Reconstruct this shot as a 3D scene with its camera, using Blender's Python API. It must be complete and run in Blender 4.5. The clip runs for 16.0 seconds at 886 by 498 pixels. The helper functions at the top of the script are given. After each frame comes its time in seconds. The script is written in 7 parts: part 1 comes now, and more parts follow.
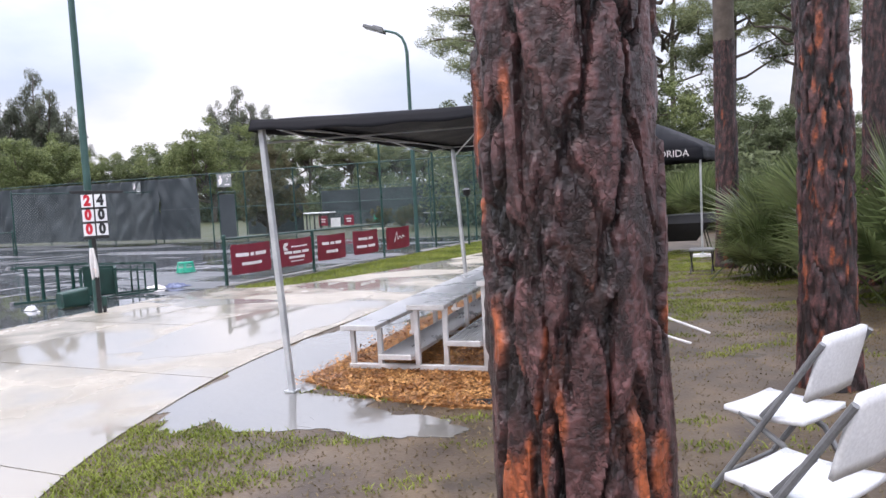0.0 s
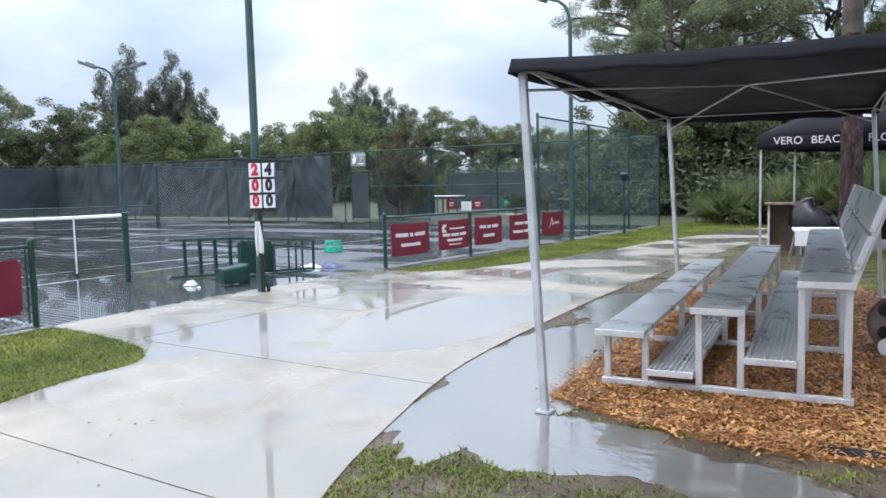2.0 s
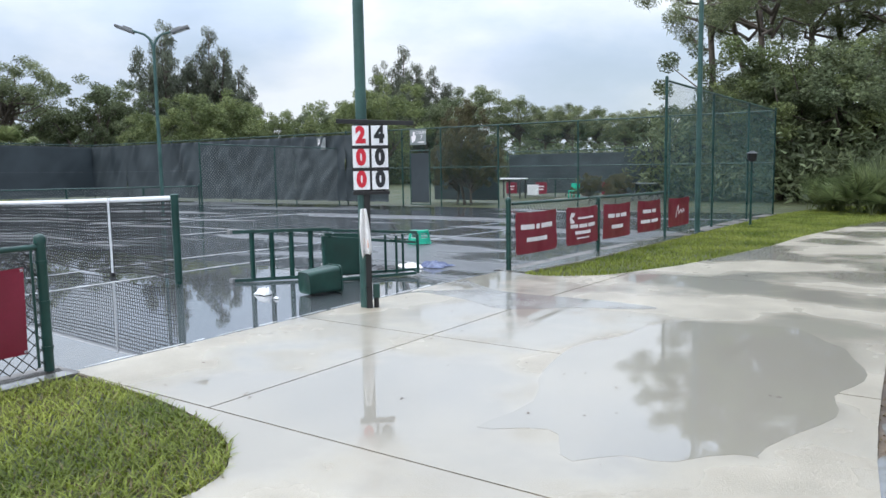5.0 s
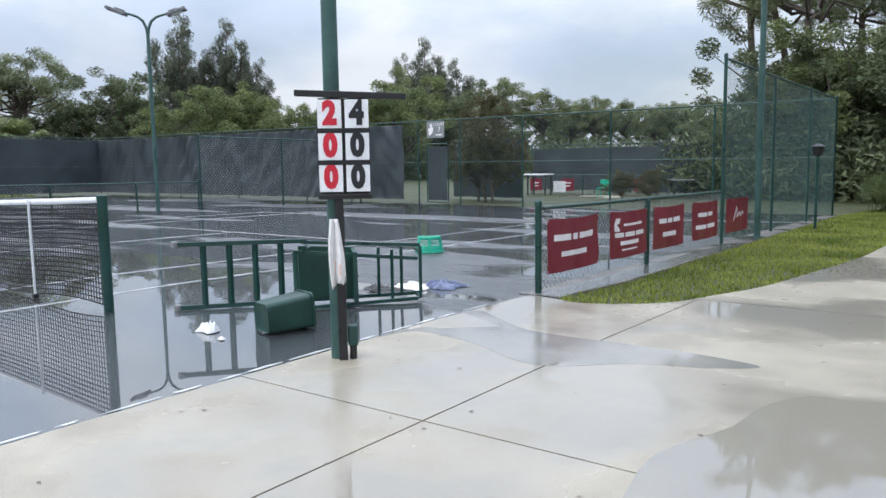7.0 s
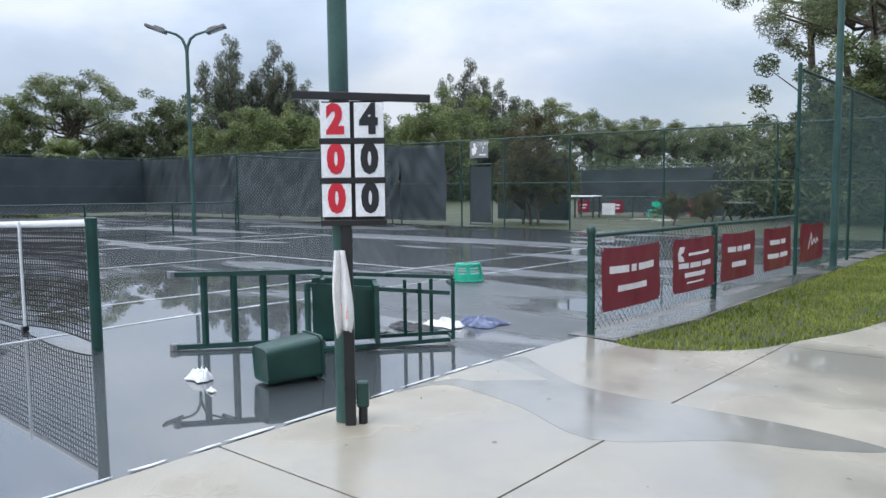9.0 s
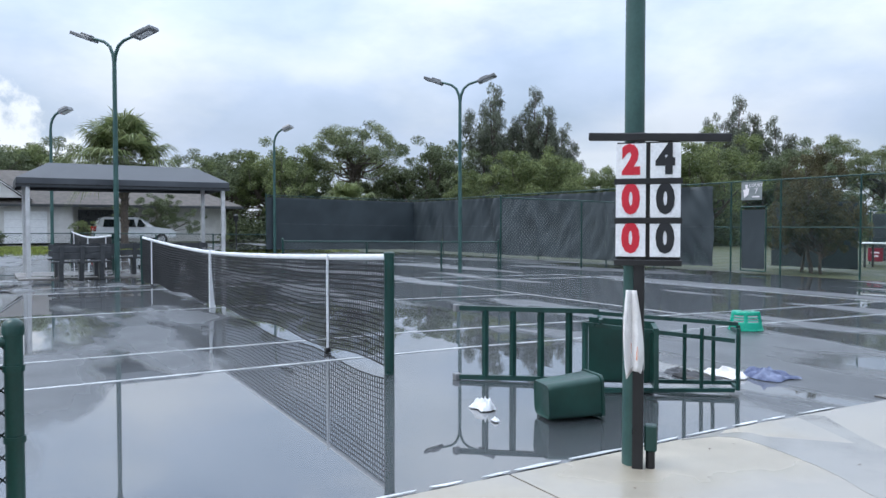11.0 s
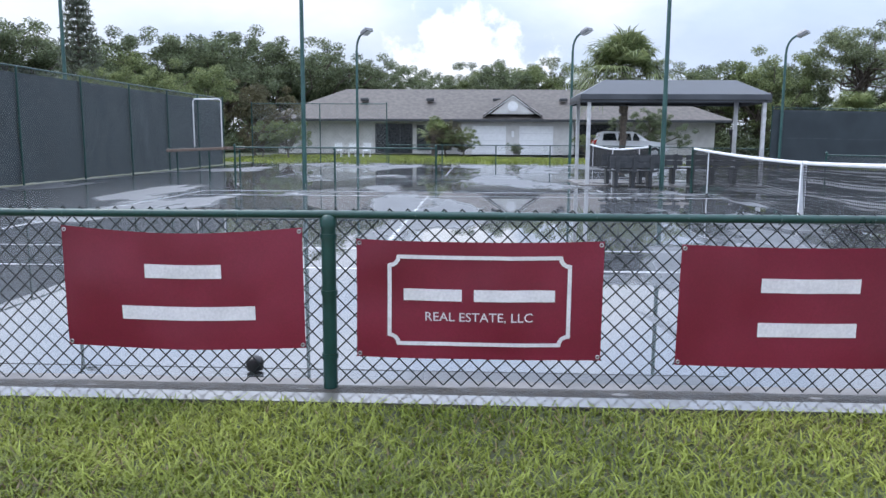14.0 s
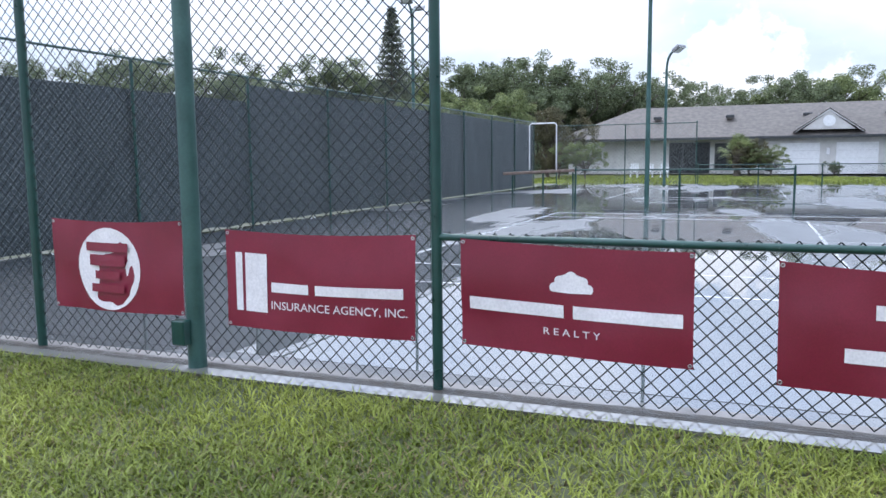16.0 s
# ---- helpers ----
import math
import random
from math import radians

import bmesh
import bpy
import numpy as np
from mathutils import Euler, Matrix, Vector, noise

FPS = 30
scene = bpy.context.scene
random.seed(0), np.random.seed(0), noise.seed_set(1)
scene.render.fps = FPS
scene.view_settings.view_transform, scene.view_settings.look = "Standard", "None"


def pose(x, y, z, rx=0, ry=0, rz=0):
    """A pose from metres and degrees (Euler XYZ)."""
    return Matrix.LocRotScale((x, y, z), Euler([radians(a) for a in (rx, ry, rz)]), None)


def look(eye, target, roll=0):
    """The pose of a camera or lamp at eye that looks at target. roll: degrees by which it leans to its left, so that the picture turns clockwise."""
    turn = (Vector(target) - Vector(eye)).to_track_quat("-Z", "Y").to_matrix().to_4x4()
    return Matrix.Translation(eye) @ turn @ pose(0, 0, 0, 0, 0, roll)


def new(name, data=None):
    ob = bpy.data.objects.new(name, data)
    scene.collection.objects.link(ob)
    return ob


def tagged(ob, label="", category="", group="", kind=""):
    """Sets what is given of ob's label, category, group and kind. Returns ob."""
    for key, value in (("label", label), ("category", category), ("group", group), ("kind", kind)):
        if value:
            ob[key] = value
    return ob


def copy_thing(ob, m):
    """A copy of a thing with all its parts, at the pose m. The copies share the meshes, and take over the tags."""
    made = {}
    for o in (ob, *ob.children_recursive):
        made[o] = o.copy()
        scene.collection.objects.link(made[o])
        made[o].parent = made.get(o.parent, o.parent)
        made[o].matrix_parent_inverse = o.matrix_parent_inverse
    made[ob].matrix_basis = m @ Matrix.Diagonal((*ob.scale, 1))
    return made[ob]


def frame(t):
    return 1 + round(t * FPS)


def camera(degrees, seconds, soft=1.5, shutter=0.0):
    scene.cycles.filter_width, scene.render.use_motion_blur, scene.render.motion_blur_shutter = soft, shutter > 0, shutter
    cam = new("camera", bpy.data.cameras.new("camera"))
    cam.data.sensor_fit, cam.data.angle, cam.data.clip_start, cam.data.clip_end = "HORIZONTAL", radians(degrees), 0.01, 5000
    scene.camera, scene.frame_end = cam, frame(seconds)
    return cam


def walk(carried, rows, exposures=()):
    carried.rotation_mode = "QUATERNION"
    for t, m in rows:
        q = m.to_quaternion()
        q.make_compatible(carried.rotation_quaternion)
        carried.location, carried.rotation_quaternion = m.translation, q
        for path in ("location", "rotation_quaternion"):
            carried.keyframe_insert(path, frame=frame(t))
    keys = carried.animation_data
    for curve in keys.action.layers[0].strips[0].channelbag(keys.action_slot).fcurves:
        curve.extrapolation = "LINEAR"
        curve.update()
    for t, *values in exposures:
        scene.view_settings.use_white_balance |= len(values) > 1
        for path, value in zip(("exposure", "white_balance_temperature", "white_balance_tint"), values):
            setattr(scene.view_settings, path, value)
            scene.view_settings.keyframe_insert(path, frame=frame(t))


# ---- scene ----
cam = camera(60.3, 16.0)
PATH = [
    (0, (-0.094, 0.38, 1.596), (-0.935, 2.188, 1.438), -3.0),
    (0.5, (-0.499, 0.448, 1.597), (-1.502, 2.172, 1.457), -2.9),
    (1, (-0.906, 0.602, 1.558), (-1.951, 2.301, 1.414), -2.5),
    (1.5, (-1.342, 0.835, 1.511), (-2.401, 2.524, 1.346), -1.9),
    (2, (-1.799, 1.085, 1.493), (-2.885, 2.755, 1.312), -1.4),
    (2.5, (-2.257, 1.343, 1.458), (-3.372, 2.993, 1.267), -1.2),
    (3, (-2.758, 1.552, 1.464), (-3.898, 3.183, 1.266), -1.2),
    (3.5, (-3.264, 1.835, 1.454), (-4.416, 3.458, 1.251), -1.1),
    (4, (-3.799, 2.14, 1.438), (-4.95, 3.761, 1.225), -0.9),
    (6.5, (-5.71, 4.302, 1.371), (-6.862, 5.921, 1.142), -1.2),
    (7, (-5.937, 4.802, 1.373), (-7.133, 6.388, 1.14), -0.9),
    (7.5, (-6.138, 5.269, 1.353), (-7.38, 6.82, 1.128), -1.0),
    (8, (-6.359, 5.625, 1.36), (-7.626, 7.16, 1.156), -0.9),
    (10.5, (-6.553, 5.694, 1.339), (-8.027, 7.044, 1.266), -0.4),
    (11, (-6.586, 5.464, 1.34), (-8.303, 6.487, 1.277), 0.0),
    (11.5, (-6.742, 5.175, 1.312), (-8.658, 5.747, 1.248), -0.1),
    (12, (-6.877, 4.848, 1.263), (-8.861, 5.07, 1.143), -0.1),
    (12.5, (-6.751, 4.524, 1.233), (-8.736, 4.667, 1.029), 0.4),
    (13, (-6.653, 4.148, 1.234), (-8.635, 4.235, 0.984), 0.3),
    (13.5, (-6.56, 3.702, 1.236), (-8.541, 3.715, 0.962), 0.3),
    (14, (-6.331, 3.232, 1.25), (-8.309, 3.145, 0.965), 0.3),
    (14.5, (-6.277, 2.718, 1.253), (-8.246, 2.505, 0.971), 0.1),
    (15, (-6.168, 2.151, 1.285), (-8.116, 1.788, 1.016), -0.2),
    (15.5, (-6.131, 1.595, 1.286), (-8.041, 1.057, 1.033), -0.4),
    (16, (-6.082, 1.056, 1.309), (-7.924, 0.314, 1.078), -0.6),
]
walk(cam, [(t, look(eye, target, roll)) for t, eye, target, roll in PATH],
     exposures=[(0.0, 0.50, 6700, 19), (0.5, 0.48, 6300, 13), (1.5, 0.37, 6150, 12), (3.0, 0.29, 6300, 8), (4.0, 0.29, 6400, 8), (7.0, 0.13, 6400, 10), (10.5, 0.05, 6150, 9), (12.5, 0.09, 5900, 11), (14.5, 0.46, 6050, 13), (16.0, 0.56, 6000, 13)])

# ---- world and light ----
world = bpy.data.worlds.new("sky")
scene.world = world
world.use_nodes = True
wn, wl = world.node_tree.nodes, world.node_tree.links
wn.clear()
w_out = wn.new("ShaderNodeOutputWorld")
w_bg = wn.new("ShaderNodeBackground")
w_sky = wn.new("ShaderNodeTexSky")
w_sky.sky_type, w_sky.sun_disc = "NISHITA", False
w_sky.sun_elevation, w_sky.sun_rotation = radians(48), radians(200)
w_sky.air_density, w_sky.dust_density = 1.0, 2.0
w_co = wn.new("ShaderNodeTexCoord")
w_map = wn.new("ShaderNodeMapping")
w_map.inputs["Scale"].default_value = (1.0, 1.0, 2.2)
w_map.inputs["Location"].default_value = (0.35, 0.1, 0.0)
w_noise = wn.new("ShaderNodeTexNoise")
w_noise.inputs["Scale"].default_value, w_noise.inputs["Detail"].default_value = 2.6, 9.0
w_noise.inputs["Roughness"].default_value = 0.55
w_ramp = wn.new("ShaderNodeValToRGB")
w_ramp.color_ramp.elements[0].position, w_ramp.color_ramp.elements[1].position = 0.36, 0.58
w_ramp.color_ramp.elements[0].color = (0.56, 0.56, 0.56, 1)
w_ramp.color_ramp.elements[1].color = (0.97, 0.97, 0.97, 1)
w_noise2 = wn.new("ShaderNodeTexNoise")
w_noise2.inputs["Scale"].default_value, w_noise2.inputs["Detail"].default_value = 3.1, 6.0
w_cloud = wn.new("ShaderNodeValToRGB")
w_cloud.color_ramp.elements[0].position, w_cloud.color_ramp.elements[1].position = 0.42, 0.60
w_cloud.color_ramp.elements[0].color = (5.5, 6.3, 7.7, 1)
w_cloud.color_ramp.elements[1].color = (7.3, 7.7, 8.3, 1)
w_mix = wn.new("ShaderNodeMix")
w_mix.data_type = "RGBA"
wl.new(w_co.outputs["Generated"], w_map.inputs["Vector"])
wl.new(w_map.outputs["Vector"], w_noise.inputs["Vector"])
wl.new(w_map.outputs["Vector"], w_noise2.inputs["Vector"])
wl.new(w_noise.outputs["Fac"], w_ramp.inputs["Fac"])
wl.new(w_noise2.outputs["Fac"], w_cloud.inputs["Fac"])
wl.new(w_ramp.outputs["Color"], w_mix.inputs["Factor"])
wl.new(w_sky.outputs["Color"], w_mix.inputs["A"])
wl.new(w_cloud.outputs["Color"], w_mix.inputs["B"])
w_sep = wn.new("ShaderNodeSeparateXYZ")
w_rise = wn.new("ShaderNodeMapRange")
w_rise.inputs["From Min"].default_value, w_rise.inputs["From Max"].default_value = 0.12, 0.85
w_rise.inputs["To Min"].default_value, w_rise.inputs["To Max"].default_value = 1.0, 3.1
w_over = wn.new("ShaderNodeMix")
w_over.data_type, w_over.blend_type = "RGBA", "MULTIPLY"
w_over.inputs["Factor"].default_value = 1.0
wl.new(w_co.outputs["Generated"], w_sep.inputs["Vector"])
wl.new(w_sep.outputs["Z"], w_rise.inputs["Value"])
wl.new(w_mix.outputs["Result"], w_over.inputs["A"])
wl.new(w_rise.outputs["Result"], w_over.inputs["B"])
# one towering white cloud low in the west: three lobes, each a bearing west of north, a height and a radius in degrees
w_fluff = wn.new("ShaderNodeTexNoise")
w_fluff.inputs["Scale"].default_value, w_fluff.inputs["Detail"].default_value, w_fluff.inputs["Roughness"].default_value = 22.0, 8.0, 0.6
wl.new(w_co.outputs["Generated"], w_fluff.inputs["Vector"])
w_near = None
for b_, e_, r_ in ((91.6, 6.4, 3.3), (94.2, 4.6, 2.6), (88.2, 5.0, 2.6), (84.8, 6.0, 1.7)):
    w_dist = wn.new("ShaderNodeVectorMath")
    w_dist.operation = "DISTANCE"
    w_dist.inputs[1].default_value = (-math.sin(radians(b_)) * math.cos(radians(e_)), math.cos(radians(b_)) * math.cos(radians(e_)), math.sin(radians(e_)))
    wl.new(w_co.outputs["Generated"], w_dist.inputs[0])
    w_sub = wn.new("ShaderNodeMath")
    w_sub.operation, w_sub.inputs[1].default_value = "SUBTRACT", radians(r_)
    wl.new(w_dist.outputs["Value"], w_sub.inputs[0])
    if w_near is None:
        w_near = w_sub
    else:
        w_min = wn.new("ShaderNodeMath")
        w_min.operation, w_min.inputs[2].default_value = "SMOOTH_MIN", 0.012
        wl.new(w_near.outputs["Value"], w_min.inputs[0])
        wl.new(w_sub.outputs["Value"], w_min.inputs[1])
        w_near = w_min
w_puff = wn.new("ShaderNodeMath")
w_puff.operation, w_puff.inputs[1].default_value = "MULTIPLY_ADD", -0.17
wl.new(w_fluff.outputs["Fac"], w_puff.inputs[0])
wl.new(w_near.outputs["Value"], w_puff.inputs[2])
w_edge = wn.new("ShaderNodeMapRange")
w_edge.interpolation_type = "SMOOTHSTEP"
w_edge.inputs["From Min"].default_value, w_edge.inputs["From Max"].default_value = -0.078, -0.108
w_edge.inputs["To Min"].default_value, w_edge.inputs["To Max"].default_value = 0.0, 0.85
wl.new(w_puff.outputs["Value"], w_edge.inputs["Value"])
w_tower = wn.new("ShaderNodeMix")
w_tower.data_type = "RGBA"
w_tower.inputs["B"].default_value = (9.6, 9.8, 10.0, 1)
wl.new(w_edge.outputs["Result"], w_tower.inputs["Factor"])
wl.new(w_over.outputs["Result"], w_tower.inputs["A"])
wl.new(w_tower.outputs["Result"], w_bg.inputs["Color"])
w_bg.inputs["Strength"].default_value = 0.105
wl.new(w_bg.outputs["Background"], w_out.inputs["Surface"])

sun = new("sun", bpy.data.lights.new("sun", "SUN"))
sun.data.energy, sun.data.angle, sun.data.color = 1.2, radians(25), (1.0, 0.97, 0.92)
sun.matrix_world = look((0, 0, 30), (8, 14, 0))

# ---- materials ----


def surface(name, dark, light, scale=6.0, fine=70.0, rough=(0.5, 0.7), metal=0.0, bump=0.15, spread=(0.35, 0.65), spec=0.5, coat=0.0, vary=0.0, island=False, thin=0.0):
    """A plain worn surface: two colours at a coarse scale, a fine grain, a roughness range."""
    m = bpy.data.materials.new(name)
    m.use_nodes = True
    n, l = m.node_tree.nodes, m.node_tree.links
    b = n["Principled BSDF"]
    co = n.new("ShaderNodeTexCoord")
    big = n.new("ShaderNodeTexNoise")
    big.inputs["Scale"].default_value, big.inputs["Detail"].default_value = scale, 6.0
    small = n.new("ShaderNodeTexNoise")
    small.inputs["Scale"].default_value, small.inputs["Detail"].default_value = fine, 3.0
    ramp = n.new("ShaderNodeValToRGB")
    ramp.color_ramp.elements[0].position, ramp.color_ramp.elements[1].position = spread
    ramp.color_ramp.elements[0].color, ramp.color_ramp.elements[1].color = (*dark, 1), (*light, 1)
    l.new(co.outputs["Object"], big.inputs["Vector"])
    l.new(co.outputs["Object"], small.inputs["Vector"])
    l.new(big.outputs["Fac"], ramp.inputs["Fac"])
    grain = n.new("ShaderNodeMapRange")
    grain.inputs["To Min"].default_value, grain.inputs["To Max"].default_value = 0.78, 1.22
    l.new(small.outputs["Fac"], grain.inputs["Value"])
    mul = n.new("ShaderNodeMix")
    mul.data_type, mul.blend_type = "RGBA", "MULTIPLY"
    mul.inputs["Factor"].default_value = 1.0
    l.new(ramp.outputs["Color"], mul.inputs["A"])
    l.new(grain.outputs["Result"], mul.inputs["B"])
    col = mul.outputs["Result"]
    if vary:
        hsv = n.new("ShaderNodeHueSaturation")
        mr = n.new("ShaderNodeMapRange")
        mr.inputs["To Min"].default_value, mr.inputs["To Max"].default_value = 1 - vary, 1 + vary
        if island:
            gi = n.new("ShaderNodeNewGeometry")
            l.new(gi.outputs["Random Per Island"], mr.inputs["Value"])
        else:
            gi = n.new("ShaderNodeObjectInfo")
            l.new(gi.outputs["Random"], mr.inputs["Value"])
        l.new(mr.outputs["Result"], hsv.inputs["Value"])
        l.new(col, hsv.inputs["Color"])
        col = hsv.outputs["Color"]
    l.new(col, b.inputs["Base Color"])
    rr = n.new("ShaderNodeMapRange")
    rr.inputs["To Min"].default_value, rr.inputs["To Max"].default_value = rough
    rr.inputs["From Min"].default_value, rr.inputs["From Max"].default_value = 0.3, 0.7
    l.new(big.outputs["Fac"], rr.inputs["Value"])
    l.new(rr.outputs["Result"], b.inputs["Roughness"])
    b.inputs["Metallic"].default_value = metal
    b.inputs["Specular IOR Level"].default_value = spec
    b.inputs["Coat Weight"].default_value = coat
    if bump:
        bp = n.new("ShaderNodeBump")
        bp.inputs["Strength"].default_value, bp.inputs["Distance"].default_value = bump, 0.01
        l.new(small.outputs["Fac"], bp.inputs["Height"])
        l.new(bp.outputs["Normal"], b.inputs["Normal"])
    if thin:
        tr, mx = n.new("ShaderNodeBsdfTranslucent"), n.new("ShaderNodeMixShader")
        mx.inputs["Fac"].default_value = thin
        l.new(col, tr.inputs["Color"])
        l.new(b.outputs["BSDF"], mx.inputs[1])
        l.new(tr.outputs["BSDF"], mx.inputs[2])
        l.new(mx.outputs["Shader"], n["Material Output"].inputs["Surface"])
    return m


def wet(name, dark, light, soak, pool=(0.42, 0.52), scale=0.35, dry_rough=0.32, pool_rough=0.015, fine=120.0, bump=0.25, ripple=0.0, coat=1.0, stretch=(1, 1, 1), film=1.33, damp=None):
    """A wet mineral surface: grain where it is only damp, a smooth film of water where it pools."""
    m = bpy.data.materials.new(name)
    m.use_nodes = True
    n, l = m.node_tree.nodes, m.node_tree.links
    b = n["Principled BSDF"]
    co = n.new("ShaderNodeTexCoord")
    mp = n.new("ShaderNodeMapping")
    mp.inputs["Scale"].default_value = stretch
    l.new(co.outputs["Object"], mp.inputs["Vector"])
    low = n.new("ShaderNodeTexNoise")
    low.inputs["Scale"].default_value, low.inputs["Detail"].default_value, low.inputs["Roughness"].default_value = scale, 5.0, 0.5
    l.new(mp.outputs["Vector"], low.inputs["Vector"])
    mask = n.new("ShaderNodeMapRange")
    mask.interpolation_type = "SMOOTHSTEP"
    mask.inputs["From Min"].default_value, mask.inputs["From Max"].default_value = pool
    l.new(low.outputs["Fac"], mask.inputs["Value"])
    mid = n.new("ShaderNodeTexNoise")
    mid.inputs["Scale"].default_value, mid.inputs["Detail"].default_value = 2.2, 7.0
    l.new(co.outputs["Object"], mid.inputs["Vector"])
    ramp = n.new("ShaderNodeValToRGB")
    ramp.color_ramp.elements[0].position, ramp.color_ramp.elements[1].position = 0.32, 0.68
    ramp.color_ramp.elements[0].color, ramp.color_ramp.elements[1].color = (*dark, 1), (*light, 1)
    l.new(mid.outputs["Fac"], ramp.inputs["Fac"])
    mix = n.new("ShaderNodeMix")
    mix.data_type = "RGBA"
    l.new(mask.outputs["Result"], mix.inputs["Factor"])
    l.new(ramp.outputs["Color"], mix.inputs["A"])
    mix.inputs["B"].default_value = (*soak, 1)
    small = n.new("ShaderNodeTexNoise")
    small.inputs["Scale"].default_value, small.inputs["Detail"].default_value = fine, 3.0
    l.new(co.outputs["Object"], small.inputs["Vector"])
    l.new(mix.outputs["Result"], b.inputs["Base Color"])
    b.inputs["Roughness"].default_value = 0.55
    cr = n.new("ShaderNodeMapRange")
    cr.inputs["To Min"].default_value, cr.inputs["To Max"].default_value = dry_rough, pool_rough
    l.new(mask.outputs["Result"], cr.inputs["Value"])
    b.inputs["Coat Weight"].default_value = coat
    if damp is not None:
        cw = n.new("ShaderNodeMapRange")
        cw.inputs["To Min"].default_value, cw.inputs["To Max"].default_value = damp, coat
        l.new(mask.outputs["Result"], cw.inputs["Value"])
        l.new(cw.outputs["Result"], b.inputs["Coat Weight"])
    b.inputs["Coat IOR"].default_value = film
    l.new(cr.outputs["Result"], b.inputs["Coat Roughness"])
    inv = n.new("ShaderNodeMath")
    inv.operation = "MULTIPLY_ADD"
    inv.inputs[1].default_value, inv.inputs[2].default_value = -bump * (1 - ripple), bump
    l.new(mask.outputs["Result"], inv.inputs[0])
    bp = n.new("ShaderNodeBump")
    bp.inputs["Distance"].default_value = 0.004
    l.new(inv.outputs["Value"], bp.inputs["Strength"])
    l.new(small.outputs["Fac"], bp.inputs["Height"])
    l.new(bp.outputs["Normal"], b.inputs["Normal"])
    l.new(bp.outputs["Normal"], b.inputs["Coat Normal"])
    return m


COURT = wet("wet court asphalt", (0.026, 0.029, 0.032), (0.066, 0.071, 0.076), (0.026, 0.030, 0.034), pool=(0.415, 0.485), scale=0.26, dry_rough=0.34, pool_rough=0.008, bump=0.8, fine=90, stretch=(0.5, 1.5, 1), film=2.3, damp=0.38)
CONCRETE = wet("wet concrete", (0.285, 0.250, 0.190), (0.43, 0.384, 0.303), (0.255, 0.231, 0.187), pool=(0.44, 0.56), scale=0.55, dry_rough=0.30, pool_rough=0.012, bump=0.5, film=1.6, damp=0.65)
CURB = wet("wet footing concrete", (0.085, 0.078, 0.072), (0.20, 0.185, 0.17), (0.10, 0.095, 0.09), dry_rough=0.25, scale=0.9, pool=(0.52, 0.60), film=1.5, damp=0.4, bump=0.6)
SOIL = surface("lawn soil", (0.030, 0.038, 0.014), (0.066, 0.075, 0.028), scale=1.4, fine=45, rough=(0.5, 0.85), bump=0.6, spread=(0.3, 0.7))
MUD = wet("wet mud", (0.050, 0.034, 0.022), (0.135, 0.095, 0.058), (0.050, 0.038, 0.027), pool=(0.64, 0.70), scale=0.9, dry_rough=0.6, pool_rough=0.08, fine=40, bump=0.9, coat=0.2)
DIRT = surface("wet black dirt", (0.012, 0.010, 0.008), (0.045, 0.038, 0.030), scale=14, fine=90, rough=(0.35, 0.7), bump=0.8)
WATER = wet("puddle water", (0.10, 0.096, 0.085), (0.16, 0.152, 0.132), (0.14, 0.135, 0.12), pool=(0.2, 0.3), pool_rough=0.02, fine=11, bump=1.0, ripple=0.6, film=2.2)
MULCH_BASE = surface("mulch bed", (0.16, 0.062, 0.015), (0.34, 0.15, 0.04), scale=9, fine=60, rough=(0.5, 0.8), bump=0.8)
CHIP = surface("wood chip", (0.22, 0.085, 0.022), (0.48, 0.25, 0.085), scale=4, fine=50, rough=(0.35, 0.7), bump=0.2, vary=0.5, island=True)
PAINT = surface("white court paint", (0.50, 0.52, 0.53), (0.72, 0.74, 0.75), scale=3, rough=(0.1, 0.35), bump=0.05, coat=0.6)
BLADE = surface("grass blade", (0.12, 0.16, 0.022), (0.285, 0.32, 0.068), scale=0.9, fine=8, rough=(0.4, 0.6), bump=0, vary=0.45, island=True, thin=0.42, spec=0.3)
STRAW = surface("worn grass", (0.13, 0.098, 0.055), (0.25, 0.20, 0.115), scale=1.3, fine=8, rough=(0.4, 0.6), bump=0, vary=0.4, island=True, thin=0.42, spec=0.3)
GREEN = surface("green coated steel", (0.008, 0.038, 0.031), (0.012, 0.056, 0.046), scale=5, fine=80, rough=(0.25, 0.42), bump=0.05)
POLE_GREEN = surface("weathered green pole", (0.026, 0.070, 0.062), (0.044, 0.105, 0.094), scale=4, fine=60, rough=(0.3, 0.5), bump=0.06)
WIRE = surface("black chain link", (0.008, 0.012, 0.011), (0.022, 0.03, 0.028), scale=12, fine=60, rough=(0.3, 0.5), bump=0, spec=0.2)
GALV = surface("galvanised chain link", (0.13, 0.15, 0.145), (0.24, 0.26, 0.255), scale=12, fine=60, rough=(0.3, 0.5), metal=0.3, bump=0)
SCREEN = surface("windscreen fabric", (0.018, 0.027, 0.032), (0.036, 0.048, 0.054), scale=0.8, fine=160, rough=(0.55, 0.8), bump=0.1)
HEM = surface("hem webbing", (0.022, 0.032, 0.037), (0.050, 0.062, 0.068), scale=3, fine=160, rough=(0.5, 0.7), bump=0.1)
MAROON = surface("maroon vinyl", (0.165, 0.010, 0.028), (0.215, 0.016, 0.040), scale=2.0, fine=120, rough=(0.28, 0.42), bump=0.04)
WHITE_INK = surface("white print", (0.72, 0.68, 0.69), (0.80, 0.76, 0.77), scale=9, rough=(0.4, 0.5), bump=0.0)
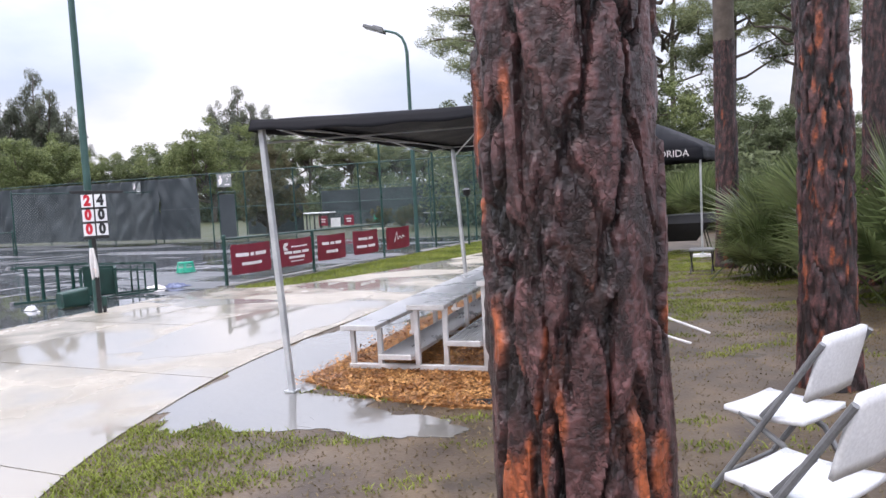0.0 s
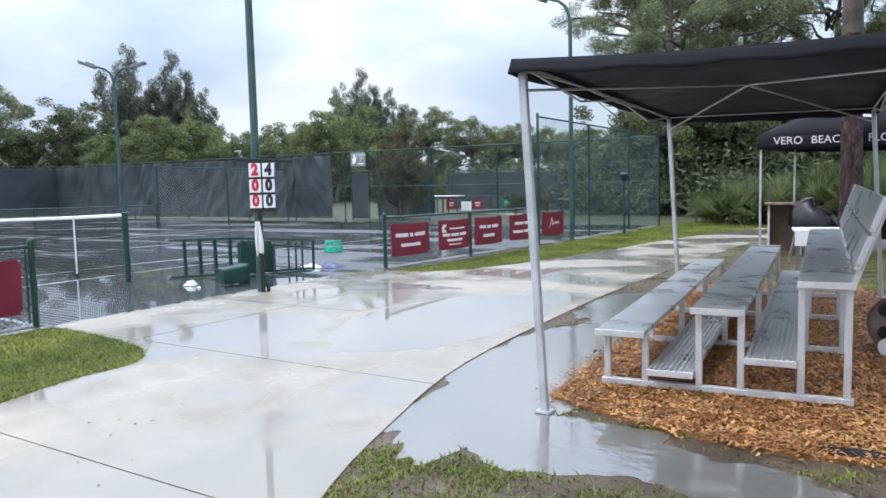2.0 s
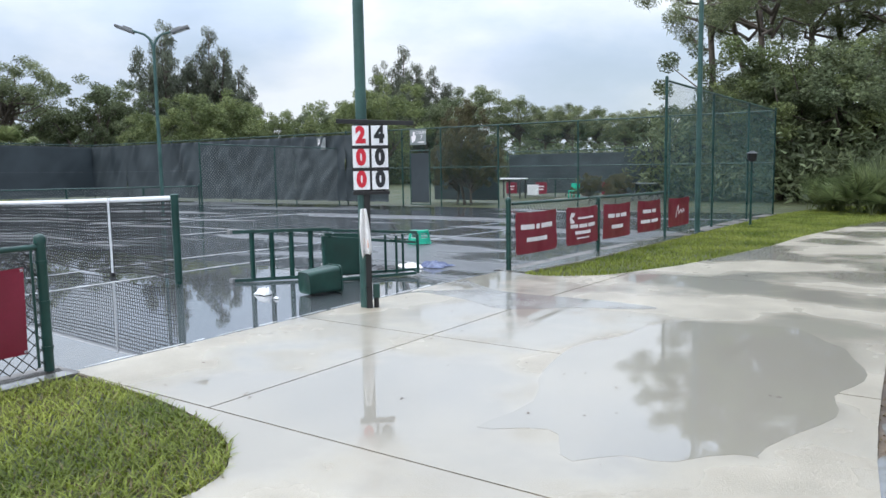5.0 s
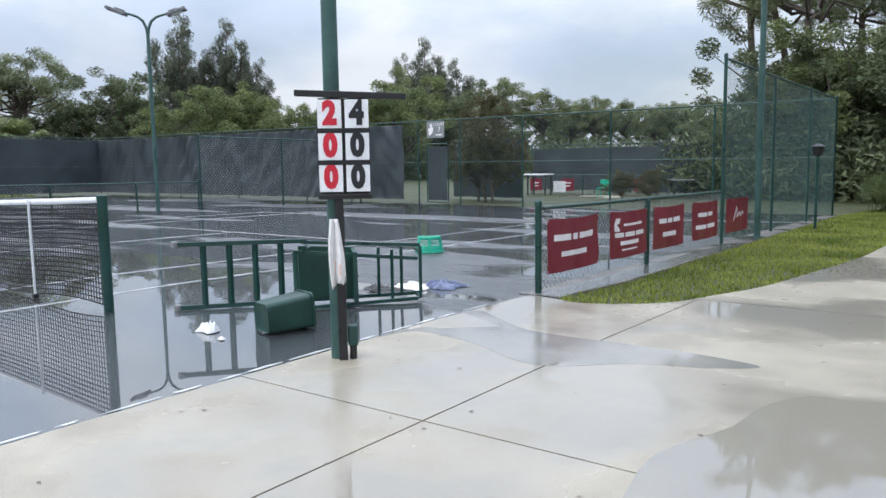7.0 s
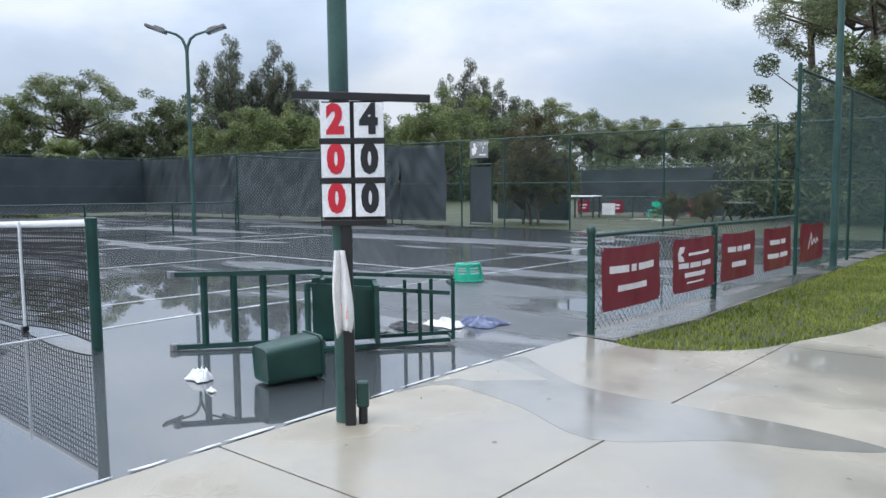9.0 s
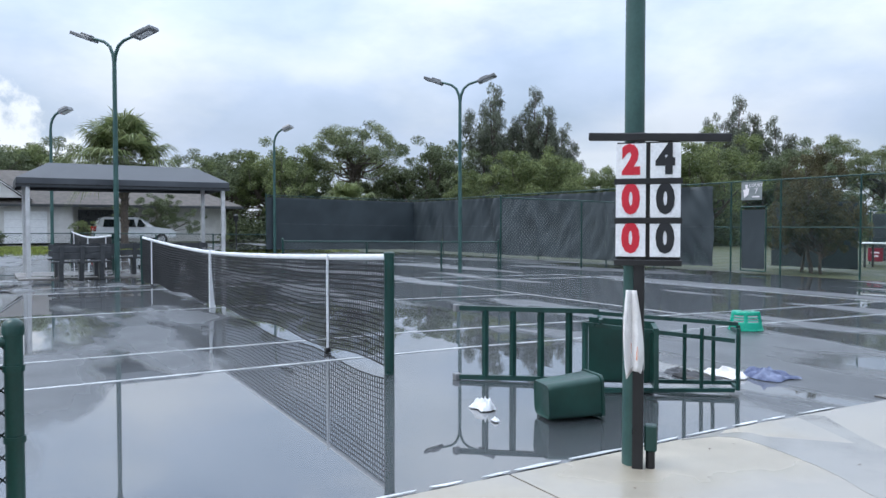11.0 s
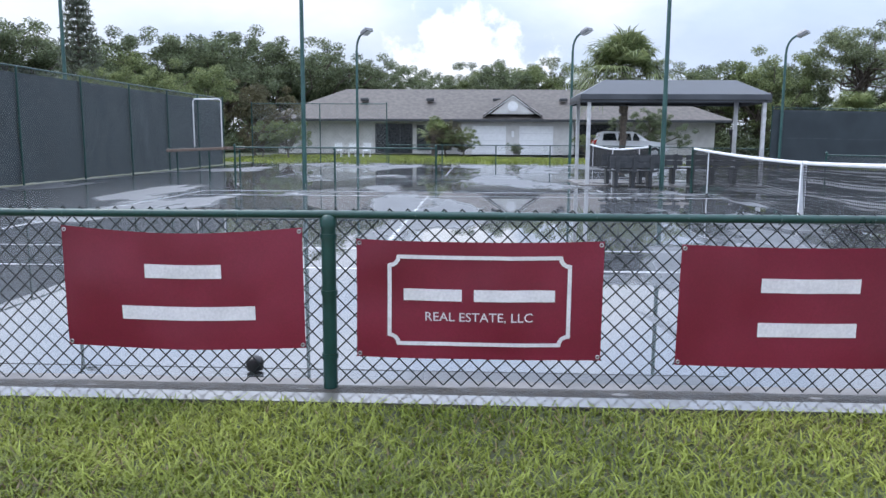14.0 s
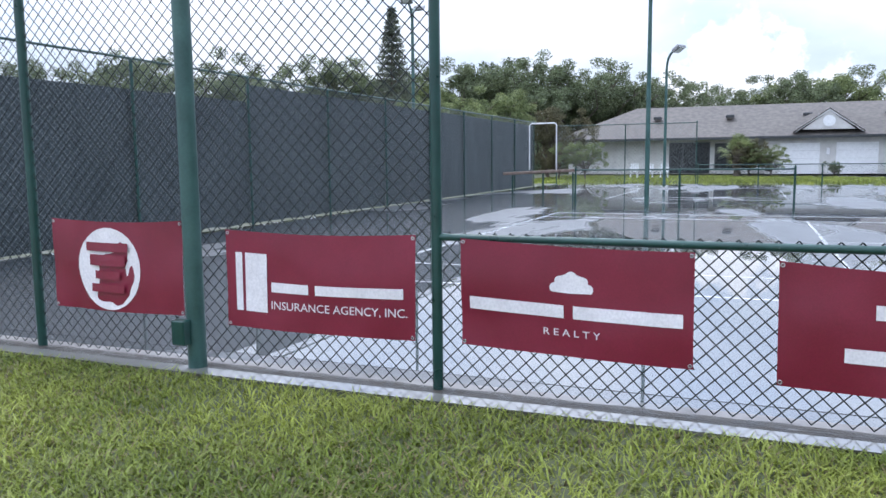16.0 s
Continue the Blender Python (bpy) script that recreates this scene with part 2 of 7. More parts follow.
STEEL = surface("grommet steel", (0.35, 0.35, 0.35), (0.55, 0.55, 0.55), rough=(0.25, 0.4), metal=0.9, bump=0)
ALU = surface("wet aluminium", (0.46, 0.465, 0.47), (0.6, 0.605, 0.61), scale=3, fine=90, rough=(0.22, 0.42), metal=0.45, bump=0.05)
ALU_WHITE = surface("pale aluminium", (0.52, 0.52, 0.52), (0.66, 0.66, 0.66), scale=5, fine=90, rough=(0.3, 0.5), metal=0.35, bump=0.05)
TENT_STEEL = surface("grey tent pole", (0.42, 0.44, 0.46), (0.55, 0.57, 0.58), scale=5, rough=(0.3, 0.45), metal=0.4, bump=0.03)
TENT_CLOTH = surface("black tent cloth", (0.0045, 0.005, 0.008), (0.010, 0.011, 0.015), scale=1.5, fine=140, rough=(0.6, 0.85), bump=0.1, spec=0.25)
AWNING = surface("grey awning cloth", (0.045, 0.050, 0.058), (0.075, 0.082, 0.092), scale=1.2, fine=120, rough=(0.4, 0.6), bump=0.08)
BLACK = surface("black paint", (0.006, 0.006, 0.007), (0.014, 0.014, 0.015), rough=(0.25, 0.5), bump=0.03)
CARD = surface("white score card", (0.74, 0.75, 0.78), (0.82, 0.83, 0.85), scale=3, rough=(0.35, 0.5), bump=0.02)
RED_INK = surface("red numeral", (0.52, 0.012, 0.03), (0.60, 0.02, 0.045), rough=(0.4, 0.5), bump=0)
BLACK_INK = surface("black numeral", (0.008, 0.009, 0.012), (0.016, 0.017, 0.02), rough=(0.4, 0.5), bump=0)
WHITE_PLASTIC = surface("white plastic", (0.72, 0.73, 0.74), (0.82, 0.83, 0.84), scale=3, rough=(0.25, 0.4), bump=0.02)
CHAIR_GREY = surface("grey chair frame", (0.14, 0.145, 0.15), (0.2, 0.205, 0.21), rough=(0.3, 0.45), bump=0.02)
BIN_GREEN = surface("dark green plastic", (0.006, 0.035, 0.027), (0.011, 0.055, 0.042), scale=4, fine=130, rough=(0.28, 0.42), bump=0.12)
TEAL = surface("teal plastic", (0.010, 0.30, 0.19), (0.018, 0.38, 0.25), rough=(0.2, 0.35), bump=0.03)
CLOTH = surface("white towel", (0.66, 0.64, 0.63), (0.80, 0.79, 0.78), scale=10, fine=200, rough=(0.8, 0.95), bump=0.4)
CLOTH_BLUE = surface("blue cloth", (0.03, 0.045, 0.12), (0.2, 0.23, 0.34), scale=10, fine=200, rough=(0.6, 0.8), bump=0.3)
ORANGE = surface("orange print", (0.62, 0.20, 0.07), (0.72, 0.28, 0.12), rough=(0.8, 0.9), bump=0.2)
NET_CORD = surface("net cord", (0.010, 0.011, 0.012), (0.022, 0.023, 0.025), rough=(0.6, 0.8), bump=0)
TAPE = surface("white net tape", (0.68, 0.70, 0.72), (0.80, 0.81, 0.82), scale=6, fine=120, rough=(0.6, 0.8), bump=0.15)
BENCH = surface("dark recycled plank", (0.030, 0.033, 0.036), (0.055, 0.058, 0.062), rough=(0.3, 0.5), bump=0.1)
STUCCO = surface("pale stucco", (0.52, 0.505, 0.48), (0.62, 0.605, 0.58), scale=2, fine=40, rough=(0.7, 0.9), bump=0.2)
SHINGLE = surface("grey shingle", (0.062, 0.055, 0.049), (0.115, 0.102, 0.092), scale=3, fine=18, rough=(0.7, 0.9), bump=0.4, vary=0.12)
DOOR_WHITE = surface("white door", (0.72, 0.72, 0.72), (0.80, 0.80, 0.80), rough=(0.4, 0.6), bump=0.02)
DARK_GAP = surface("dark screen and recess shade", (0.01, 0.013, 0.016), (0.02, 0.024, 0.028), rough=(0.2, 0.4), bump=0)
CAR_WHITE = surface("white car paint", (0.70, 0.71, 0.72), (0.78, 0.79, 0.80), rough=(0.12, 0.2), bump=0, coat=1.0)
CAR_GLASS = surface("dark car glass", (0.008, 0.011, 0.013), (0.014, 0.018, 0.02), rough=(0.03, 0.06), bump=0)
RUBBER = surface("black rubber", (0.012, 0.012, 0.013), (0.028, 0.027, 0.026), rough=(0.5, 0.8), bump=0.3)
RUST = surface("rusty iron", (0.09, 0.055, 0.038), (0.19, 0.145, 0.12), scale=12, fine=80, rough=(0.4, 0.7), bump=0.3)
TAIL = surface("red tail lamp", (0.35, 0.01, 0.01), (0.45, 0.02, 0.02), rough=(0.1, 0.2), bump=0)
SIGN_GREY = surface("grey sign", (0.16, 0.18, 0.18), (0.22, 0.24, 0.24), rough=(0.4, 0.6), bump=0)
BROWN_BOX = surface("brown board", (0.16, 0.105, 0.07), (0.24, 0.16, 0.11), rough=(0.4, 0.6), bump=0.1)
LEAF_OAK = surface("oak leaf", (0.078, 0.100, 0.052), (0.172, 0.202, 0.106), scale=0.5, fine=6, rough=(0.45, 0.65), bump=0, vary=0.55, island=True, thin=0.42, spec=0.3)
LEAF_LIGHT = surface("light leaf", (0.106, 0.136, 0.052), (0.215, 0.250, 0.108), scale=0.5, fine=6, rough=(0.45, 0.65), bump=0, vary=0.5, island=True, thin=0.42, spec=0.3)
LEAF_PINE = surface("pine needle", (0.115, 0.140, 0.072), (0.24, 0.268, 0.140), scale=0.6, fine=6, rough=(0.45, 0.65), bump=0, vary=0.5, island=True, thin=0.42, spec=0.3)
LEAF_CAS = surface("feathery needle", (0.092, 0.106, 0.078), (0.178, 0.196, 0.140), scale=0.6, fine=6, rough=(0.5, 0.7), bump=0, vary=0.45, island=True, thin=0.42, spec=0.3)
LEAF_PALM = surface("palm frond", (0.095, 0.125, 0.05), (0.215, 0.245, 0.105), scale=1.5, fine=8, rough=(0.35, 0.5), bump=0, vary=0.4, island=True, thin=0.42, spec=0.3)
LEAF_PALMETTO = surface("palmetto blade", (0.062, 0.088, 0.032), (0.16, 0.195, 0.080), scale=1.5, fine=8, rough=(0.3, 0.5), bump=0, vary=0.45, island=True, thin=0.35, spec=0.4)
LEAF_DRY = surface("brown leaf", (0.072, 0.072, 0.038), (0.145, 0.128, 0.068), scale=0.6, fine=6, rough=(0.5, 0.7), bump=0, vary=0.45, island=True, thin=0.42, spec=0.3)
BARK = surface("grey bark", (0.055, 0.042, 0.034), (0.13, 0.105, 0.085), scale=4, fine=22, rough=(0.7, 0.9), bump=0.8)
PALM_BARK = surface("palm bark", (0.07, 0.055, 0.045), (0.15, 0.12, 0.095), scale=8, fine=24, rough=(0.7, 0.9), bump=0.8)

# ---- mesh helpers ----


class Mesh:
    """Collects vertices and faces of one part."""

    def __init__(self):
        self.v, self.f = [], []

    def face(self, pts):
        k = len(self.v)
        self.v.extend([tuple(p) for p in pts])
        self.f.append(tuple(range(k, k + len(pts))))
        return self

    def box(self, lo, hi, m=None, bevel=0.0):
        (x0, y0, z0), (x1, y1, z1) = lo, hi
        if bevel:
            b = min(bevel, (x1 - x0) * 0.45, (y1 - y0) * 0.45, (z1 - z0) * 0.45)
            rings = [(z0, b), (z0 + b, 0), (z1 - b, 0), (z1, b)]
            loops = []
            for z, inset in rings:
                i = inset
                loops.append([(x0 + b, y0 + i, z), (x1 - b, y0 + i, z), (x1 - i, y0 + b, z), (x1 - i, y1 - b, z), (x1 - b, y1 - i, z), (x0 + b, y1 - i, z), (x0 + i, y1 - b, z), (x0 + i, y0 + b, z)])
            return self.loft(loops, caps=True, m=m)
        c = [(x, y, z) for z in (z0, z1) for x, y in ((x0, y0), (x1, y0), (x1, y1), (x0, y1))]
        if m is not None:
            c = [tuple(m @ Vector(p)) for p in c]
        k = len(self.v)
        self.v.extend(c)
        for q in ((3, 2, 1, 0), (4, 5, 6, 7), (0, 1, 5, 4), (1, 2, 6, 5), (2, 3, 7, 6), (3, 0, 4, 7)):
            self.f.append(tuple(k + i for i in q))
        return self

    def loft(self, loops, caps=True, m=None, closed=True):
        k, n = len(self.v), len(loops[0])
        for lp in loops:
            self.v.extend([tuple(m @ Vector(p)) if m is not None else tuple(p) for p in lp])
        for a in range(len(loops) - 1):
            for i in range(n if closed else n - 1):
                j = (i + 1) % n
                self.f.append((k + a * n + i, k + a * n + j, k + (a + 1) * n + j, k + (a + 1) * n + i))
        if caps:
            self.f.append(tuple(k + i for i in reversed(range(n))))
            self.f.append(tuple(k + (len(loops) - 1) * n + i for i in range(n)))
        return self

    def tube(self, pts, r, n=8, caps=True):
        """A round bar along pts; r is one radius or one per point."""
        pts = [Vector(p) for p in pts]
        rs = r if isinstance(r, (list, tuple)) else [r] * len(pts)
        loops = []
        up = None
        for i, p in enumerate(pts):
            d = (pts[min(i + 1, len(pts) - 1)] - pts[max(i - 1, 0)]).normalized()
            if up is None:
                up = Vector((0, 0, 1)) if abs(d.z) < 0.9 else Vector((1, 0, 0))
            a = d.cross(up).normalized()
            b = a.cross(d).normalized()
            up = b
            loops.append([p + (a * math.cos(t) + b * math.sin(t)) * rs[i] for t in [2 * math.pi * q / n for q in range(n)]])
        return self.loft(loops, caps)

    def bar(self, p, q, w, h):
        """A square bar from p to q, w across and h high."""
        p, q = Vector(p), Vector(q)
        d = (q - p).normalized()
        up = Vector((0, 0, 1)) if abs(d.z) < 0.95 else Vector((0, 1, 0))
        a = d.cross(up).normalized() * w / 2
        b = a.cross(d).normalized() * h / 2
        return self.loft([[e - a - b, e + a - b, e + a + b, e - a + b] for e in (p, q)])

    def sheet(self, fn, nu, nv):
        k = len(self.v)
        for j in range(nv + 1):
            for i in range(nu + 1):
                self.v.append(tuple(fn(i / nu, j / nv)))
        for j in range(nv):
            for i in range(nu):
                a = k + j * (nu + 1) + i
                self.f.append((a, a + 1, a + nu + 2, a + nu + 1))
        return self

    def data(self, name):
        me = bpy.data.meshes.new(name)
        me.from_pydata(self.v, [], self.f)
        me.update()
        return me


def part(name, mb, material, parent=None, label="", smooth=False, solid=0.0):
    """Links a mesh as ONE object under a thing or a part."""
    me = mb if isinstance(mb, bpy.types.Mesh) else mb.data(name)
    if not me.materials:
        me.materials.append(material)
    if smooth:
        me.polygons.foreach_set("use_smooth", [True] * len(me.polygons))
        try:
            me.set_sharp_from_angle(angle=radians(40))
        except AttributeError:
            pass
    ob = new(name, me)
    if parent is not None:
        ob.parent = parent
    if label:
        ob["label"] = label
    if solid:
        s = ob.modifiers.new("thickness", "SOLIDIFY")
        s.thickness = solid
    return ob


def thing(name, label, category, group="", kind="", at=None):
    ob = new(name)
    if at is not None:
        ob.matrix_basis = at if isinstance(at, Matrix) else Matrix.Translation(at)
    ob.empty_display_size = 0.2
    return tagged(ob, label, category, group, kind)


def letters(name, body, size, m, material, parent, align="CENTER", width=1.0, depth=0.0015, bold=0.0):
    """Raised lettering in the built-in font, turned to a mesh."""
    cu = bpy.data.curves.new(name, "FONT")
    cu.body, cu.size, cu.align_x, cu.align_y = body, size, align, "CENTER"
    cu.extrude, cu.resolution_u, cu.offset = depth, 3, bold
    tmp = new("letters_tmp", cu)
    bpy.context.view_layer.update()
    me = bpy.data.meshes.new_from_object(tmp.evaluated_get(bpy.context.evaluated_depsgraph_get()))
    bpy.data.objects.remove(tmp)
    me.transform(m @ Matrix.Diagonal((width, 1, 1, 1)))
    me.materials.clear()
    me.materials.append(material)
    ob = new(name, me)
    ob.parent = parent
    return ob


def gz(x, y):
    """Height of the ground: level, with a slight fall to the north."""
    return -0.015 * min(max(0.0, y - 10.0), 22.0)


def clip(poly, nx, ny, d):
    """The part of a polygon where nx*x + ny*y >= d."""
    out = []
    for i, p in enumerate(poly):
        q = poly[(i + 1) % len(poly)]
        a, b = nx * p[0] + ny * p[1] - d, nx * q[0] + ny * q[1] - d
        if a >= 0:
            out.append(p)
        if a * b < 0:
            t = a / (a - b)
            out.append((p[0] + (q[0] - p[0]) * t, p[1] + (q[1] - p[1]) * t))
    return out


def smooth_line(pts, steps=6):
    """A rounded line through points."""
    out = []
    n = len(pts)
    for i in range(n - 1):
        p0, p1, p2, p3 = pts[max(i - 1, 0)], pts[i], pts[i + 1], pts[min(i + 2, n - 1)]
        for k in range(steps):
            t = k / steps
            out.append(tuple(0.5 * (2 * p1[c] + (p2[c] - p0[c]) * t + (2 * p0[c] - 5 * p1[c] + 4 * p2[c] - p3[c]) * t * t + (3 * p1[c] - p0[c] - 3 * p2[c] + p3[c]) * t ** 3) for c in (0, 1)))
    out.append(pts[-1])
    return out


def plate(mb, poly, top, thick):
    """A slab with the outline poly, its top following the ground at a height top above it."""
    poly = list(poly)
    area = sum(poly[i][0] * poly[(i + 1) % len(poly)][1] - poly[(i + 1) % len(poly)][0] * poly[i][1] for i in range(len(poly)))
    if area < 0:
        poly.reverse()
    k, n = len(mb.v), len(poly)
    mb.v.extend([(x, y, gz(x, y) + top) for x, y in poly])
    mb.v.extend([(x, y, gz(x, y) + top - thick) for x, y in poly])
    mb.f.append(tuple(range(k, k + n)))
    for i in range(n):
        j = (i + 1) % n
        mb.f.append((k + i, k + n + i, k + n + j, k + j))
    return mb


def inside(poly, x, y):
    hit = False
    for i in range(len(poly)):
        (x0, y0), (x1, y1) = poly[i], poly[i - 1]
        if (y0 > y) != (y1 > y) and x < (x1 - x0) * (y - y0) / (y1 - y0) + x0:
            hit = not hit
    return hit

# ---- ground, court, path ----
FX, FN = -10.0, -9.85          # the line of the east fence, south and north of the opening
NET_Y, NET_E, NET_W = 8.55, -12.71, -25.51
COURT_N, COURT_S, COURT_W = 27.2, -8.6, -46.4

mb = Mesh()
gx = [-3000, -400, -120, -46.5, -10, 0, 40, 300, 3000]
gy = [-3000, -300, -60, -9, 10, 32, 70, 300, 3000]
mb.sheet(lambda u, v: (gx[round(u * 8)], gy[round(v * 8)], gz(0, gy[round(v * 8)]) - 0.014), 8, 8)
tagged(part("ground", mb, SOIL), "grassy sandy ground, soaked by rain", "ground", kind="structure")

mb = Mesh()
for y0, y1 in ((COURT_S, 10.0), (10.0, COURT_N)):
    plate(mb, [(COURT_W, y0), (-9.9, y0), (-9.9, y1), (COURT_W, y1)], -0.004, 0.06)
tagged(part("court_surface", mb, COURT), "dark grey tennis court flooded with rainwater", "tennis court", kind="structure")


def court_lines(cx, name):
    lines = thing(name, "white painted lines of a wet tennis court", "court lines", kind="structure")

    def strip(x0, y0, x1, y1):
        for a, b in ((min(y0, y1), min(max(y0, y1), 10.0)), (max(min(y0, y1), 10.0), max(y0, y1))):
            if b - a > 0.01:
                part("line", plate(Mesh(), [(x0, a), (x1, a), (x1, b), (x0, b)], 0.0005, 0.004), PAINT, lines)

    b = 11.885
    for dx in (-5.485, -4.115, 4.115, 5.485):
        strip(cx + dx - 0.025, NET_Y - b, cx + dx + 0.025, NET_Y + b)
    for dy in (-b, b):
        strip(cx - 5.46, NET_Y + dy - 0.04, cx + 5.46, NET_Y + dy + 0.04)
    for dy in (-6.4, 6.4):
        strip(cx - 4.09, NET_Y + dy - 0.025, cx + 4.09, NET_Y + dy + 0.025)
    strip(cx - 0.025, NET_Y - 6.37, cx + 0.025, NET_Y + 6.37)


CX = (NET_E + NET_W) / 2
court_lines(CX, "court_lines")
court_lines(CX - 17.6, "court_lines")

# the concrete path, cut into slabs by its joints
WEST_EDGE = smooth_line([(-7.0, -14.0), (-7.15, -2.0), (-7.1, 2.6), (-7.25, 3.6), (-7.45, 4.35), (-7.50, 5.0), (-7.95, 5.38), (-8.7, 5.56), (-9.6, 5.62), (-9.88, 5.63)], 4)
NORTH_EDGE = smooth_line([(-9.88, 11.5), (-9.55, 11.43), (-9.24, 11.36), (-8.85, 11.56), (-8.53, 11.91), (-8.33, 12.53), (-8.08, 13.4), (-7.9, 14.8), (-7.66, 17.0), (-7.5, 20.0), (-6.6, 25.5), (-4.5, 30.0), (0.0, 33.0)], 4)
EAST_EDGE = smooth_line([(3.0, 29.0), (-3.2, 26.0), (-5.2, 21.5), (-5.45, 18.0), (-5.38, 12.4), (-5.2, 8.6), (-5.0, 6.3), (-4.6, 4.75), (-4.1, 3.45), (-3.0, 1.6), (-1.6, -0.6), (-0.8, -3.0), (-0.6, -14.0)], 4)
PATH_POLY = WEST_EDGE + NORTH_EDGE + EAST_EDGE
path = thing("pavement", "pale concrete path, wet and shining after rain", "pavement", kind="structure")
ys = [-30, -5.0, -0.9, 3.43, 5.63, 7.84, 12.2, 16.6, 21.0, 25.4, 60]
for j in range(10):
    for x0, x1 in (((-30, -8.38), (-8.38, 30)) if j > 3 else ((-30, 30),)):
        g = 0.0065
        c = PATH_POLY
        for nx, ny, d in ((1, 0, x0 + g), (-1, 0, -x1 + g), (0, 1, ys[j] + g), (0, -1, -ys[j + 1] + g)):
            c = clip(c, nx, ny, d) if len(c) > 2 else []
        for lo, hi in ((-100, 10.0), (10.0, 100)):
            d = clip(clip(c, 0, 1, lo), 0, -1, -hi) if len(c) > 2 else []
            if len(d) > 2:
                part("slab", plate(Mesh(), d, 0.004, 0.06), CONCRETE, path)
mb = Mesh()
for lo, hi in ((-100, 10.0), (10.0, 100)):
    plate(mb, clip(clip(PATH_POLY, 0, 1, lo), 0, -1, -hi), -0.006, 0.03)
part("joint_bed", mb, MUD, path, "dark dirt in the slab joints")

# strips of concrete under the fences
strip_s = thing("curb", "wet concrete strip under the low fence", "curb", kind="structure")
part("strip", Mesh().box((FX - 0.16, COURT_S, -0.05), (FX + 0.20, 5.66, 0.008), bevel=0.006), CURB, strip_s)
mb = Mesh()
plate(mb, [(FN - 0.16, 11.5), (FN + 0.30, 11.5), (FN + 0.42, 13.0), (FN + 0.30, 18.0), (FN + 0.16, COURT_N), (FN - 0.16, COURT_N)], 0.008, 0.06)
part("dirt_line", Mesh().sheet(lambda u, v: (FX - 0.05 + 0.125 * v + 0.022 * noise.noise(Vector((u * 60, v * 2, 1))) * (1 if v in (0, 1) else 0.3), COURT_S + (5.60 - COURT_S) * u, 0.0095 + 0.012 * (1 - (2 * v - 1) ** 2) * (0.5 + noise.noise(Vector((u * 90, v * 3, 5))))), 420, 4), DIRT, strip_s, "dark wet dirt along the foot of the fence")
part("water_film", Mesh().box((FX + 0.078, COURT_S, 0.004), (FX + 0.21, 5.60, 0.0105)), WATER, strip_s, "bright film of rainwater")
curb_n = tagged(part("curb", mb, CURB), "wet concrete strip under the fence", "curb", kind="structure")
part("water_film", plate(Mesh(), [(FN + 0.05, 11.55), (FN + 0.27, 11.55), (FN + 0.38, 13.0), (FN + 0.27, 18.0), (FN + 0.05, 18.0)], 0.0105, 0.002), WATER, curb_n, "bright film of rainwater")

mb = thing("edge_paint", "worn white paint along the edge of the path", "paint line", kind="structure")
yy = 5.75
while yy < 10.4:
    seg = 0.10 + 0.45 * random.random() ** 2
    part("paint_patch", plate(Mesh(), [(-9.935 + 0.02 * random.random(), yy), (-9.915, yy + 0.05 * random.random()), (-9.902, yy + seg * 0.4), (-9.91, yy + seg - 0.03), (-9.93 + 0.01 * random.random(), yy + seg), (-9.945 + 0.02 * random.random(), yy + seg * 0.6)], 0.0062, 0.004), PAINT, mb)
    yy += seg + 0.01 + 0.10 * random.random()

rl_ = np.random.default_rng(21)
litter = Mesh()
k_ = 0
while k_ < 130:
    x, y = rl_.uniform(-9.8, -4.4), rl_.uniform(1.0, 22.0)
    if inside(PATH_POLY, x, y):
        a, r = rl_.random() * 6.28, rl_.uniform(0.006, 0.02)
        c, s_ = math.cos(a) * r, math.sin(a) * r
        z = gz(x, y) + 0.006
        litter.face([(x - c, y - s_, z), (x + s_ * 0.5, y - c * 0.5, z + 0.004), (x + c, y + s_, z + 0.002), (x - s_ * 0.5, y + c * 0.5, z + 0.003)])
        k_ += 1
tagged(part("leaf_litter", litter, RUST), "scattered dead leaves and twigs on the wet path", "leaf litter", kind="stuff")

FILM = wet("muddy water film", (0.12, 0.114, 0.102), (0.25, 0.234, 0.198), (0.20, 0.187, 0.16), pool=(0.36, 0.62), scale=1.6, dry_rough=0.12, pool_rough=0.02, fine=60, bump=0.55, film=1.75)
POOL = wet("standing water", (0.020, 0.023, 0.026), (0.030, 0.034, 0.038), (0.022, 0.026, 0.030), pool=(0.2, 0.3), scale=0.5, pool_rough=0.006, fine=7, bump=0.10, ripple=0.2, film=3.2)
tagged(part("puddle", plate(Mesh(), smooth_line([(-9.78, 10.49), (-9.14, 10.06), (-8.76, 9.97), (-8.19, 9.99), (-7.6, 9.98), (-7.2, 9.88), (-7.5, 9.66), (-7.9, 9.52), (-8.44, 9.12), (-9.09, 9.38), (-9.73, 9.48), (-9.87, 9.15), (-9.87, 10.3), (-9.78, 10.49)], 4)[:-1], 0.0052, 0.001), FILM), "thin muddy film of water spread over the path", "puddle", kind="structure")
CLEAR = wet("clear water on concrete", (0.24, 0.217, 0.172), (0.31, 0.281, 0.224), (0.24, 0.217, 0.174), pool=(0.2, 0.3), scale=0.8, pool_rough=0.008, fine=9, bump=0.3, ripple=0.3, film=1.75)
pool_edge = [(-6.2 + (0.92 + 0.40 * noise.noise(Vector((math.cos(a_) * 2.2, math.sin(a_) * 2.2, 4.0)))) * math.cos(a_), 7.9 + (1.75 + 0.7 * noise.noise(Vector((math.cos(a_) * 2.2, math.sin(a_) * 2.2, 9.0)))) * math.sin(a_)) for a_ in [q * 0.0898 for q in range(70)]]
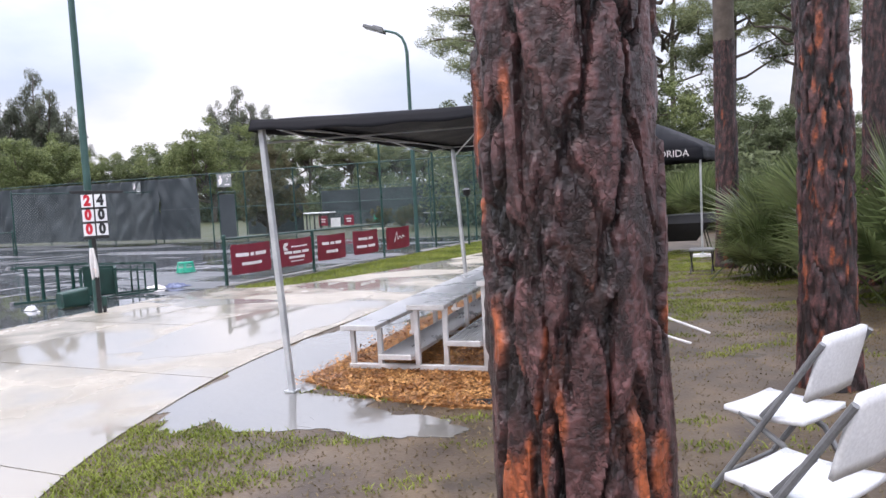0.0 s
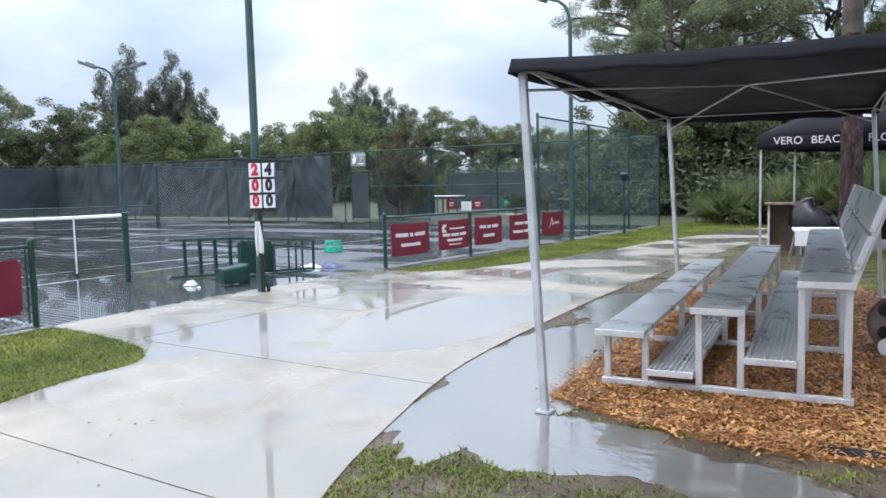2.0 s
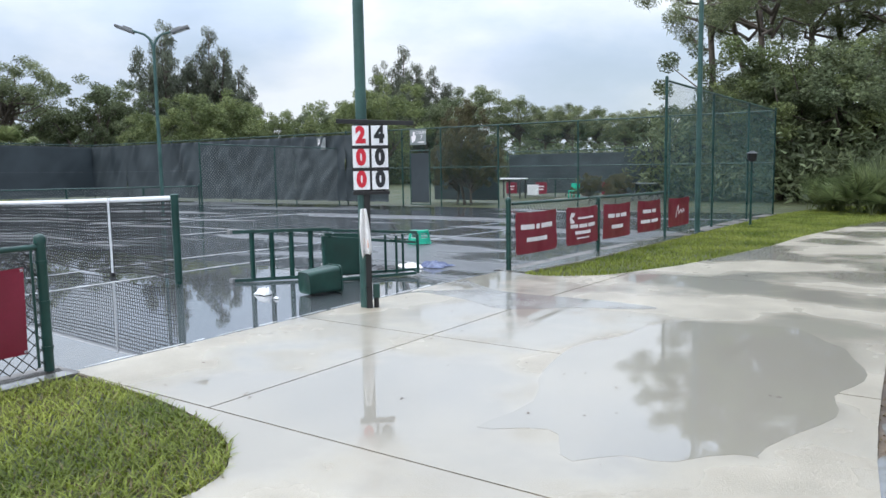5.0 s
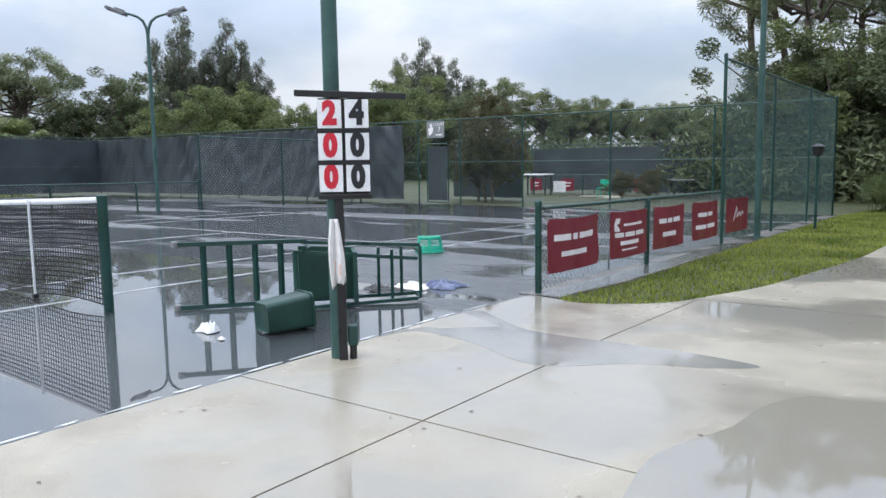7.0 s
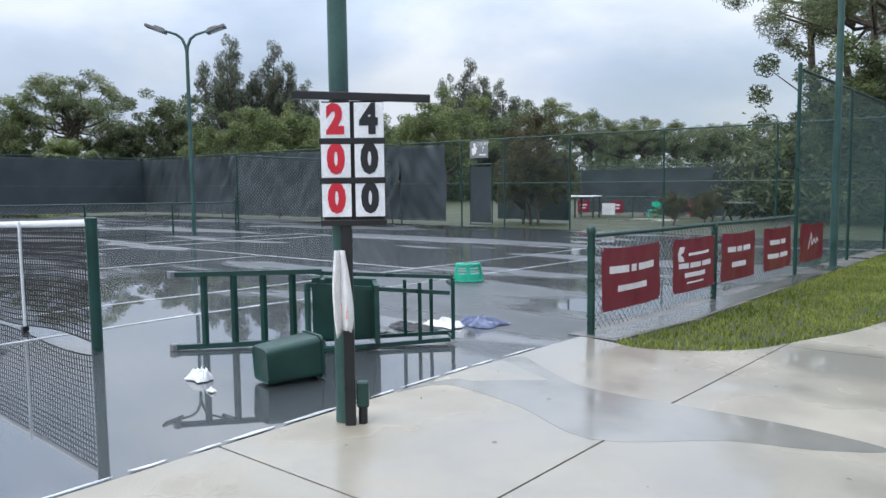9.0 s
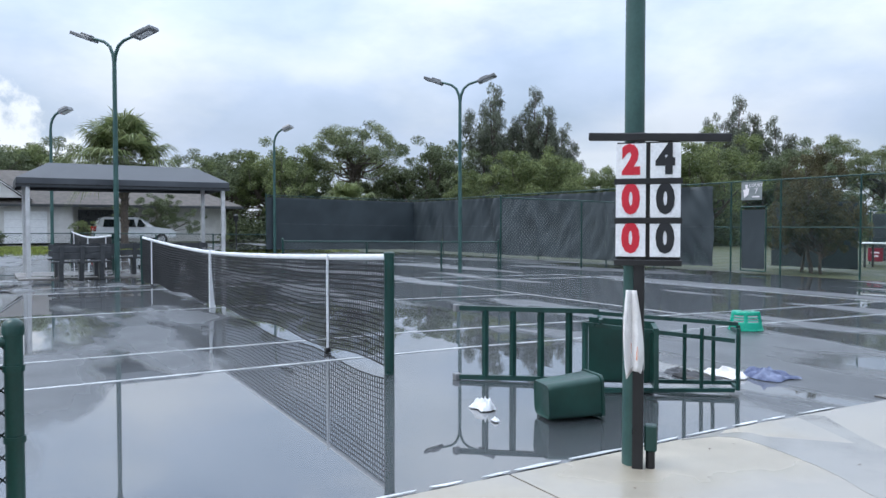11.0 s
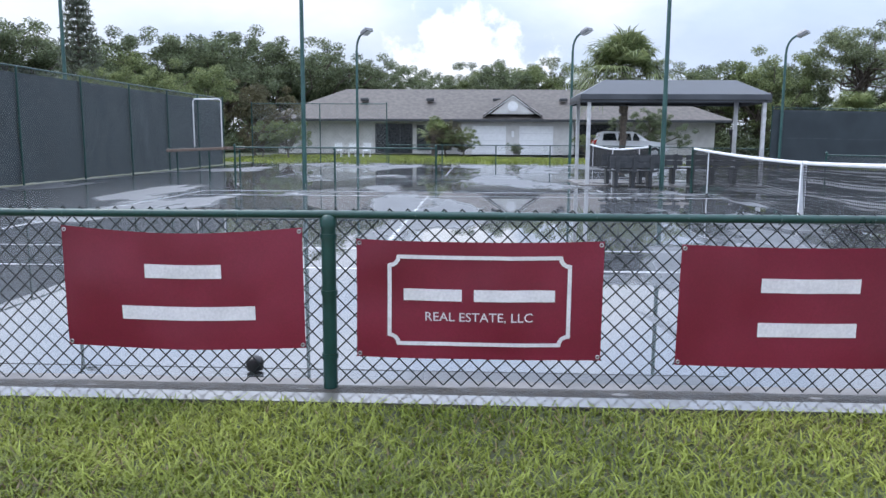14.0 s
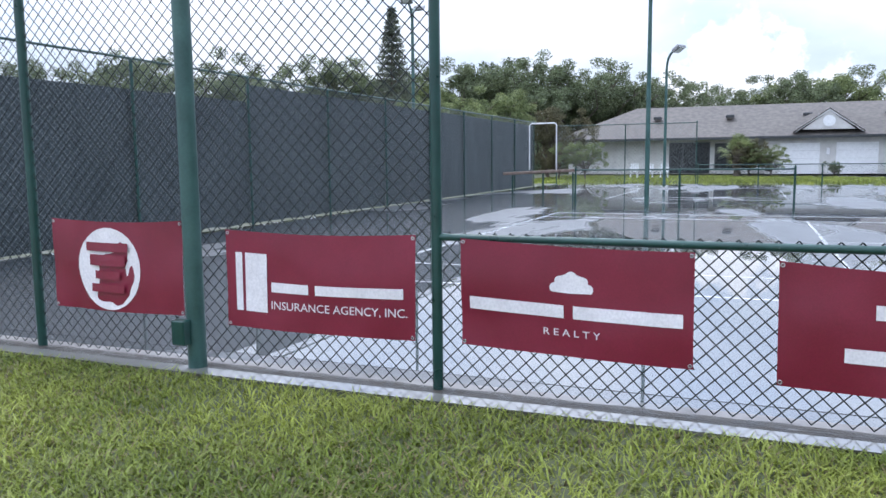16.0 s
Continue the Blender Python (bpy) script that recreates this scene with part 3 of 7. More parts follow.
tagged(part("puddle", plate(Mesh(), pool_edge, 0.0052, 0.001), CLEAR), "clear shallow puddle mirroring trees on the path", "puddle", kind="structure")
tagged(part("puddle", plate(Mesh(), [(-10.35 - 6.2 * math.sin(math.pi * k / 40) ** 0.35 * (1 + 0.10 * noise.noise(Vector((k * 0.35, 3.1, 0)))), -7.6 + 12.2 * k / 40) for k in range(41)], -0.001, 0.003), POOL), "broad pool of rainwater standing on the court", "puddle", kind="structure")

# ---- fences ----


def link_mesh(p, q, z0, z1, pitch=0.088, r=0.0016):
    """Woven wire between p and q, from z0 to z1 above the ground: two families of slanting wires with knuckles on top."""
    mb = Mesh()
    p, q = Vector((*p, 0)), Vector((*q, 0))
    d = q - p
    length = d.length
    d.normalize()
    nrm = Vector((-d.y, d.x, 0))
    h = z1 - z0
    k = math.ceil(h / pitch)

    def at(s, z, off):
        w = p + d * s
        return (w.x + nrm.x * off, w.y + nrm.y * off, gz(w.x, w.y) + z)

    for side, off in ((1, r), (-1, -r)):
        for i in range(-k, math.ceil(length / pitch) + k):
            s0 = i * pitch
            s1 = s0 + side * h
            lo, hi = sorted((s0, s1))
            if hi <= 0 or lo >= length:
                continue
            t0, t1 = 0.0, 1.0
            if side > 0:
                t0, t1 = max(0, -s0 / h), min(1, (length - s0) / h)
            else:
                t0, t1 = max(0, (s0 - length) / h), min(1, s0 / h)
            if t1 - t0 < 0.01:
                continue
            A = at(s0 + side * h * t0, z0 + h * t0, off)
            B = at(s0 + side * h * t1, z0 + h * t1, off)
            mb.tube([A, B], r, n=4, caps=False)
    return mb


def fence(name, label, pts, height, post_r=0.030, rail_r=0.021, wire=WIRE, metal=GREEN, mid=False, pitch=0.088, wire_r=0.0035, ends=None, ties=False, group="court fences", skip=()):
    """A chain-link fence through the posts pts: posts with caps, a top rail, woven wire, bands and ties."""
    f = thing(name, label, "fence", group=group)
    for i, (x, y) in enumerate(pts):
        if i in skip:
            continue
        g = gz(x, y)
        r = post_r * (0.96 if i in (0, len(pts) - 1) else 1.0)
        h = height + (0.055 if i in (0, len(pts) - 1) else -0.03)
        po = part("post", Mesh().tube([(x, y, g - 0.05), (x, y, g + h)], r, 14), metal, f, smooth=True)
        dome = [(x, y, g + h - 0.03), (x, y, g + h + 0.004), (x, y, g + h + 0.022), (x, y, g + h + 0.032), (x, y, g + h + 0.036)]
        part("post_cap", Mesh().tube(dome, [r * 1.16, r * 1.16, r * 0.95, r * 0.55, 0.003], 14), metal, po, smooth=True)
        if ties:
            for z in (0.18, 0.5, 0.78):
                part("band", Mesh().tube([(x, y, g + z - 0.012), (x, y, g + z + 0.012)], r + 0.006, 14), metal, po, smooth=True)
    for (x0, y0), (x1, y1) in zip(pts[:-1], pts[1:]):
        a, b = Vector((x0, y0, gz(x0, y0) + height)), Vector((x1, y1, gz(x1, y1) + height))
        part("top_rail", Mesh().tube([a, a.lerp(b, 0.5) - Vector((0, 0, 0.004)), b], rail_r, 12), metal, f, smooth=True)
        if mid:
            m0, m1 = Vector((x0, y0, gz(x0, y0) + height * 0.5)), Vector((x1, y1, gz(x1, y1) + height * 0.5))
            part("mid_rail", Mesh().tube([m0, m1], rail_r * 0.8, 8), metal, f, smooth=True)
        tagged(part("chain_link", link_mesh((x0, y0), (x1, y1), 0.035, height + 0.03, pitch, wire_r), wire, f), kind="stuff")
        if ties:
            n = max(2, round((b - a).length / 0.45))
            for i in range(1, n):
                c = a.lerp(b, i / n)
                part("tie_wire", Mesh().tube([c + Vector((0.0, -0.008, -0.03)), c + Vector((rail_r + 0.004, -0.004, -0.005)), c + Vector((0.0, 0.0, rail_r + 0.004)), c + Vector((-rail_r - 0.004, 0.004, -0.005)), c + Vector((0.0, 0.008, -0.03))], 0.0022, 5), metal, f)
    return f


low_s = fence("low_fence", "low green chain-link fence hung with maroon banners", [(FX, 5.54), (FX, 2.51), (FX, -0.55)], 0.885, ties=True, post_r=0.036, skip=(2,))
part("tension_bar", Mesh().box((FX + 0.004, 5.46, 0.05), (FX + 0.010, 5.478, 0.90)), GREEN, low_s)
tall_s = fence("tall_fence", "tall green chain-link fence at the corner of the court", [(FX, -0.56), (FX, -3.64), (FX, -6.1), (FX, COURT_S)], 3.02, post_r=0.032, ties=False)
low_n = fence("low_fence", "low green chain-link fence hung with five maroon banners", [(FN, 11.62), (FN, 14.5), (FN, 17.6)], 0.885, ties=True, post_r=0.036, wire=GALV, skip=(2,))
tall_n = fence("tall_fence", "tall green chain-link fence along the path", [(FN, 17.72), (FN, 20.9), (FN, 24.1), (FN, COURT_N)], 3.05, wire=POLE_GREEN, wire_r=0.0022)
north_posts = [(FN, COURT_N), (-13.0, COURT_N), (-16.2, COURT_N), (-19.4, COURT_N), (-22.0, COURT_N), (-23.9, COURT_N), (-26.9, COURT_N)]
fence_north = fence("tall_fence", "tall green chain-link fence behind the baseline with a gate", north_posts, 3.05, mid=True, wire=POLE_GREEN, pitch=0.11, wire_r=0.002)
fence_nw = fence("tall_fence", "tall chain-link fence covered by dark windscreen", [(-26.9, COURT_N), (-30.0, COURT_N), (-34.5, COURT_N), (-39.0, COURT_N), (-43.0, COURT_N), (COURT_W, COURT_N), (COURT_W, 22.5), (COURT_W, 18.2)], 3.05, wire=WIRE, pitch=0.2)
fence_s = fence("tall_fence", "tall chain-link fence covered by dark windscreen", [(FX, COURT_S)] + [(-13.0 - 3.2 * i, COURT_S) for i in range(10)], 3.05, wire=GALV, pitch=0.10, wire_r=0.0024)
fence_sw = fence("tall_fence", "tall open chain-link fence at the far side", [(COURT_W, COURT_S), (COURT_W, -5.0), (COURT_W, -1.5)], 3.05, wire=GALV, pitch=0.2)
fence("low_fence", "low chain-link fence between two courts", [(-27.4, 2.1), (-27.4, -0.7), (-27.4, -3.5)], 1.0, pitch=0.11, wire_r=0.0018)
fence("low_fence", "low chain-link fence between two courts", [(-27.4, 12.6), (-27.4, 15.2), (-27.4, 17.8), (-27.4, 20.0)], 0.92, wire=GALV, pitch=0.11)
fence("tall_fence", "chain-link divider fence between two courts", [(-27.4, 20.1), (-27.4, 23.6), (-27.4, COURT_N)], 2.40, wire=GALV, pitch=0.13)
fence("low_fence", "low chain-link fence along the far lawn", [(COURT_W, -1.4 + 2.8 * i) for i in range(8)], 0.95, wire=WIRE, pitch=0.15)


def windscreen(name, p, q, z0, z1, seed, gap=0.05, pull=0.03, nu=50, off=0.04, corner=0.0):
    """A fabric sheet laced to a fence, with folds and a sagging hem."""
    a, b = Vector((*p, 0)), Vector((*q, 0))
    d = (b - a).normalized()
    nrm = Vector((d.y, -d.x, 0))

    def fn(u, v):
        w = a.lerp(b, -0.003 + 1.006 * u)
        fold = noise.noise(Vector((u * (b - a).length * 0.9 + seed, v * 1.6 + u * 3, seed))) * pull + noise.noise(Vector((u * (b - a).length * 2.5 - v * 4, v * 3.0, seed + 9))) * pull * 0.8
        hem = 0.03 * noise.noise(Vector((u * 6, seed, 2)))
        z = z0 + (z1 - z0) * v + hem * (1 - v)
        w = w + nrm * (off + fold)
        return (w.x, w.y, gz(w.x, w.y) + z)

    ob = part(name, Mesh().sheet(fn, nu, 14), SCREEN, smooth=True)

    def band(v0, v1):
        def on(u, v):
            p_ = Vector(fn(u, v0 + (v1 - v0) * v))
            return p_ + nrm * (0.006 if off >= 0 else -0.006)
        return Mesh().sheet(on, nu, 1)

    part("top_hem", band(0.965, 1.0), HEM, ob, "stitched hem webbing")
    part("bottom_hem", band(0.0, 0.03), HEM, ob, "stitched hem webbing")
    part("seam", band(0.485, 0.505), HEM, ob, "stitched middle seam")
    return tagged(ob, "dark windscreen fabric laced to a court fence, slightly wrinkled", "windscreen", group="windscreens")


for i, (x0, x1) in enumerate(((-26.9, -30.0), (-30.0, -34.5), (-34.5, -39.0), (-39.0, -43.0), (-43.0, COURT_W))):
    windscreen("windscreen", (x1, COURT_N), (x0, COURT_N), 0.15, 2.95, i * 7.3, pull=0.17 if i < 3 else 0.07, off=0.06)
for i, (y0, y1) in enumerate(((COURT_N, 22.5), (22.5, 18.2))):
    windscreen("windscreen", (COURT_W, y1), (COURT_W, y0), 0.15, 2.95, 60 + i * 5.1, off=0.06)
edge = [FX] + [-13.0 - 3.2 * i for i in range(10)]
for i in range(10):
    windscreen("windscreen", (edge[i], COURT_S), (edge[i + 1], COURT_S), 0.04, 2.55 if i < 3 else 2.9, 100 + i * 3.7, off=-0.06)

# ---- banners ----


def banner(y0, y1, z0, z1, x, marks, label, group="maroon banners", sag=0.012, seed=0.0, tilt=0.0):
    """A vinyl banner tied to the fence; marks are drawn in its own plane, x from -0.61 to 0.61 to the reader's right, y up."""
    w, h = y1 - y0, z1 - z0
    b = thing("banner", label, "banner", group=group)
    x += 0.012

    def fn(u, v):
        s = math.sin(u * math.pi)
        wave = 0.012 * noise.noise(Vector((u * 3, v * 2, seed))) + 0.006 * noise.noise(Vector((u * 9, v * 3, seed + 4)))
        yy = y0 + w * u + 0.01 * (v - 0.5) * math.sin(seed)
        return (x + 0.008 + wave, yy, gz(0, yy) + z0 + h * v - s * sag * (0.5 + v * 0.5) + tilt * (u - 0.5))

    part("sheet", Mesh().sheet(fn, 24, 12), MAROON, b, smooth=True)
    for u, v in ((0.012, 0.03), (0.988, 0.03), (0.012, 0.97), (0.988, 0.97)):
        px, py, pz = fn(u, v)
        ring = [(px + 0.003, py + 0.008 * math.cos(t), pz + 0.008 * math.sin(t)) for t in [q * math.pi / 5 for q in range(11)]]
        part("grommet", Mesh().tube(ring, 0.003, 5), STEEL, b, "steel grommet")
        part("tie", Mesh().tube([(px + 0.006, py, pz), (px - 0.012, py + (0.02 if u > 0.5 else -0.02), pz + (0.02 if v > 0.5 else -0.02)), (px - 0.03, py, pz + 0.01)], 0.0025, 5), BLACK, b, "black cord tie")
    k = w / 1.22

    def lay(u, v, lift=0.0035):
        p = fn(min(max(u, 0), 1), min(max(v, 0), 1))
        return (p[0] + lift, p[1], p[2])

    def curve_on(me):
        # bend a flat print onto the sheet
        for vert in me.vertices:
            q = lay(0.5 + vert.co.x / 1.22, 0.5 + vert.co.y / 0.61, 0.0035 + vert.co.z)
            vert.co = q
        me.update()

    for kind, *a in marks:
        if kind == "bar":
            cx, cy, bw, bh = a
            bh *= 0.72
            n = max(2, round(bw / 0.05))
            m = Mesh()
            m.sheet(lambda u, v: (cx + (u - 0.5) * bw, cy + (v - 0.5) * bh, 0), n, 2)
            me = m.data("print")
            curve_on(me)
            part("print_bar", me, WHITE_INK, b, "pale printed bar")
        elif kind == "over":
            cx, cy, bw, bh = a
            me = Mesh().sheet(lambda u, v: (cx + (u - 0.5) * bw, cy + (v - 0.5) * bh, 0.013), 6, 2).data("print")
            curve_on(me)
            part("print_bar", me, MAROON, b, "maroon printed bar")
        elif kind == "text":
            body, cx, cy, size, wide = a
            ob = letters("print", body, size, Matrix.Translation((cx, cy, 0)), WHITE_INK, b, width=wide, depth=0.0)
            curve_on(ob.data)
        elif kind == "poly":
            m = Mesh()
            m.face([(px, py, 0) for px, py in a[0]])
            me = m.data("print")
            curve_on(me)
            part("print_shape", me, a[1] if len(a) > 1 else WHITE_INK, b, "printed emblem shape")
        elif kind == "line":
            pts, wid = a
            m = Mesh()
            for (ax, ay), (bx, by) in zip(pts[:-1], pts[1:]):
                dx, dy = bx - ax, by - ay
                L = math.hypot(dx, dy)
                nx, ny = -dy / L * wid / 2, dx / L * wid / 2
                ex, ey = dx / L * wid * 0.3, dy / L * wid * 0.3
                n = max(1, round(L / 0.08))
                m.sheet(lambda u, v: (ax - ex + (dx + 2 * ex) * u + nx * (2 * v - 1), ay - ey + (dy + 2 * ey) * u + ny * (2 * v - 1), 0), n, 1)
            me = m.data("print")
            curve_on(me)
            part("print_line", me, WHITE_INK, b, "pale printed border")
    return b


def arc(cx, cy, r, a0, a1, n=8, ry=None):
    ry = r if ry is None else ry
    return [(cx + r * math.cos(radians(a0 + (a1 - a0) * i / n)), cy + ry * math.sin(radians(a0 + (a1 - a0) * i / n))) for i in range(n + 1)]


def words(cx, cy, sizes, h, gap):
    """Word-sized bars in a row; sizes are the widths."""
    total = sum(sizes) + gap * (len(sizes) - 1)
    out, x = [], cx - total / 2
    for s in sizes:
        out.append(("bar", x + s / 2, cy, s, h))
        x += s + gap
    return out


two_lines = words(0, 0.135, [0.40], 0.09, 0.05) + words(0, -0.105, [0.40], 0.085, 0.05)
c = 0.045
border = (arc(0.445, 0.225, c, 180, 270, 4) + arc(0.445, -0.225, c, 90, 180, 4) + arc(-0.445, -0.225, c, 0, 90, 4) + arc(-0.445, 0.225, c, 270, 360, 4))
border.append(border[0])
shell = [(0, -0.005)] + arc(-0.085, 0.022, 0.03, 230, 130, 5) + arc(-0.06, 0.062, 0.028, 200, 80, 5) + arc(0.0, 0.085, 0.032, 150, 30, 5) + arc(0.06, 0.062, 0.028, 100, -20, 5) + arc(0.085, 0.022, 0.03, 50, -50, 5)
shell = [(px, py + 0.055) for px, py in shell]

sb_marks = words(0.02, 0.115, [0.48], 0.10, 0.05) + words(0.02, -0.11, [0.48], 0.10, 0.05)
cn_marks = [("line", border, 0.020)] + words(0, 0.03, [0.29, 0.40], 0.085, 0.06) + [("text", "REAL ESTATE, LLC", 0, -0.085, 0.066, 1.02)]
gs_marks = words(0.0, 0.105, [0.39], 0.10, 0.05) + words(0.02, -0.115, [0.68], 0.10, 0.05)
oi_marks = [("poly", shell)] + words(0, -0.055, [0.52, 0.55], 0.10, 0.05) + [("text", "R E A L T Y", 0, -0.175, 0.055, 1.15)]
tc_marks = [("poly", [(-0.50, -0.20), (-0.545, -0.20), (-0.545, 0.17), (-0.50, 0.17)]), ("poly", [(-0.48, -0.20), (-0.33, -0.20), (-0.33, 0.17), (-0.48, 0.17)])]
tc_marks += words(0.12, -0.035, [0.25, 0.55], 0.085, 0.045) + [("text", "INSURANCE AGENCY, INC.", 0.13, -0.15, 0.072, 1.0)]
cc_marks = [("poly", arc(-0.07, -0.015, 0.30, 0, 360, 30, 0.282)[:-1])]
cc_marks += [("over", -0.07, cy_, wd_, hh_) for cy_, wd_, hh_ in ((0.135, 0.40, 0.060), (0.045, 0.34, 0.075), (-0.055, 0.24, 0.055), (-0.145, 0.32, 0.055))]
BX = FX + 0.02
banner(4.204, 5.390, 0.172, 0.762, BX, sb_marks, "maroon vinyl banner with two pale printed lines", seed=1.3)
banner(2.653, 3.842, 0.188, 0.772, BX, cn_marks, "maroon vinyl banner with a pale scalloped border", seed=2.9)
banner(1.200, 2.393, 0.225, 0.824, BX, gs_marks, "maroon vinyl banner hanging slack, two pale lines", seed=4.1, sag=0.035)
banner(-0.400, 0.820, 0.281, 0.868, BX, oi_marks, "maroon vinyl banner with a pale shell emblem", seed=5.7, tilt=-0.035)
banner(-1.967, -0.675, 0.291, 0.896, BX, tc_marks, "faded maroon vinyl banner with a square white emblem", seed=7.7, sag=0.02)
banner(-3.42, -2.31, 0.328, 0.942, BX, cc_marks, "maroon vinyl banner with a white oval", seed=8.8, sag=0.02)
NX = FN + 0.02
n_marks = words(0, 0.09, [0.40, 0.10, 0.34], 0.10, 0.05) + words(0, -0.10, [0.62], 0.085, 0.05)
n2_marks = [("poly", [(-0.48, 0.05), (-0.30, 0.05), (-0.34, 0.10), (-0.42, 0.13), (-0.34, 0.16), (-0.30, 0.22), (-0.44, 0.22), (-0.50, 0.14)])] + words(0.12, 0.13, [0.62], 0.045, 0.03) + words(0, 0.0, [0.30, 0.30, 0.26], 0.085, 0.04) + words(0, -0.11, [0.60], 0.075, 0.05) + words(0, -0.20, [0.5], 0.03, 0.03)
n3_marks = words(0, 0.10, [0.30, 0.18, 0.26], 0.095, 0.05) + words(0, -0.10, [0.48], 0.095, 0.05)
n4_marks = words(0, 0.10, [0.44, 0.22], 0.095, 0.05) + words(0, -0.10, [0.50, 0.36], 0.095, 0.05)
n5_marks = [("line", [(-0.2, -0.1), (-0.08, 0.16), (-0.02, -0.04), (0.08, 0.05), (0.16, -0.02), (0.24, 0.06), (0.34, 0.0)], 0.03)]
spans = [(11.74, 12.94), (13.26, 14.40), (14.62, 15.80), (16.15, 17.35), (17.80, 19.10)]
for (a0, a1), marks, s in zip(spans, (n_marks, n2_marks, n3_marks, n4_marks, n5_marks), range(5)):
    banner(a0, a1, 0.19, 0.77, NX, marks, "maroon vinyl banner with pale print, tied to a fence", group="maroon banners north of the opening", seed=20 + s * 3.3, sag=0.02)

# ---- trees and shrubs ----


def leaves(mb_v, mb_f, centre, radius, count, size, rng, flat=1.0, slim=0.5, droop=0.0):
    """Small leaf blades scattered through a clump."""
    c = rng.normal(size=(count, 3))
    c /= np.linalg.norm(c, axis=1)[:, None] + 1e-9
    c *= (rng.random(count) ** 0.45)[:, None] * np.array(radius)
    c += np.array(centre)
    a = rng.normal(size=(count, 3))
    a[:, 2] = a[:, 2] * flat - droop
    a /= np.linalg.norm(a, axis=1)[:, None] + 1e-9
    b = np.cross(a, rng.normal(size=(count, 3)))
    b /= np.linalg.norm(b, axis=1)[:, None] + 1e-9
    s = size * (0.6 + 0.8 * rng.random(count))[:, None]
    k = sum(len(x) for x in mb_v)
    tri = np.stack([c - a * s - b * s * slim * 0.5, c - a * s * 0.6 + b * s * slim * 0.5, c + a * s], 1).reshape(-1, 3)
    mb_v.append(tri)
    mb_f.append(np.arange(k, k + len(tri)).reshape(-1, 3))


def leaf_part(name, vs, fs, material, parent):
    me = bpy.data.meshes.new(name)
    v, f = np.concatenate(vs), np.concatenate(fs)
    me.from_pydata(v.tolist(), [], f.tolist())
    return part(name, me, material, parent)


def limb(mb, p, q, r0, r1, rng, bend=0.12):
    p, q = Vector(p), Vector(q)
    L = (q - p).length
    pts = [p]
    for t in (0.33, 0.66):
        pts.append(p.lerp(q, t) + Vector(rng.normal(size=3)) * L * bend * 0.5)
    pts.append(q)
    mb.tube(pts, [r0 + (r1 - r0) * i / 3 for i in range(4)], 7)


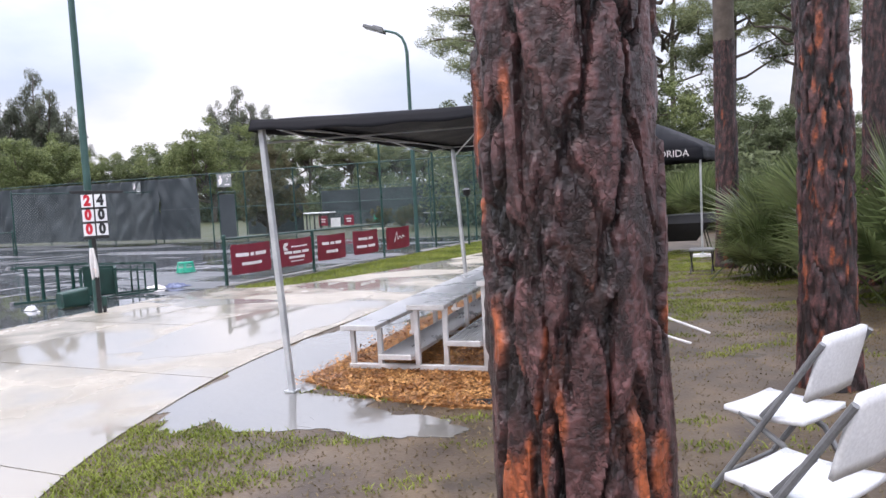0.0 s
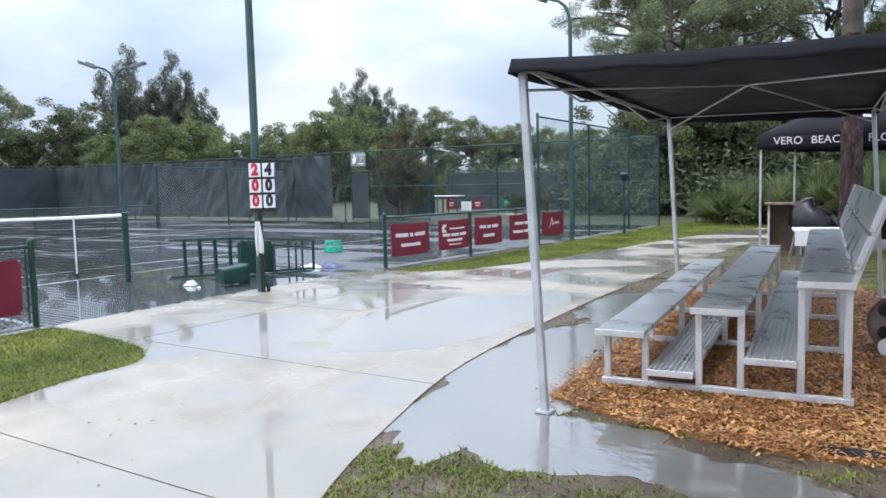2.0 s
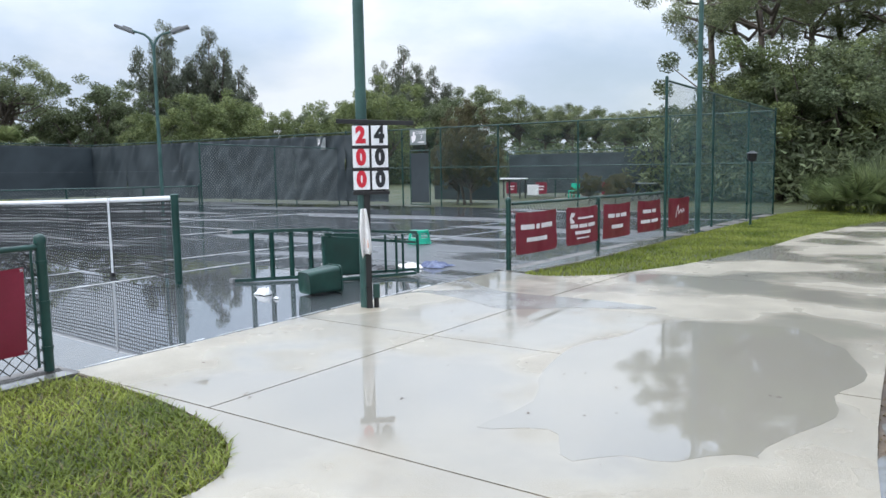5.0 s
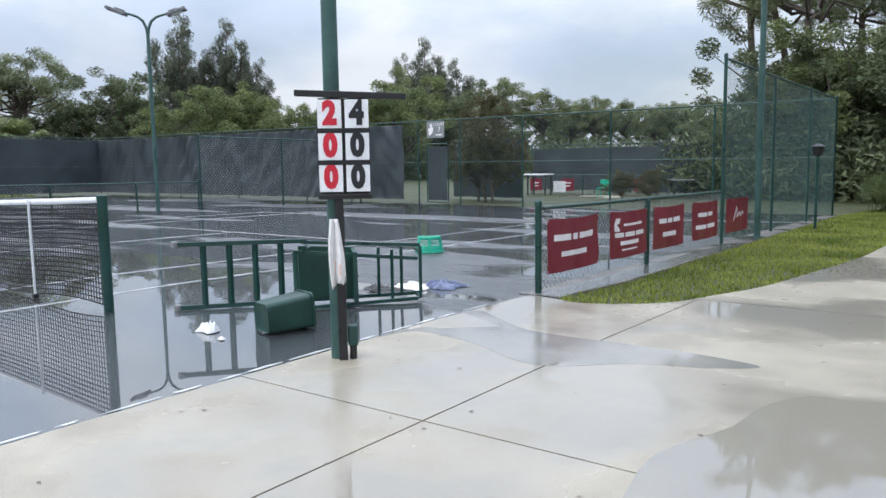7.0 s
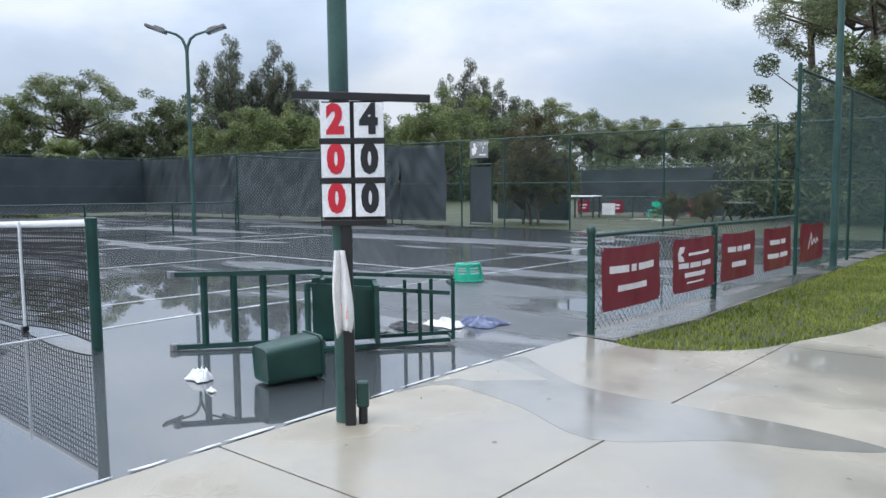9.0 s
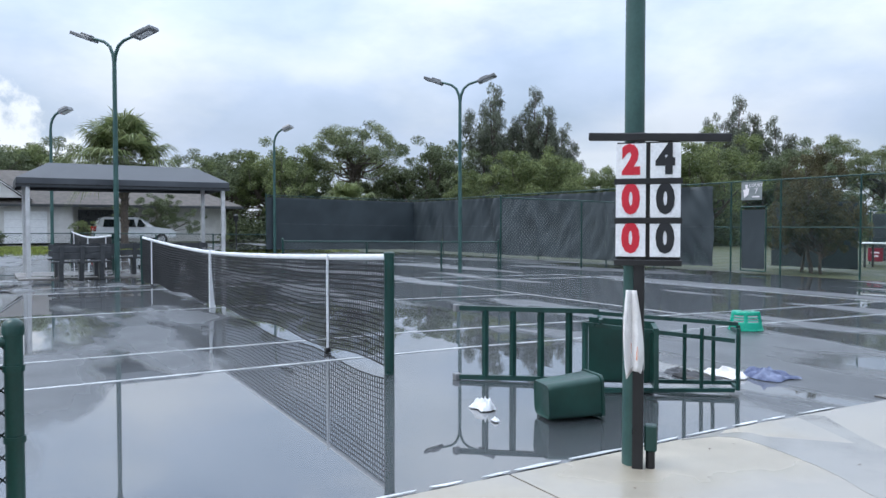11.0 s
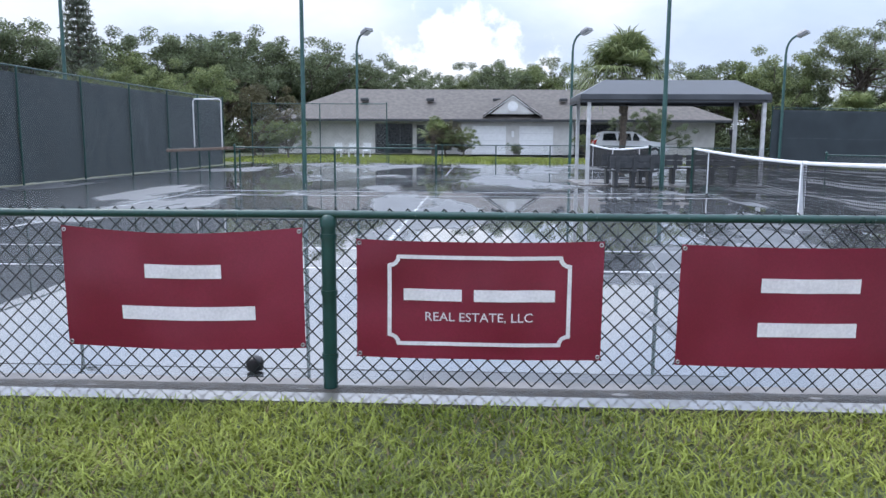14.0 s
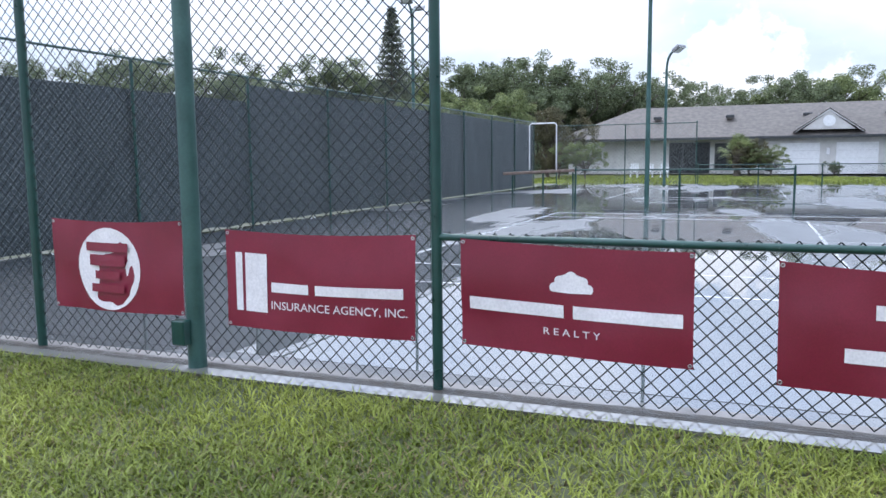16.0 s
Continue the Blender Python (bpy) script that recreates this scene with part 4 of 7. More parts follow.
def tree(kind, seed, h, at=(0, 0, 0)):
    """One tree: tapered trunk with limbs, and a crown of leaf clumps with gaps."""
    rng = np.random.default_rng(seed)
    names = {"oak": ("oak_tree", "broad dark green oak with a rounded crown", LEAF_OAK), "light": ("leafy_tree", "light green spreading tree", LEAF_LIGHT),
             "pine": ("pine_tree", "tall slash pine with an open ragged crown", LEAF_PINE), "dome": ("pine_tree", "pine with a rounded umbrella crown on bare limbs", LEAF_PINE), "cas": ("feathery_pine_tree", "tall grey-green feathery pine", LEAF_CAS), "brown": ("leafy_tree", "brownish green leafy shrub tree", LEAF_DRY)}
    nm, label, leaf = names[kind]
    tr = thing(nm, label, "tree", group="background trees", at=at)
    mb, vs, fs = Mesh(), [], []
    if kind in ("oak", "light", "brown"):
        fork = h * 0.26
        limb(mb, (0, 0, -0.1), (rng.normal() * 0.3, rng.normal() * 0.3, fork), h * 0.028, h * 0.022, rng, 0.05)
        w = h * {"oak": 0.46, "light": 0.48, "brown": 0.46}[kind]
        lobes = [(rng.normal() * w * 0.45, rng.normal() * w * 0.45, h * (0.40 + 0.40 * (q % 3 + rng.random()) / 3), h * (0.17 + 0.09 * rng.random())) for q in range(9)]
        for i in range(118):
            lx, ly, lz, lr = lobes[i % 9]
            d = rng.normal(size=3)
            d /= np.linalg.norm(d)
            k = lr * (0.55 + 0.55 * rng.random())
            c = (lx + d[0] * k * 1.25, ly + d[1] * k * 1.25, min(max(lz + d[2] * k, h * 0.12), h * 0.985))
            if i % 4 == 0:
                limb(mb, (0, 0, fork * (0.7 + 0.3 * rng.random())), c, h * 0.011, h * 0.002, rng, 0.2)
            leaves(vs, fs, c, (h * 0.070, h * 0.070, h * 0.052), 225, h * 0.0108, rng, flat=0.6, slim=0.9)
    elif kind == "dome":
        limb(mb, (0, 0, -0.1), (rng.normal() * 0.3, rng.normal() * 0.3, h * 0.62), h * 0.017, h * 0.011, rng, 0.04)
        for i in range(92):
            t = rng.random() * 2 * math.pi
            e = math.acos(1 - 1.15 * rng.random())
            k = 0.72 + 0.28 * rng.random() if i % 5 else 0.45
            c = (math.cos(t) * math.sin(e) * h * 0.36 * k, math.sin(t) * math.sin(e) * h * 0.36 * k, h * (0.62 + 0.36 * math.cos(e) * k))
            if i % 3 == 0:
                limb(mb, (0, 0, h * (0.45 + 0.16 * rng.random())), c, h * 0.009, h * 0.002, rng, 0.25)
            leaves(vs, fs, c, (h * 0.066, h * 0.066, h * 0.042), 255, h * 0.0110, rng, flat=0.7, slim=0.45)
    elif kind == "pine":
        limb(mb, (0, 0, -0.1), (rng.normal() * 0.5, rng.normal() * 0.5, h * 0.92), h * 0.015, h * 0.005, rng, 0.03)
        for i in range(26):
            t = rng.random() * 2 * math.pi
            z = h * (0.50 + 0.46 * rng.random())
            span = h * 0.30 * (1.2 - (z / h - 0.45)) * (0.35 + 0.65 * rng.random())
            q = Vector((math.cos(t) * span, math.sin(t) * span, z + h * 0.02))
            limb(mb, (0, 0, z - h * 0.05), q, h * 0.006, h * 0.002, rng, 0.18)
            for k in range(4):
                c = q * (0.62 + 0.14 * k) + Vector((0, 0, (z + h * 0.02) * (0.38 - 0.14 * k))) + Vector(rng.normal(size=3)) * h * 0.022
                leaves(vs, fs, tuple(c), (h * 0.042, h * 0.042, h * 0.026), 170, h * 0.0120, rng, flat=0.8, slim=0.20)
    else:
        for stem in range(7):
            a_ = stem * 2.4 + rng.random()
            off_ = 0.0 if stem == 0 else h * (0.09 + 0.10 * rng.random())
            top = Vector((math.cos(a_) * off_, math.sin(a_) * off_, h * (1.0 if stem == 0 else 0.66 + 0.28 * rng.random())))
            root = Vector((rng.normal() * 0.15, rng.normal() * 0.15, -0.1))
            limb(mb, root, top, h * 0.013, h * 0.002, rng, 0.04)
            for i in range(26):
                f = 0.28 + 0.71 * (i + rng.random()) / 26
                base = root.lerp(top, f)
                t = rng.random() * 2 * math.pi
                span = h * 0.17 * (1.10 - f) ** 0.55 * (0.3 + 0.9 * rng.random())
                q = base + Vector((math.cos(t) * span, math.sin(t) * span, span * 0.75))
                if i % 2 == 0:
                    limb(mb, base, q, h * 0.004, h * 0.001, rng, 0.12)
                leaves(vs, fs, tuple(base.lerp(q, 0.72)), (h * 0.036, h * 0.036, h * 0.046), 130, h * 0.0140, rng, flat=1.8, slim=0.30)
    part("trunk", mb, BARK, tr, smooth=True)
    leaf_part("crown", vs, fs, leaf, tr)
    return tr


def fan_palm(name, label, seed, h, at, fans=34, reach=1.5, material=None, skirt=True, group="palms"):
    """A cabbage palm, or with h = 0 a palmetto clump: fans of stiff narrow blades on stalks."""
    rng = np.random.default_rng(seed)
    p = thing(name, label, "palm" if h else "shrub", group=group, at=at)
    if h:
        mb = Mesh()
        n = 14
        mb.tube([(0.03 * math.sin(i), 0.03 * math.cos(i * 1.7), h * i / n - 0.05) for i in range(n + 1)], [0.20 + 0.03 * (i % 2) + 0.06 * (i > n * 0.6) for i in range(n + 1)], 10)
        for i in range(70):
            z, t = h * (0.25 + 0.75 * rng.random()), rng.random() * 6.28
            mb.tube([(0.19 * math.cos(t), 0.19 * math.sin(t), z - 0.1), (0.33 * math.cos(t + 0.1), 0.33 * math.sin(t + 0.1), z + 0.12)], [0.045, 0.02], 4)
        part("trunk", mb, PALM_BARK, p)
    vs, fs, st = [], [], Mesh()
    for i in range(fans):
        t = rng.random() * 6.28
        el = (-0.55 + 2.0 * rng.random()) if h else (0.55 + 0.95 * rng.random())
        L = reach * (0.55 + 0.45 * rng.random())
        root = Vector((0.12 * math.cos(t), 0.12 * math.sin(t), h - 0.1)) if h else Vector((rng.normal() * reach * 0.25, rng.normal() * reach * 0.25, 0.02))
        d = Vector((math.cos(t) * math.cos(el), math.sin(t) * math.cos(el), math.sin(el)))
        hub = root + d * L * 0.55
        st.tube([root, root.lerp(hub, 0.5) + Vector((0, 0, 0.04)), hub], [0.015, 0.012, 0.009], 4)
        side = d.cross(Vector((0, 0, 1))).normalized()
        nb = 30 if h else 36
        for k in range(nb):
            a = (k / (nb - 1) - 0.5) * 3.6
            bd = (d * math.cos(a) + side * math.sin(a)).normalized()
            bl = L * 0.62 * (0.75 + 0.25 * math.cos(a)) * (0.9 + 0.2 * rng.random())
            nrm = bd.cross(d.cross(side)).normalized() * (0.015 if h else 0.011) * reach
            tip = hub + bd * bl + Vector((0, 0, -(0.5 if h else 0.12) * bl * (0.4 + rng.random() * 0.8)))
            mid = hub + bd * bl * 0.55
            base = sum(len(x) for x in vs)
            vs.append(np.array([tuple(hub), tuple(mid + nrm), tuple(tip), tuple(mid - nrm)]))
            fs.append(np.array([[base, base + 1, base + 2, base + 3]]))
    tagged(part("stalk_cluster", st, PALM_BARK if h else LEAF_PALM, p), kind="stuff")
    tagged(leaf_part("fronds", vs, fs, material or LEAF_PALM, p), kind="stuff")
    if h and skirt:
        vs, fs = [], []
        for i in range(26):
            t = rng.random() * 6.28
            leaves(vs, fs, (0.35 * math.cos(t), 0.35 * math.sin(t), h - 0.75 - 0.3 * rng.random()), (0.18, 0.18, 0.5), 26, 0.26, rng, flat=3.0, slim=0.12)
        leaf_part("dead_skirt", vs, fs, LEAF_DRY, p)
    return p


def norfolk_pine(at, h):
    rng = np.random.default_rng(77)
    p = thing("norfolk_pine", "tall narrow conifer with even tiers of branches", "tree", at=at)
    mb, vs, fs = Mesh(), [], []
    mb.tube([(0, 0, -0.1), (0.1, 0, h * 0.5), (0, 0, h)], [0.22, 0.14, 0.03], 8)
    for i in range(26):
        z = h * (0.12 + 0.86 * i / 25)
        r = h * 0.155 * (1.04 - i / 25) ** 0.75
        for k in range(7):
            t = k * 6.283 / 7 + i * 0.5
            q = Vector((math.cos(t) * r, math.sin(t) * r, z + r * 0.12))
            mb.tube([(0, 0, z), q], [0.03, 0.01], 4)
            for s in (0.45, 0.75, 1.0):
                leaves(vs, fs, tuple(Vector((0, 0, z)).lerp(q, s)), (r * 0.22, r * 0.22, 0.14), 12, 0.26, rng, flat=1.2, slim=0.3)
    part("trunk", mb, BARK, p)
    leaf_part("crown", vs, fs, LEAF_CAS, p)
    return p


# background trees: bearing in degrees west of north, distance, height, kind
def stand(bearing, dist):
    a = radians(bearing)
    x, y = -6.3 - math.sin(a) * dist, 5.0 + math.cos(a) * dist
    return x, y


MODELS = {}
for kind, seeds, h0 in (("oak", (1, 2, 3), 10), ("light", (4, 5), 8), ("pine", (6, 7, 8), 12), ("dome", (21, 22, 23), 9), ("cas", (9, 10, 24), 14), ("brown", (11,), 5)):
    MODELS[kind] = [(s, h0) for s in seeds]
BUILT = {}


def plant(kind, x, y, h, turn=0.0, pick=0):
    s, h0 = MODELS[kind][pick % len(MODELS[kind])]
    m = Matrix.Translation((x, y, gz(x, y) - 0.05)) @ Matrix.Rotation(turn, 4, "Z") @ Matrix.Scale(h / h0, 4)
    if (kind, s) not in BUILT:
        BUILT[kind, s] = tree(kind, s, h0, m)
        return BUILT[kind, s]
    src = BUILT[kind, s]
    ob = copy_thing(src, Matrix.Translation((x, y, gz(x, y) - 0.05)) @ Matrix.Rotation(turn, 4, "Z"))
    ob.scale = (h / h0,) * 3
    return ob


TREES = [
    (65.6, 75, 12.1, "dome", 0), (69.2, 80, 9.7, "oak", 0), (62.8, 84, 9.1, "oak", 1), (60.4, 80, 11.0, "oak", 2), (58.2, 82, 9.4, "oak", 0), (55.3, 88, 17.0, "cas", 0), (52.2, 88, 16.7, "cas", 1), (50.2, 86, 12.5, "cas", 2),
    (53.6, 90, 13.3, "cas", 2), (56.4, 74, 7.5, "light", 0), (52.9, 68, 9.0, "light", 1), (50.6, 70, 8.9, "light", 0), (48.4, 72, 7.5, "light", 1), (46.3, 74, 7.5, "oak", 0), (44.4, 74, 7.6, "oak", 2), (42.3, 76, 8.7, "light", 0),
    (40.1, 64, 9.4, "light", 1), (38, 86, 14.6, "cas", 1), (39.8, 88, 13.0, "cas", 0), (35.8, 86, 12.5, "cas", 2), (36.6, 72, 8.9, "oak", 1), (32.8, 74, 9.7, "dome", 1), (29.3, 76, 8.5, "dome", 2), (27.2, 80, 7.9, "dome", 0),
    (25.6, 78, 8.0, "dome", 1), (23.4, 80, 7.5, "dome", 2), (21.4, 78, 7.1, "dome", 0), (19.6, 78, 7.2, "dome", 1), (17.6, 66, 6.4, "dome", 2), (18, 96, 7.4, "oak", 0), (21.5, 96, 7.4, "oak", 1), (25, 96, 7.4, "oak", 2),
    (28.5, 96, 7.4, "oak", 3), (32, 96, 7.4, "oak", 4), (35.5, 96, 7.4, "oak", 5), (39, 96, 7.4, "oak", 6), (42.5, 96, 7.4, "oak", 7), (46, 96, 7.4, "oak", 8), (49.5, 96, 7.4, "oak", 9), (58, 96, 6.7, "oak", 10),
    (62, 96, 6.7, "oak", 11), (66, 96, 6.7, "oak", 12), (71.4, 74, 9.8, "light", 1), (74.4, 76, 10.0, "oak", 0), (76.6, 80, 9.2, "oak", 2), (80, 92, 8.6, "oak", 1), (82.8, 92, 8.9, "oak", 0), (86.7, 92, 11.3, "light", 0),
    (88.2, 95, 11.6, "oak", 1), (89.8, 92, 10.5, "oak", 2), (91.9, 95, 9.5, "light", 1), (94.3, 92, 10.3, "oak", 0), (97, 92, 9.2, "oak", 1), (98.6, 88, 10.8, "oak", 2), (101.6, 86, 10.9, "oak", 0), (104.2, 84, 11.9, "oak", 1),
    (107.2, 82, 12.5, "oak", 2), (109.5, 80, 11.7, "oak", 0), (111.7, 78, 11.0, "oak", 1), (113.8, 76, 11.2, "oak", 2), (116, 76, 9.7, "light", 0), (118.6, 74, 9.7, "oak", 0), (121, 72, 10.7, "oak", 1), (124, 70, 10.6, "oak", 2),
    (128, 68, 10.0, "oak", 0), (132, 66, 9.8, "oak", 1), (137, 60, 9.2, "oak", 2), (142, 58, 9.0, "oak", 0), (112, 52, 6.2, "light", 1), (108, 56, 5.3, "brown", 0), (115.4, 50, 6.0, "light", 0), (14.8, 44, 17.0, "pine", 1),
    (12.5, 46, 17.0, "pine", 0), (10.6, 37, 14.5, "pine", 2), (8, 42, 15.0, "pine", 1), (5.5, 44, 16.0, "pine", 0), (1, 42, 15.0, "pine", 2), (-4, 44, 16.0, "pine", 1), (-9, 42, 16.0, "pine", 0), (12.0, 38, 6.2, "oak", 2),
    (11.6, 35, 7.0, "oak", 0), (9.6, 33, 7.0, "oak", 1), (6.5, 34, 7.5, "light", 0), (3.5, 34, 8.0, "oak", 0), (0, 33, 5.2, "oak", 2), (-3, 34, 5.2, "light", 1), (-6, 35, 5.2, "oak", 1), (-9, 34, 5.2, "oak", 2),
    (-14, 34, 5.2, "oak", 0), (-19, 34, 5.2, "oak", 1),
]
for i, (b_, d_, h_, k_, p_) in enumerate(TREES):
    x_, y_ = stand(b_, d_)
    plant(k_, x_, y_, h_, i * 1.7, p_)
for x_, y_, h_, r_ in ((-22.5, 29.6, 4.4, 0.6), (-21.9, 29.2, 2.9, 0.7), (-23.1, 29.9, 3.2, 0.6)):
    shrub = plant("brown", x_, y_, h_, x_ * 3)
    shrub.scale = (h_ / 5 * r_, h_ / 5 * r_, h_ / 5)
norfolk_pine((*stand(118.9, 62), 0), 13.0)
fan_palm("cabbage_palm", "cabbage palm with a shaggy trunk beside the car", 31, 5.3, (-56.8, 12.65, 0.05), fans=96, reach=3.5)
fan_palm("cabbage_palm", "low cabbage palm behind the windscreen", 32, 3.0, (-62.9, 30.2, 0.0), fans=56, reach=2.5)

# ---- light poles, scoreboard, nets ----


def light_pole(x, y, h, arms, r=0.055, material=POLE_GREEN, label="tall green steel light pole with curved arms"):
    """A tapered pole with curved arms; arms are bearings in degrees west of north."""
    g = gz(x, y)
    p = thing("light_pole", label, "light pole", group="court light poles", at=(x, y, g))
    part("pole", Mesh().tube([(0, 0, -0.1), (0, 0, h * 0.5), (0, 0, h - 0.55)], [r * 1.1, r, r * 0.85], 16), material, p, smooth=True)
    for b in arms:
        a = radians(b)
        d = Vector((-math.sin(a), math.cos(a), 0))
        pts = [Vector((0, 0, h - 0.62)), Vector((0, 0, h - 0.40)) + d * 0.03, Vector((0, 0, h - 0.18)) + d * 0.12, Vector((0, 0, h - 0.05)) + d * 0.28, Vector((0, 0, h + 0.02)) + d * 0.50, Vector((0, 0, h + 0.06)) + d * 0.66]
        arm = part("arm", Mesh().tube(pts, [r * 0.8, r * 0.75, r * 0.7, r * 0.65, r * 0.6, r * 0.55], 10), material, p, smooth=True)
        m = Matrix.Translation(Vector((0, 0, h + 0.10)) + d * 0.88) @ Matrix.Rotation(math.atan2(d.y, d.x), 4, "Z") @ Matrix.Rotation(radians(-20), 4, "Y")
        head = part("lamp_head", Mesh().box((-0.30, -0.19, -0.035), (0.30, 0.19, 0.055), m=m, bevel=0.012), CHAIR_GREY, p, "flat grey floodlight head")
        part("driver_box", Mesh().box((-0.22, -0.10, 0.055), (0.06, 0.10, 0.11), m=m, bevel=0.01), CHAIR_GREY, head)
        part("lens", Mesh().box((-0.18, -0.11, -0.044), (0.18, 0.11, -0.036), m=m), WHITE_PLASTIC, head)
    return p


def flood_pole(x, y, h, bearing, r=0.07):
    """A pole bent over at the top, with one square floodlight."""
    p = thing("light_pole", "green steel light pole with one square floodlight", "light pole", group="court light poles", at=(x, y, gz(x, y)))
    part("pole", Mesh().tube([(0, 0, -0.1), (0, 0, h * 0.5), (0, 0, h - 0.9)], [r * 1.1, r, r * 0.9], 14), POLE_GREEN, p, smooth=True)
    a = radians(bearing)
    d = Vector((-math.sin(a), math.cos(a), 0))
    part("arm", Mesh().tube([Vector((0, 0, h + dz)) + d * k for k, dz in ((0, -0.95), (0.02, -0.65), (0.10, -0.40), (0.24, -0.20), (0.42, -0.08), (0.55, -0.04))], r * 0.8, 10), POLE_GREEN, p, smooth=True)
    m = Matrix.Translation(Vector((0, 0, h + 0.02)) + d * 0.75) @ Matrix.Rotation(math.atan2(d.y, d.x), 4, "Z") @ Matrix.Rotation(radians(-24), 4, "Y")
    head = part("lamp_head", Mesh().loft([[(-0.24, -0.22, z0), (0.26, -0.22, z0), (0.26, 0.22, z0), (-0.24, 0.22, z0)] if z0 < 0.1 else [(-0.20, -0.15, z0), (0.16, -0.15, z0), (0.16, 0.15, z0), (-0.20, 0.15, z0)] for z0 in (-0.11, 0.02, 0.12)], m=m), CHAIR_GREY, p, "grey square floodlight", smooth=False)
    part("lens", Mesh().box((-0.20, -0.13, -0.118), (0.25, 0.18, -0.111), m=m), WHITE_PLASTIC, head)
    return p


SP = (-9.685, 8.545)
light_pole(*SP, 6.1, (45, 225), r=0.052)
light_pole(-9.93, -2.20, 6.1, (95, 275), r=0.054)
light_pole(-9.72, 19.4, 6.1, (105,), r=0.055)
for y_, arms in ((-1.55, (135, 315)), (8.25, (135, 315)), (18.5, (135, 315))):
    light_pole(-27.4, y_, 6.0, arms, r=0.06)
for y_ in (-3.0, 8.0, 18.6):
    flood_pole(-46.2, y_, 6.6, 320)
light_pole(-30.0, -9.6, 6.4, (100, 280), r=0.06)

sb = thing("scoreboard", "black score frame with six white number cards on a pole", "scoreboard", at=Matrix.Translation((SP[0], SP[1], 0)) @ Matrix.Rotation(math.atan2(0.669, 0.743), 4, "Z"))
part("upright", Mesh().box((0.004, -0.098, 0.0), (0.062, -0.054, 1.84), bevel=0.004), BLACK, sb)
part("crossbar", Mesh().box((-0.27, -0.108, -0.021), (0.47, -0.072, 0.021), m=Matrix.Translation((0.03, 0, 1.815)) @ Matrix.Rotation(radians(2.2), 4, "Y"), bevel=0.004), BLACK, sb)
for z_ in (1.575, 1.363, 1.135):
    part("rail", Mesh().box((-0.10, -0.112, z_ - 0.016), (0.256, -0.070, z_ + 0.016), bevel=0.003), BLACK, sb)
part("backing", Mesh().box((-0.088, -0.074, 1.15), (0.246, -0.066, 1.79)), BLACK, sb)
for col, digits, ink in ((-0.012, "200", RED_INK), (0.168, "400", BLACK_INK)):
    for row, ch in enumerate(digits):
        zc = 1.685 - 0.2115 * row
        card = part("number_card", Mesh().box((col - 0.079, -0.108, zc - 0.094), (col + 0.079, -0.100, zc + 0.094), bevel=0.002), CARD, sb)
        letters("numeral", ch, 0.205, Matrix.Translation((col, -0.1095, zc)) @ Matrix.Rotation(radians(90), 4, "X"), ink, card, width=0.84, bold=0.013)

tw = thing("towel", "white towel with an orange print hung on a pole", "towel", at=Matrix.Translation((SP[0], SP[1], 0)) @ Matrix.Rotation(math.atan2(0.669, 0.743), 4, "Z"))


def towel_fn(u, v):
    fold = 0.022 * math.sin(u * 9 + v * 2) * (0.4 + v)
    wide = 0.04 + 0.045 * math.sin(v * 2.4)
    return (-0.005 + (u - 0.5) * wide * 1.2 + 0.02 * v, -0.100 - fold - 0.01 * v, 0.985 - 0.47 * v - 0.10 * (u - 0.3) ** 2 * v + (0.07 * u if v > 0.9 else 0))


part("cloth", Mesh().sheet(towel_fn, 14, 18), CLOTH, tw, smooth=True, solid=0.006)
part("print_patch", Mesh().sheet(lambda u, v: Vector(towel_fn(0.35 + 0.4 * u, 0.62 + 0.16 * v)) + Vector((0, -0.006, 0)), 6, 4), ORANGE, tw, "faded orange print")
jb = thing("junction_box", "small green electrical box at the foot of a pole", "electrical box", at=Matrix.Translation((SP[0], SP[1], 0)) @ Matrix.Rotation(math.atan2(0.669, 0.743), 4, "Z"))
part("box", Mesh().box((0.068, -0.085, 0.10), (0.135, -0.02, 0.245), bevel=0.008), GREEN, jb)
part("conduit", Mesh().tube([(0.10, -0.05, -0.02), (0.10, -0.05, 0.11)], 0.026, 10), BLACK, jb, smooth=True)
jb2 = thing("junction_box", "small green electrical box on a light pole", "electrical box")
part("box", Mesh().box((-9.87, -2.29, 0.17), (-9.80, -2.19, 0.33), bevel=0.008), GREEN, jb2)


